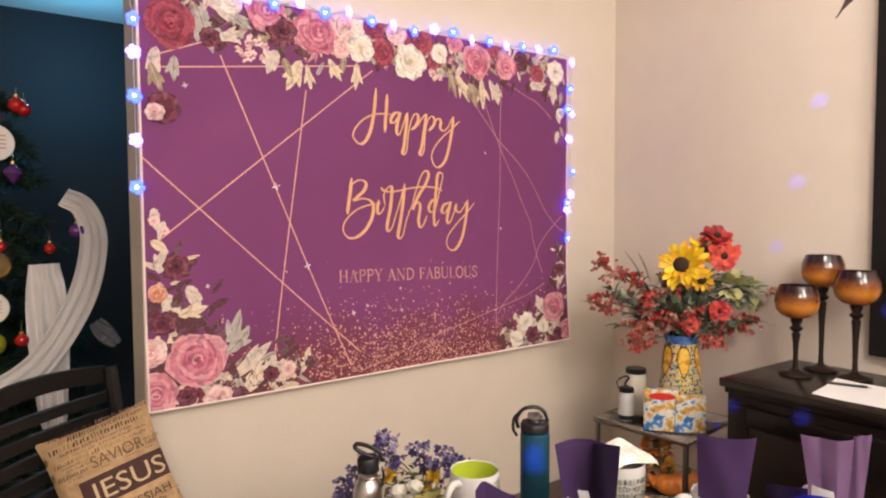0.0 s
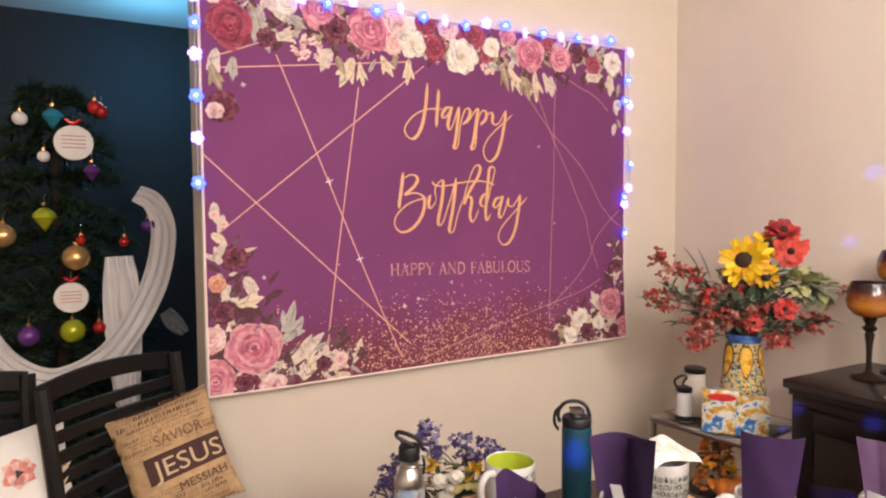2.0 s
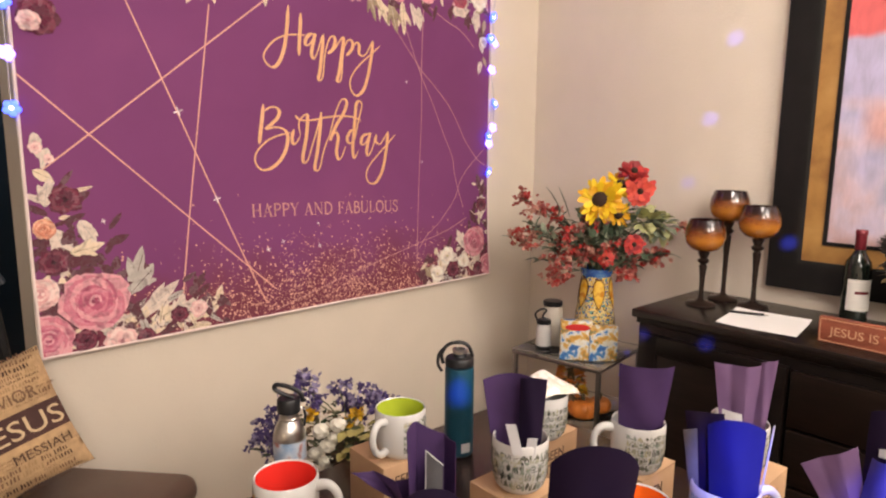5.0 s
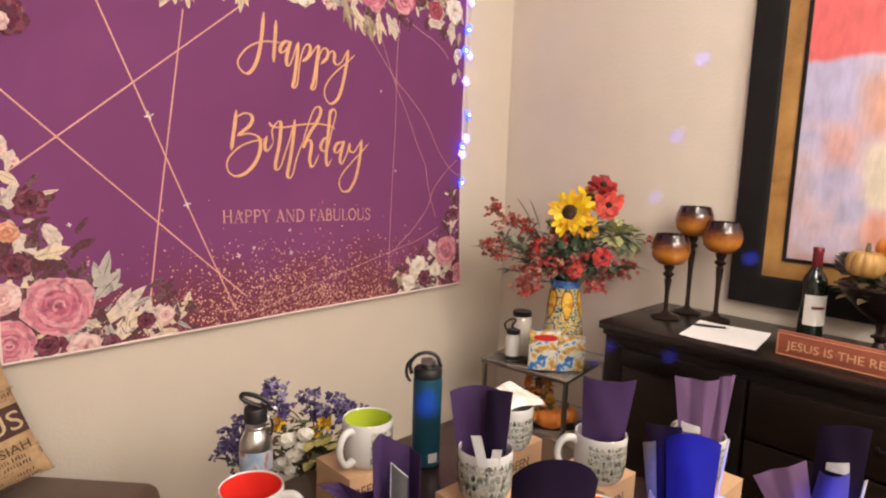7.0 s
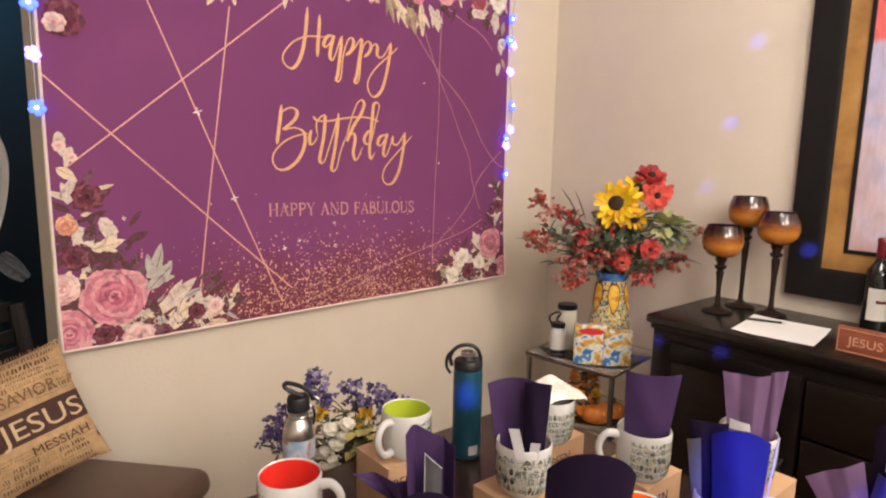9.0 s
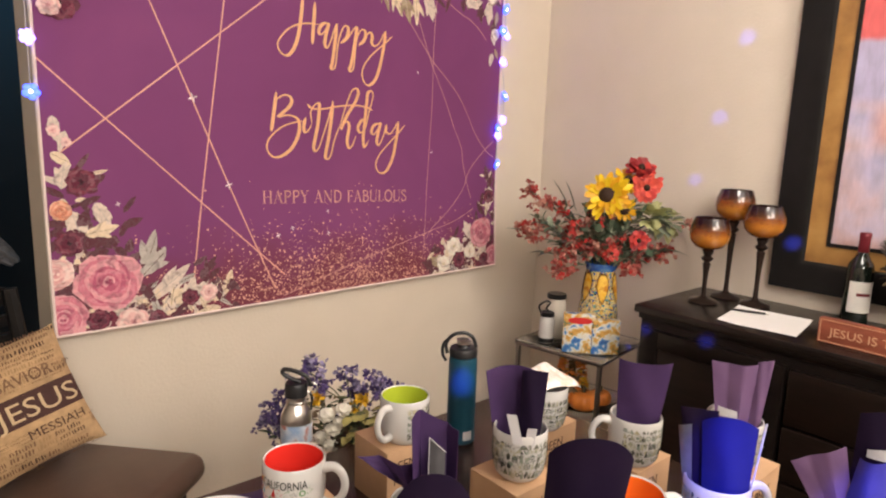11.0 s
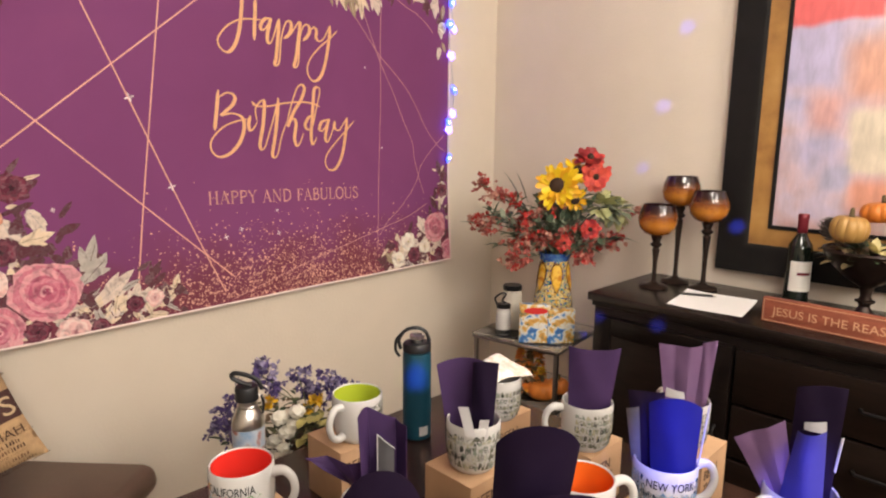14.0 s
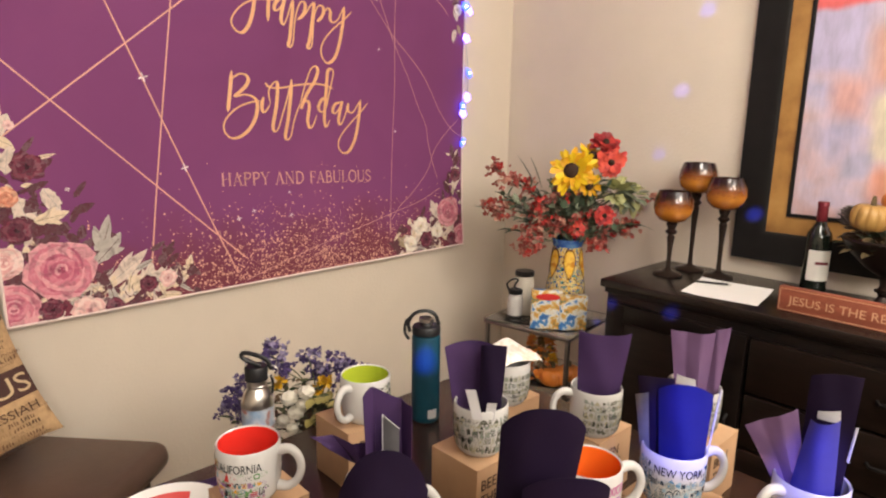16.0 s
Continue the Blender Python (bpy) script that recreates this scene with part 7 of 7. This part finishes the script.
band = sheet(lambda u, v: Vector((-0.078 + (cw * 0.46 + 0.078) * u, -0.050 + 0.074 * v, 0)), 24, 6)
part("dark_band", drape(band, 0.0012), BURLAP_BAND, cush, "dark red band")


def cushion_words(s, size, x, y, width, ink_mat, high):
    b = text_mesh(s, size, 0.0, width=width)
    bmesh.ops.subdivide_edges(b, edges=[e for e in b.edges if e.calc_length() > 0.02], cuts=1)
    for v in b.verts:
        v.co = Vector((x + v.co.x, y + v.co.y, 0))
    part("printed_word", drape(b, high), ink_mat, cush)


cushion_words("JESUS", 0.068, -0.062, -0.038, 0.182, BURLAP_PALE, 0.0026)
cushion_words("SAVIOR", 0.044, -0.036, 0.044, 0.128, BURLAP_MID, 0.0030)
cushion_words("MESSIAH", 0.032, -0.012, -0.090, 0.126, BURLAP_INK, 0.0030)
random.seed(31)
# rows of small printed words, large and small, over the rest of the cloth
small_print = {m.name: (bmesh.new(), m) for m in (BURLAP_INK, BURLAP_MID, BURLAP_FAINT)}
y = -0.166
while y < 0.165:
    h = random.choice((0.005, 0.007, 0.009, 0.012, 0.015))
    if -0.064 < y + h and y < 0.034:
        y = 0.036
        continue
    x = -cw / 2 + random.uniform(0.020, 0.05)
    while x < cw / 2 - 0.035:
        ln = random.uniform(0.014, 0.045)
        near = (0.038 < y + h and y < 0.084 and -0.045 < x + ln and x < 0.095) or (-0.095 < y + h and y < -0.060 and -0.02 < x + ln and x < 0.115)
        ink_used = random.choice((BURLAP_FAINT, BURLAP_MID)) if near else random.choice((BURLAP_INK, BURLAP_INK, BURLAP_MID, BURLAP_MID, BURLAP_FAINT))
        b = small_print[ink_used.name][0]
        q = x
        while q < x + ln:
            w = random.uniform(0.25, 0.5) * h
            lo, hi = random.choice(((0, 1), (0, 1), (0, 0.7), (0.15, 0.85), (0, 0.85)))
            sheet(lambda u, v: Vector((q + w * 0.7 * u + 0.2 * h * v * (w > 0.4 * h), y + h * (lo + (hi - lo) * v), 0)), 1, 1, 0, b)
            q += w * 1.1 + 0.0018
        x += ln + 0.007
    y += h + 0.0035
for b, m in small_print.values():
    tagged(part("small_print", drape(b, 0.0022), m, cush, "rows of small printed words"), kind="stuff")

LINEN = mat("white_linen", (0.74, 0.72, 0.68), 0.85, vary=0.04, scale=30, bump=0.3, bump_scale=500)
cush2, cw, ch, bulge = cushion((-2.80, -0.300, 0.855), (-2.420, -0.225, 0.905), (-2.415, -0.330, 0.545), 0.13, LINEN, "floral_cushion", "white linen cushion printed with a coral flower", 1.04)
FLORAL = [ink("cushion_coral", (0.62, 0.22, 0.18)), ink("cushion_pink", (0.74, 0.46, 0.40)), ink("cushion_sage", (0.42, 0.50, 0.42)), ink("cushion_straw", (0.56, 0.44, 0.28)), ink("cushion_black", (0.03, 0.03, 0.04))]


def cushion_print(name, items, mi_label):
    b = bmesh.new()
    for cu, cv, an, ln, w, mi, hi in items:
        k = bmesh.new()
        petal(k, cu, cv, an, ln, w, 0, mi)
        m = bpy.data.meshes.new("tmp")
        for v in k.verts:
            v.co = Vector((v.co.x, v.co.z, hi))
        k.to_mesh(m)
        k.free()
        b.from_mesh(m)
        bpy.data.meshes.remove(m)
    part(name, drape(b, 0.002), FLORAL, cush2, mi_label)


cushion_print("printed_flower", [(0.085, 0.085, i * 0.9, 0.038, 0.046, i % 2, 0.0002 * i) for i in range(7)] + [(0.085, 0.085, i * 2.1, 0.012, 0.009, 4, 0.002) for i in range(3)], "coral printed flower")
cushion_print("printed_leaves", [(0.12 + 0.006 * i, -0.09 + 0.018 * i, 0.6 + 0.3 * (i % 2) * 4, 0.035, 0.012, 3, 0.0002 * i) for i in range(9)] + [(-0.02, 0.02 + 0.03 * i, 2.6 - 0.2 * i, 0.06, 0.03, 2, 0.0003 * i) for i in range(4)], "straw and sage printed leaves")
cushion_print("printed_letters", [(-0.02 + 0.012 * i, -0.06 + 0.01 * math.sin(i * 2), 1.2 + i, 0.02, 0.006, 4, 0.0002 * i) for i in range(11)], "dark printed script marks")


# ---- back room: christmas tree with ornaments and white drape ----
NEEDLE, NEEDLE2 = fol("fir_needles", (0.012, 0.028, 0.014), 0.6), fol("pale_fir_needles", (0.026, 0.048, 0.022), 0.6)
BARK = mat("bark", (0.05, 0.03, 0.02), 0.9, vary=0.3, bump=0.4)
tree = thing("christmas_tree", (-2.56, 1.24, 0), "dark green christmas tree in the unlit back room", "christmas tree")
random.seed(77)
part("trunk", tube([(0, 0, 0), (0, 0, 1.0), (0, 0, 2.02)], lambda s: 0.035 - 0.022 * s, 10), BARK, tree)
part("stand", lathe([(0, 0), (0.18, 0), (0.18, 0.02), (0.05, 0.05), (0.04, 0.12), (0, 0.12)], 24), BLACKWOOD, tree)
for lev in range(14):
    z = 0.35 + lev * 0.125
    R = 0.56 - 0.40 * (z - 0.35) / 1.65
    b = bmesh.new()
    n = 15 - lev // 3
    for i in range(n):
        an = 6.283 * i / n + lev * 0.6 + random.uniform(-0.12, 0.12)
        rr = R * random.uniform(0.82, 1.1)
        p0, p1 = Vector((0, 0, z)), Vector((rr * math.cos(an), rr * math.sin(an), z - 0.05 + random.uniform(-0.05, 0.04)))
        tube([p0, (p0 + p1) / 2 + Vector((0, 0, 0.03)), p1], 0.004, 5, b, 2)
        for k in range(150):
            q = random.uniform(0.2, 1.0)
            o = p0.lerp(p1, q) + Vector((0, 0, 0.03 * math.sin(math.pi * q)))
            d = (p1 - p0).normalized() * 0.7 + Vector((random.gauss(0, 0.7), random.gauss(0, 0.7), random.gauss(0.1, 0.5)))
            d.normalize()
            s = d.orthogonal().normalized() * 0.0055
            ln = random.uniform(0.035, 0.075)
            b.faces.new([b.verts.new(o - s), b.verts.new(o + s), b.verts.new(o + d * ln)]).material_index = random.choice((0, 0, 1))
    part("branch_tier", b, [NEEDLE, NEEDLE2, BARK], tree, "tier of fir branches")


def ornament(kind, x, z, r, material, label, y=0.72):
    t = thing("tree_ornament", (x, y, z), label, "ornament", "ornaments on the tree")
    if kind == "disc":
        b = lathe([(0, -0.004), (r * 0.96, -0.004), (r, 0), (r * 0.96, 0.004), (0, 0.004)], 32)
        bmesh.ops.rotate(b, verts=b.verts, cent=(0, 0, 0), matrix=Matrix.Rotation(radians(90), 3, "X"))
        part("disc", b, material, t)
        for i in range(4):
            part("printed_bar", boxed(-r * 0.6, -0.0055, r * (0.35 - 0.22 * i), r * 0.6, -0.0045, r * (0.41 - 0.22 * i)), OR_PINK, t, smooth=False)
        part("bow", tube(spline([(0, 0, r), (-r * 0.4, 0, r * 1.35), (0, 0, r * 1.1), (r * 0.4, 0, r * 1.35), (0, 0, r)], 4), 0.006, 6), OR_RED, t, "red ribbon bow")
    else:
        prof = [(0, -r), (r * 0.5, -r * 0.87), (r * 0.87, -r * 0.5), (r, 0), (r * 0.87, r * 0.5), (r * 0.5, r * 0.87), (0.006, r)]
        if kind == "drop":
            prof = [(0, -r * 1.5), (r * 0.3, -r), (r, -r * 0.1), (r * 0.9, r * 0.3), (r * 0.4, r * 0.7), (0.006, r * 0.8)]
        part("ball", lathe(prof, 24), material, t)
        part("cap", lathe([(0.007, r * 0.97), (0.008, r * 1.0), (0.008, r + 0.010), (0, r + 0.012)], 12), OR_GOLD, t, "gold cap")
    part("hook", tube([(0, 0, r), (0, 0.01, r + 0.03), (0, 0.05, r + 0.045)], 0.0012, 5), OR_GOLD, t)


OR_PINK, OR_RED = mat("ornament_print", (0.55, 0.25, 0.25), 0.6, vary=0, bump=0), mat("red_ornament", (0.50, 0.02, 0.02), 0.2, 0.3, vary=0.05, bump=0)
OR_GOLD, OR_WHITE = mat("gold_ornament", (0.70, 0.42, 0.16), 0.22, 0.7, vary=0.05, bump=0), mat("white_ornament", (0.78, 0.72, 0.66), 0.5, vary=0.06, bump=0.05)
OR_LIME, OR_TEAL, OR_PURPLE = mat("lime_ornament", (0.42, 0.45, 0.02), 0.22, 0.3, vary=0.05, bump=0), mat("teal_ornament", (0.03, 0.28, 0.40), 0.2, 0.4, vary=0.05, bump=0), mat("purple_ornament", (0.16, 0.05, 0.24), 0.22, 0.4, vary=0.05, bump=0)
ornament("disc", -2.458, 1.709, 0.068, OR_WHITE, "flat white round ornament with a red bow", 0.74)
ornament("disc", -2.485, 1.105, 0.060, OR_WHITE, "flat white round ornament with a red bow", 0.74)
ornament("ball", -2.464, 1.261, 0.052, OR_GOLD, "shiny gold ball ornament on the tree", 0.74)
ornament("drop", -2.564, 1.424, 0.042, OR_LIME, "lime green drop ornament", 0.74)
ornament("ball", -2.484, 0.973, 0.046, OR_LIME, "lime green ball ornament", 0.74)
ornament("drop", -2.525, 1.808, 0.036, OR_TEAL, "teal glass drop ornament on the tree", 0.74)
ornament("ball", -2.382, 1.850, 0.028, OR_RED, "shiny red ball ornament on the tree", 0.74)
ornament("ball", -2.360, 1.835, 0.024, OR_RED, "shiny red ball ornament on the tree", 0.74)
ornament("drop", -2.400, 1.602, 0.032, OR_PURPLE, "purple glass drop ornament on the tree", 0.74)
ornament("ball", -2.294, 1.319, 0.020, OR_RED, "small shiny red ball ornament", 0.74)
ornament("ball", -2.445, 1.330, 0.018, OR_RED, "small shiny red ball ornament", 0.74)
ornament("ball", -2.697, 1.351, 0.045, OR_GOLD, "shiny gold ball ornament on the tree", 0.74)
ornament("ball", -2.630, 1.792, 0.026, OR_WHITE, "small white ball ornament", 0.74)
ornament("ball", -2.559, 1.653, 0.022, OR_WHITE, "small white ball ornament", 0.74)
ornament("ball", -2.629, 0.965, 0.040, OR_PURPLE, "shiny purple ball ornament on the tree", 0.74)
ornament("ball", -2.393, 0.979, 0.024, OR_RED, "small shiny red ball ornament", 0.74)
ornament("ball", -2.594, 0.700, 0.030, OR_RED, "shiny red ball ornament on the tree", 0.70)
ornament("ball", -2.205, 1.385, 0.028, OR_PURPLE, "dark purple ball ornament on the tree", 0.74)

SATIN = mat("white_satin", (0.72, 0.68, 0.66), 0.45, vary=0.06, scale=20, bump=0.2, bump_scale=40, sheen=0.3)


SHEER = mat("sheer_grey_cloth", (0.20, 0.20, 0.22), 0.6, vary=0.2, scale=20, bump=0.1)


def drape_strip(pts, width, name, t, folds=5, cloth_mat=SATIN):
    ps = spline(pts, 8)
    n = len(ps) - 1

    def fn(u, v):
        i = min(n, int(round(u * n)))
        p = ps[i]
        d = (ps[min(n, i + 1)] - ps[max(0, i - 1)]).normalized()
        s = Vector((d.z, 0, -d.x))
        if s.length < 0.1:
            s = Vector((1, 0, 0))
        w = width * (0.45 + 0.55 * math.sin(math.pi * min(1, 0.15 + u * 0.8)))
        return p + s.normalized() * (v - 0.5) * w + Vector((0.006 * noise.noise(Vector((u * 6, v * 2, 1))), -0.016 * math.sin(folds * 6.283 * v + u * 5) * (0.5 + 0.7 * abs(noise.noise(Vector((u * 5, v * 2.5, 0))))) - 0.012 * noise.noise(Vector((u * 9, v * 5, 3))) - 0.02, 0))
    part(name, sheet(fn, n, 36, 0.002), cloth_mat, t)


t = thing("white_drape", (0, 0, 0), "white satin cloth draped in a loop across the tree", "drape")
drape_strip([(-2.245, 0.76, 1.515), (-2.180, 0.75, 1.47), (-2.150, 0.74, 1.340), (-2.205, 0.73, 1.110), (-2.350, 0.73, 0.880), (-2.540, 0.73, 0.790), (-2.690, 0.73, 0.870), (-2.800, 0.74, 1.060), (-2.90, 0.75, 1.30)], 0.100, "loop", t, 3)
drape_strip([(-2.315, 0.78, 1.26), (-2.31, 0.78, 1.10), (-2.305, 0.78, 0.88), (-2.30, 0.78, 0.62)], 0.14, "tail", t, 3)
drape_strip([(-2.150, 0.80, 1.02), (-2.115, 0.80, 0.97), (-2.075, 0.80, 0.92)], 0.07, "tail", t, 2, SHEER)

# window of the back room
frame_bm = bmesh.new()
for a, b_ in (((-4.1, 0.75), (-4.04, 2.25)), ((-3.04, 0.75), (-2.98, 2.25)), ((-4.04, 0.75), (-3.04, 0.81)), ((-4.04, 2.19), (-3.04, 2.25)), ((-4.04, 1.47), (-3.04, 1.52))):
    box(frame_bm, a[0], 2.47, a[1], b_[0], 2.60, b_[1], 0.004)
win = tagged(part("window_1", frame_bm, BLACKWOOD), "dark framed window of the back room at dusk", "window", kind="structure")
pane = part("pane", boxed(-4.04, 2.545, 0.81, -3.04, 2.55, 2.19), mat("window_glass", (0.9, 0.95, 1.0), 0.02, vary=0, bump=0, trans=1.0), win, smooth=False)
pane.visible_shadow = False
SKYGLOW = mat("dusk_backdrop", (0.05, 0.08, 0.12), 0.9, vary=0.2, scale=2, bump=0, emit=(0.10, 0.17, 0.26), power=0.6)
tagged(part("backdrop", boxed(-6, 4.2, -0.5, -1, 4.25, 4), SKYGLOW, smooth=False), "dim blue dusk outside the window", "backdrop", kind="structure")


# ---- chandelier over the table ----
NICKEL = mat("aged_nickel", (0.30, 0.26, 0.23), 0.35, 1.0, vary=0.15, scale=30, bump=0.05)
FROST = mat("frosted_shade", (0.80, 0.74, 0.64), 0.5, vary=0.02, bump=0, emit=(1.0, 0.86, 0.70), power=1.5)
ch_l = thing("chandelier", (-1.062, -1.745, 0.075), "aged nickel chandelier with frosted shades over the table", "chandelier")
part("rod", tube([(0, 0, 2.62), (0, 0, 1.85)], 0.009, 10), NICKEL, ch_l)
part("canopy", lathe([(0, 2.622), (0.07, 2.622), (0.068, 2.61), (0.03, 2.59), (0, 2.585)], 28), NICKEL, ch_l)
part("finial", lathe([(0, 1.715), (0.012, 1.72), (0.020, 1.735), (0.012, 1.752), (0.030, 1.78), (0.036, 1.82), (0.020, 1.86), (0, 1.87)], 24), NICKEL, ch_l)
for k in range(5):
    a = radians(150 + 72 * k)
    c, s = math.cos(a), math.sin(a)
    arm = part("arm", tube(spline([(0.02 * c, 0.02 * s, 1.82), (0.12 * c, 0.12 * s, 1.775), (0.24 * c, 0.24 * s, 1.80), (0.30 * c, 0.30 * s, 1.88)], 6), 0.007, 8), NICKEL, ch_l)
    part("leaf", sheet(lambda u, v: Vector(((0.24 + 0.09 * u) * c - s * (v - 0.5) * 0.03 * math.sin(math.pi * min(1, u + 0.1)), (0.24 + 0.09 * u) * s + c * (v - 0.5) * 0.03 * math.sin(math.pi * min(1, u + 0.1)), 1.80 - 0.055 * u * u)), 8, 4, 0.003), NICKEL, arm, "curled metal leaf")
    sh = part("shade", lathe([(0.020, 1.885), (0.035, 1.90), (0.055, 1.95), (0.062, 1.99), (0.060, 1.99), (0.052, 1.95), (0.032, 1.903), (0.0, 1.89)], 28), FROST, arm, "frosted glass shade")
    sh.location = (0.30 * c, 0.30 * s, 0)
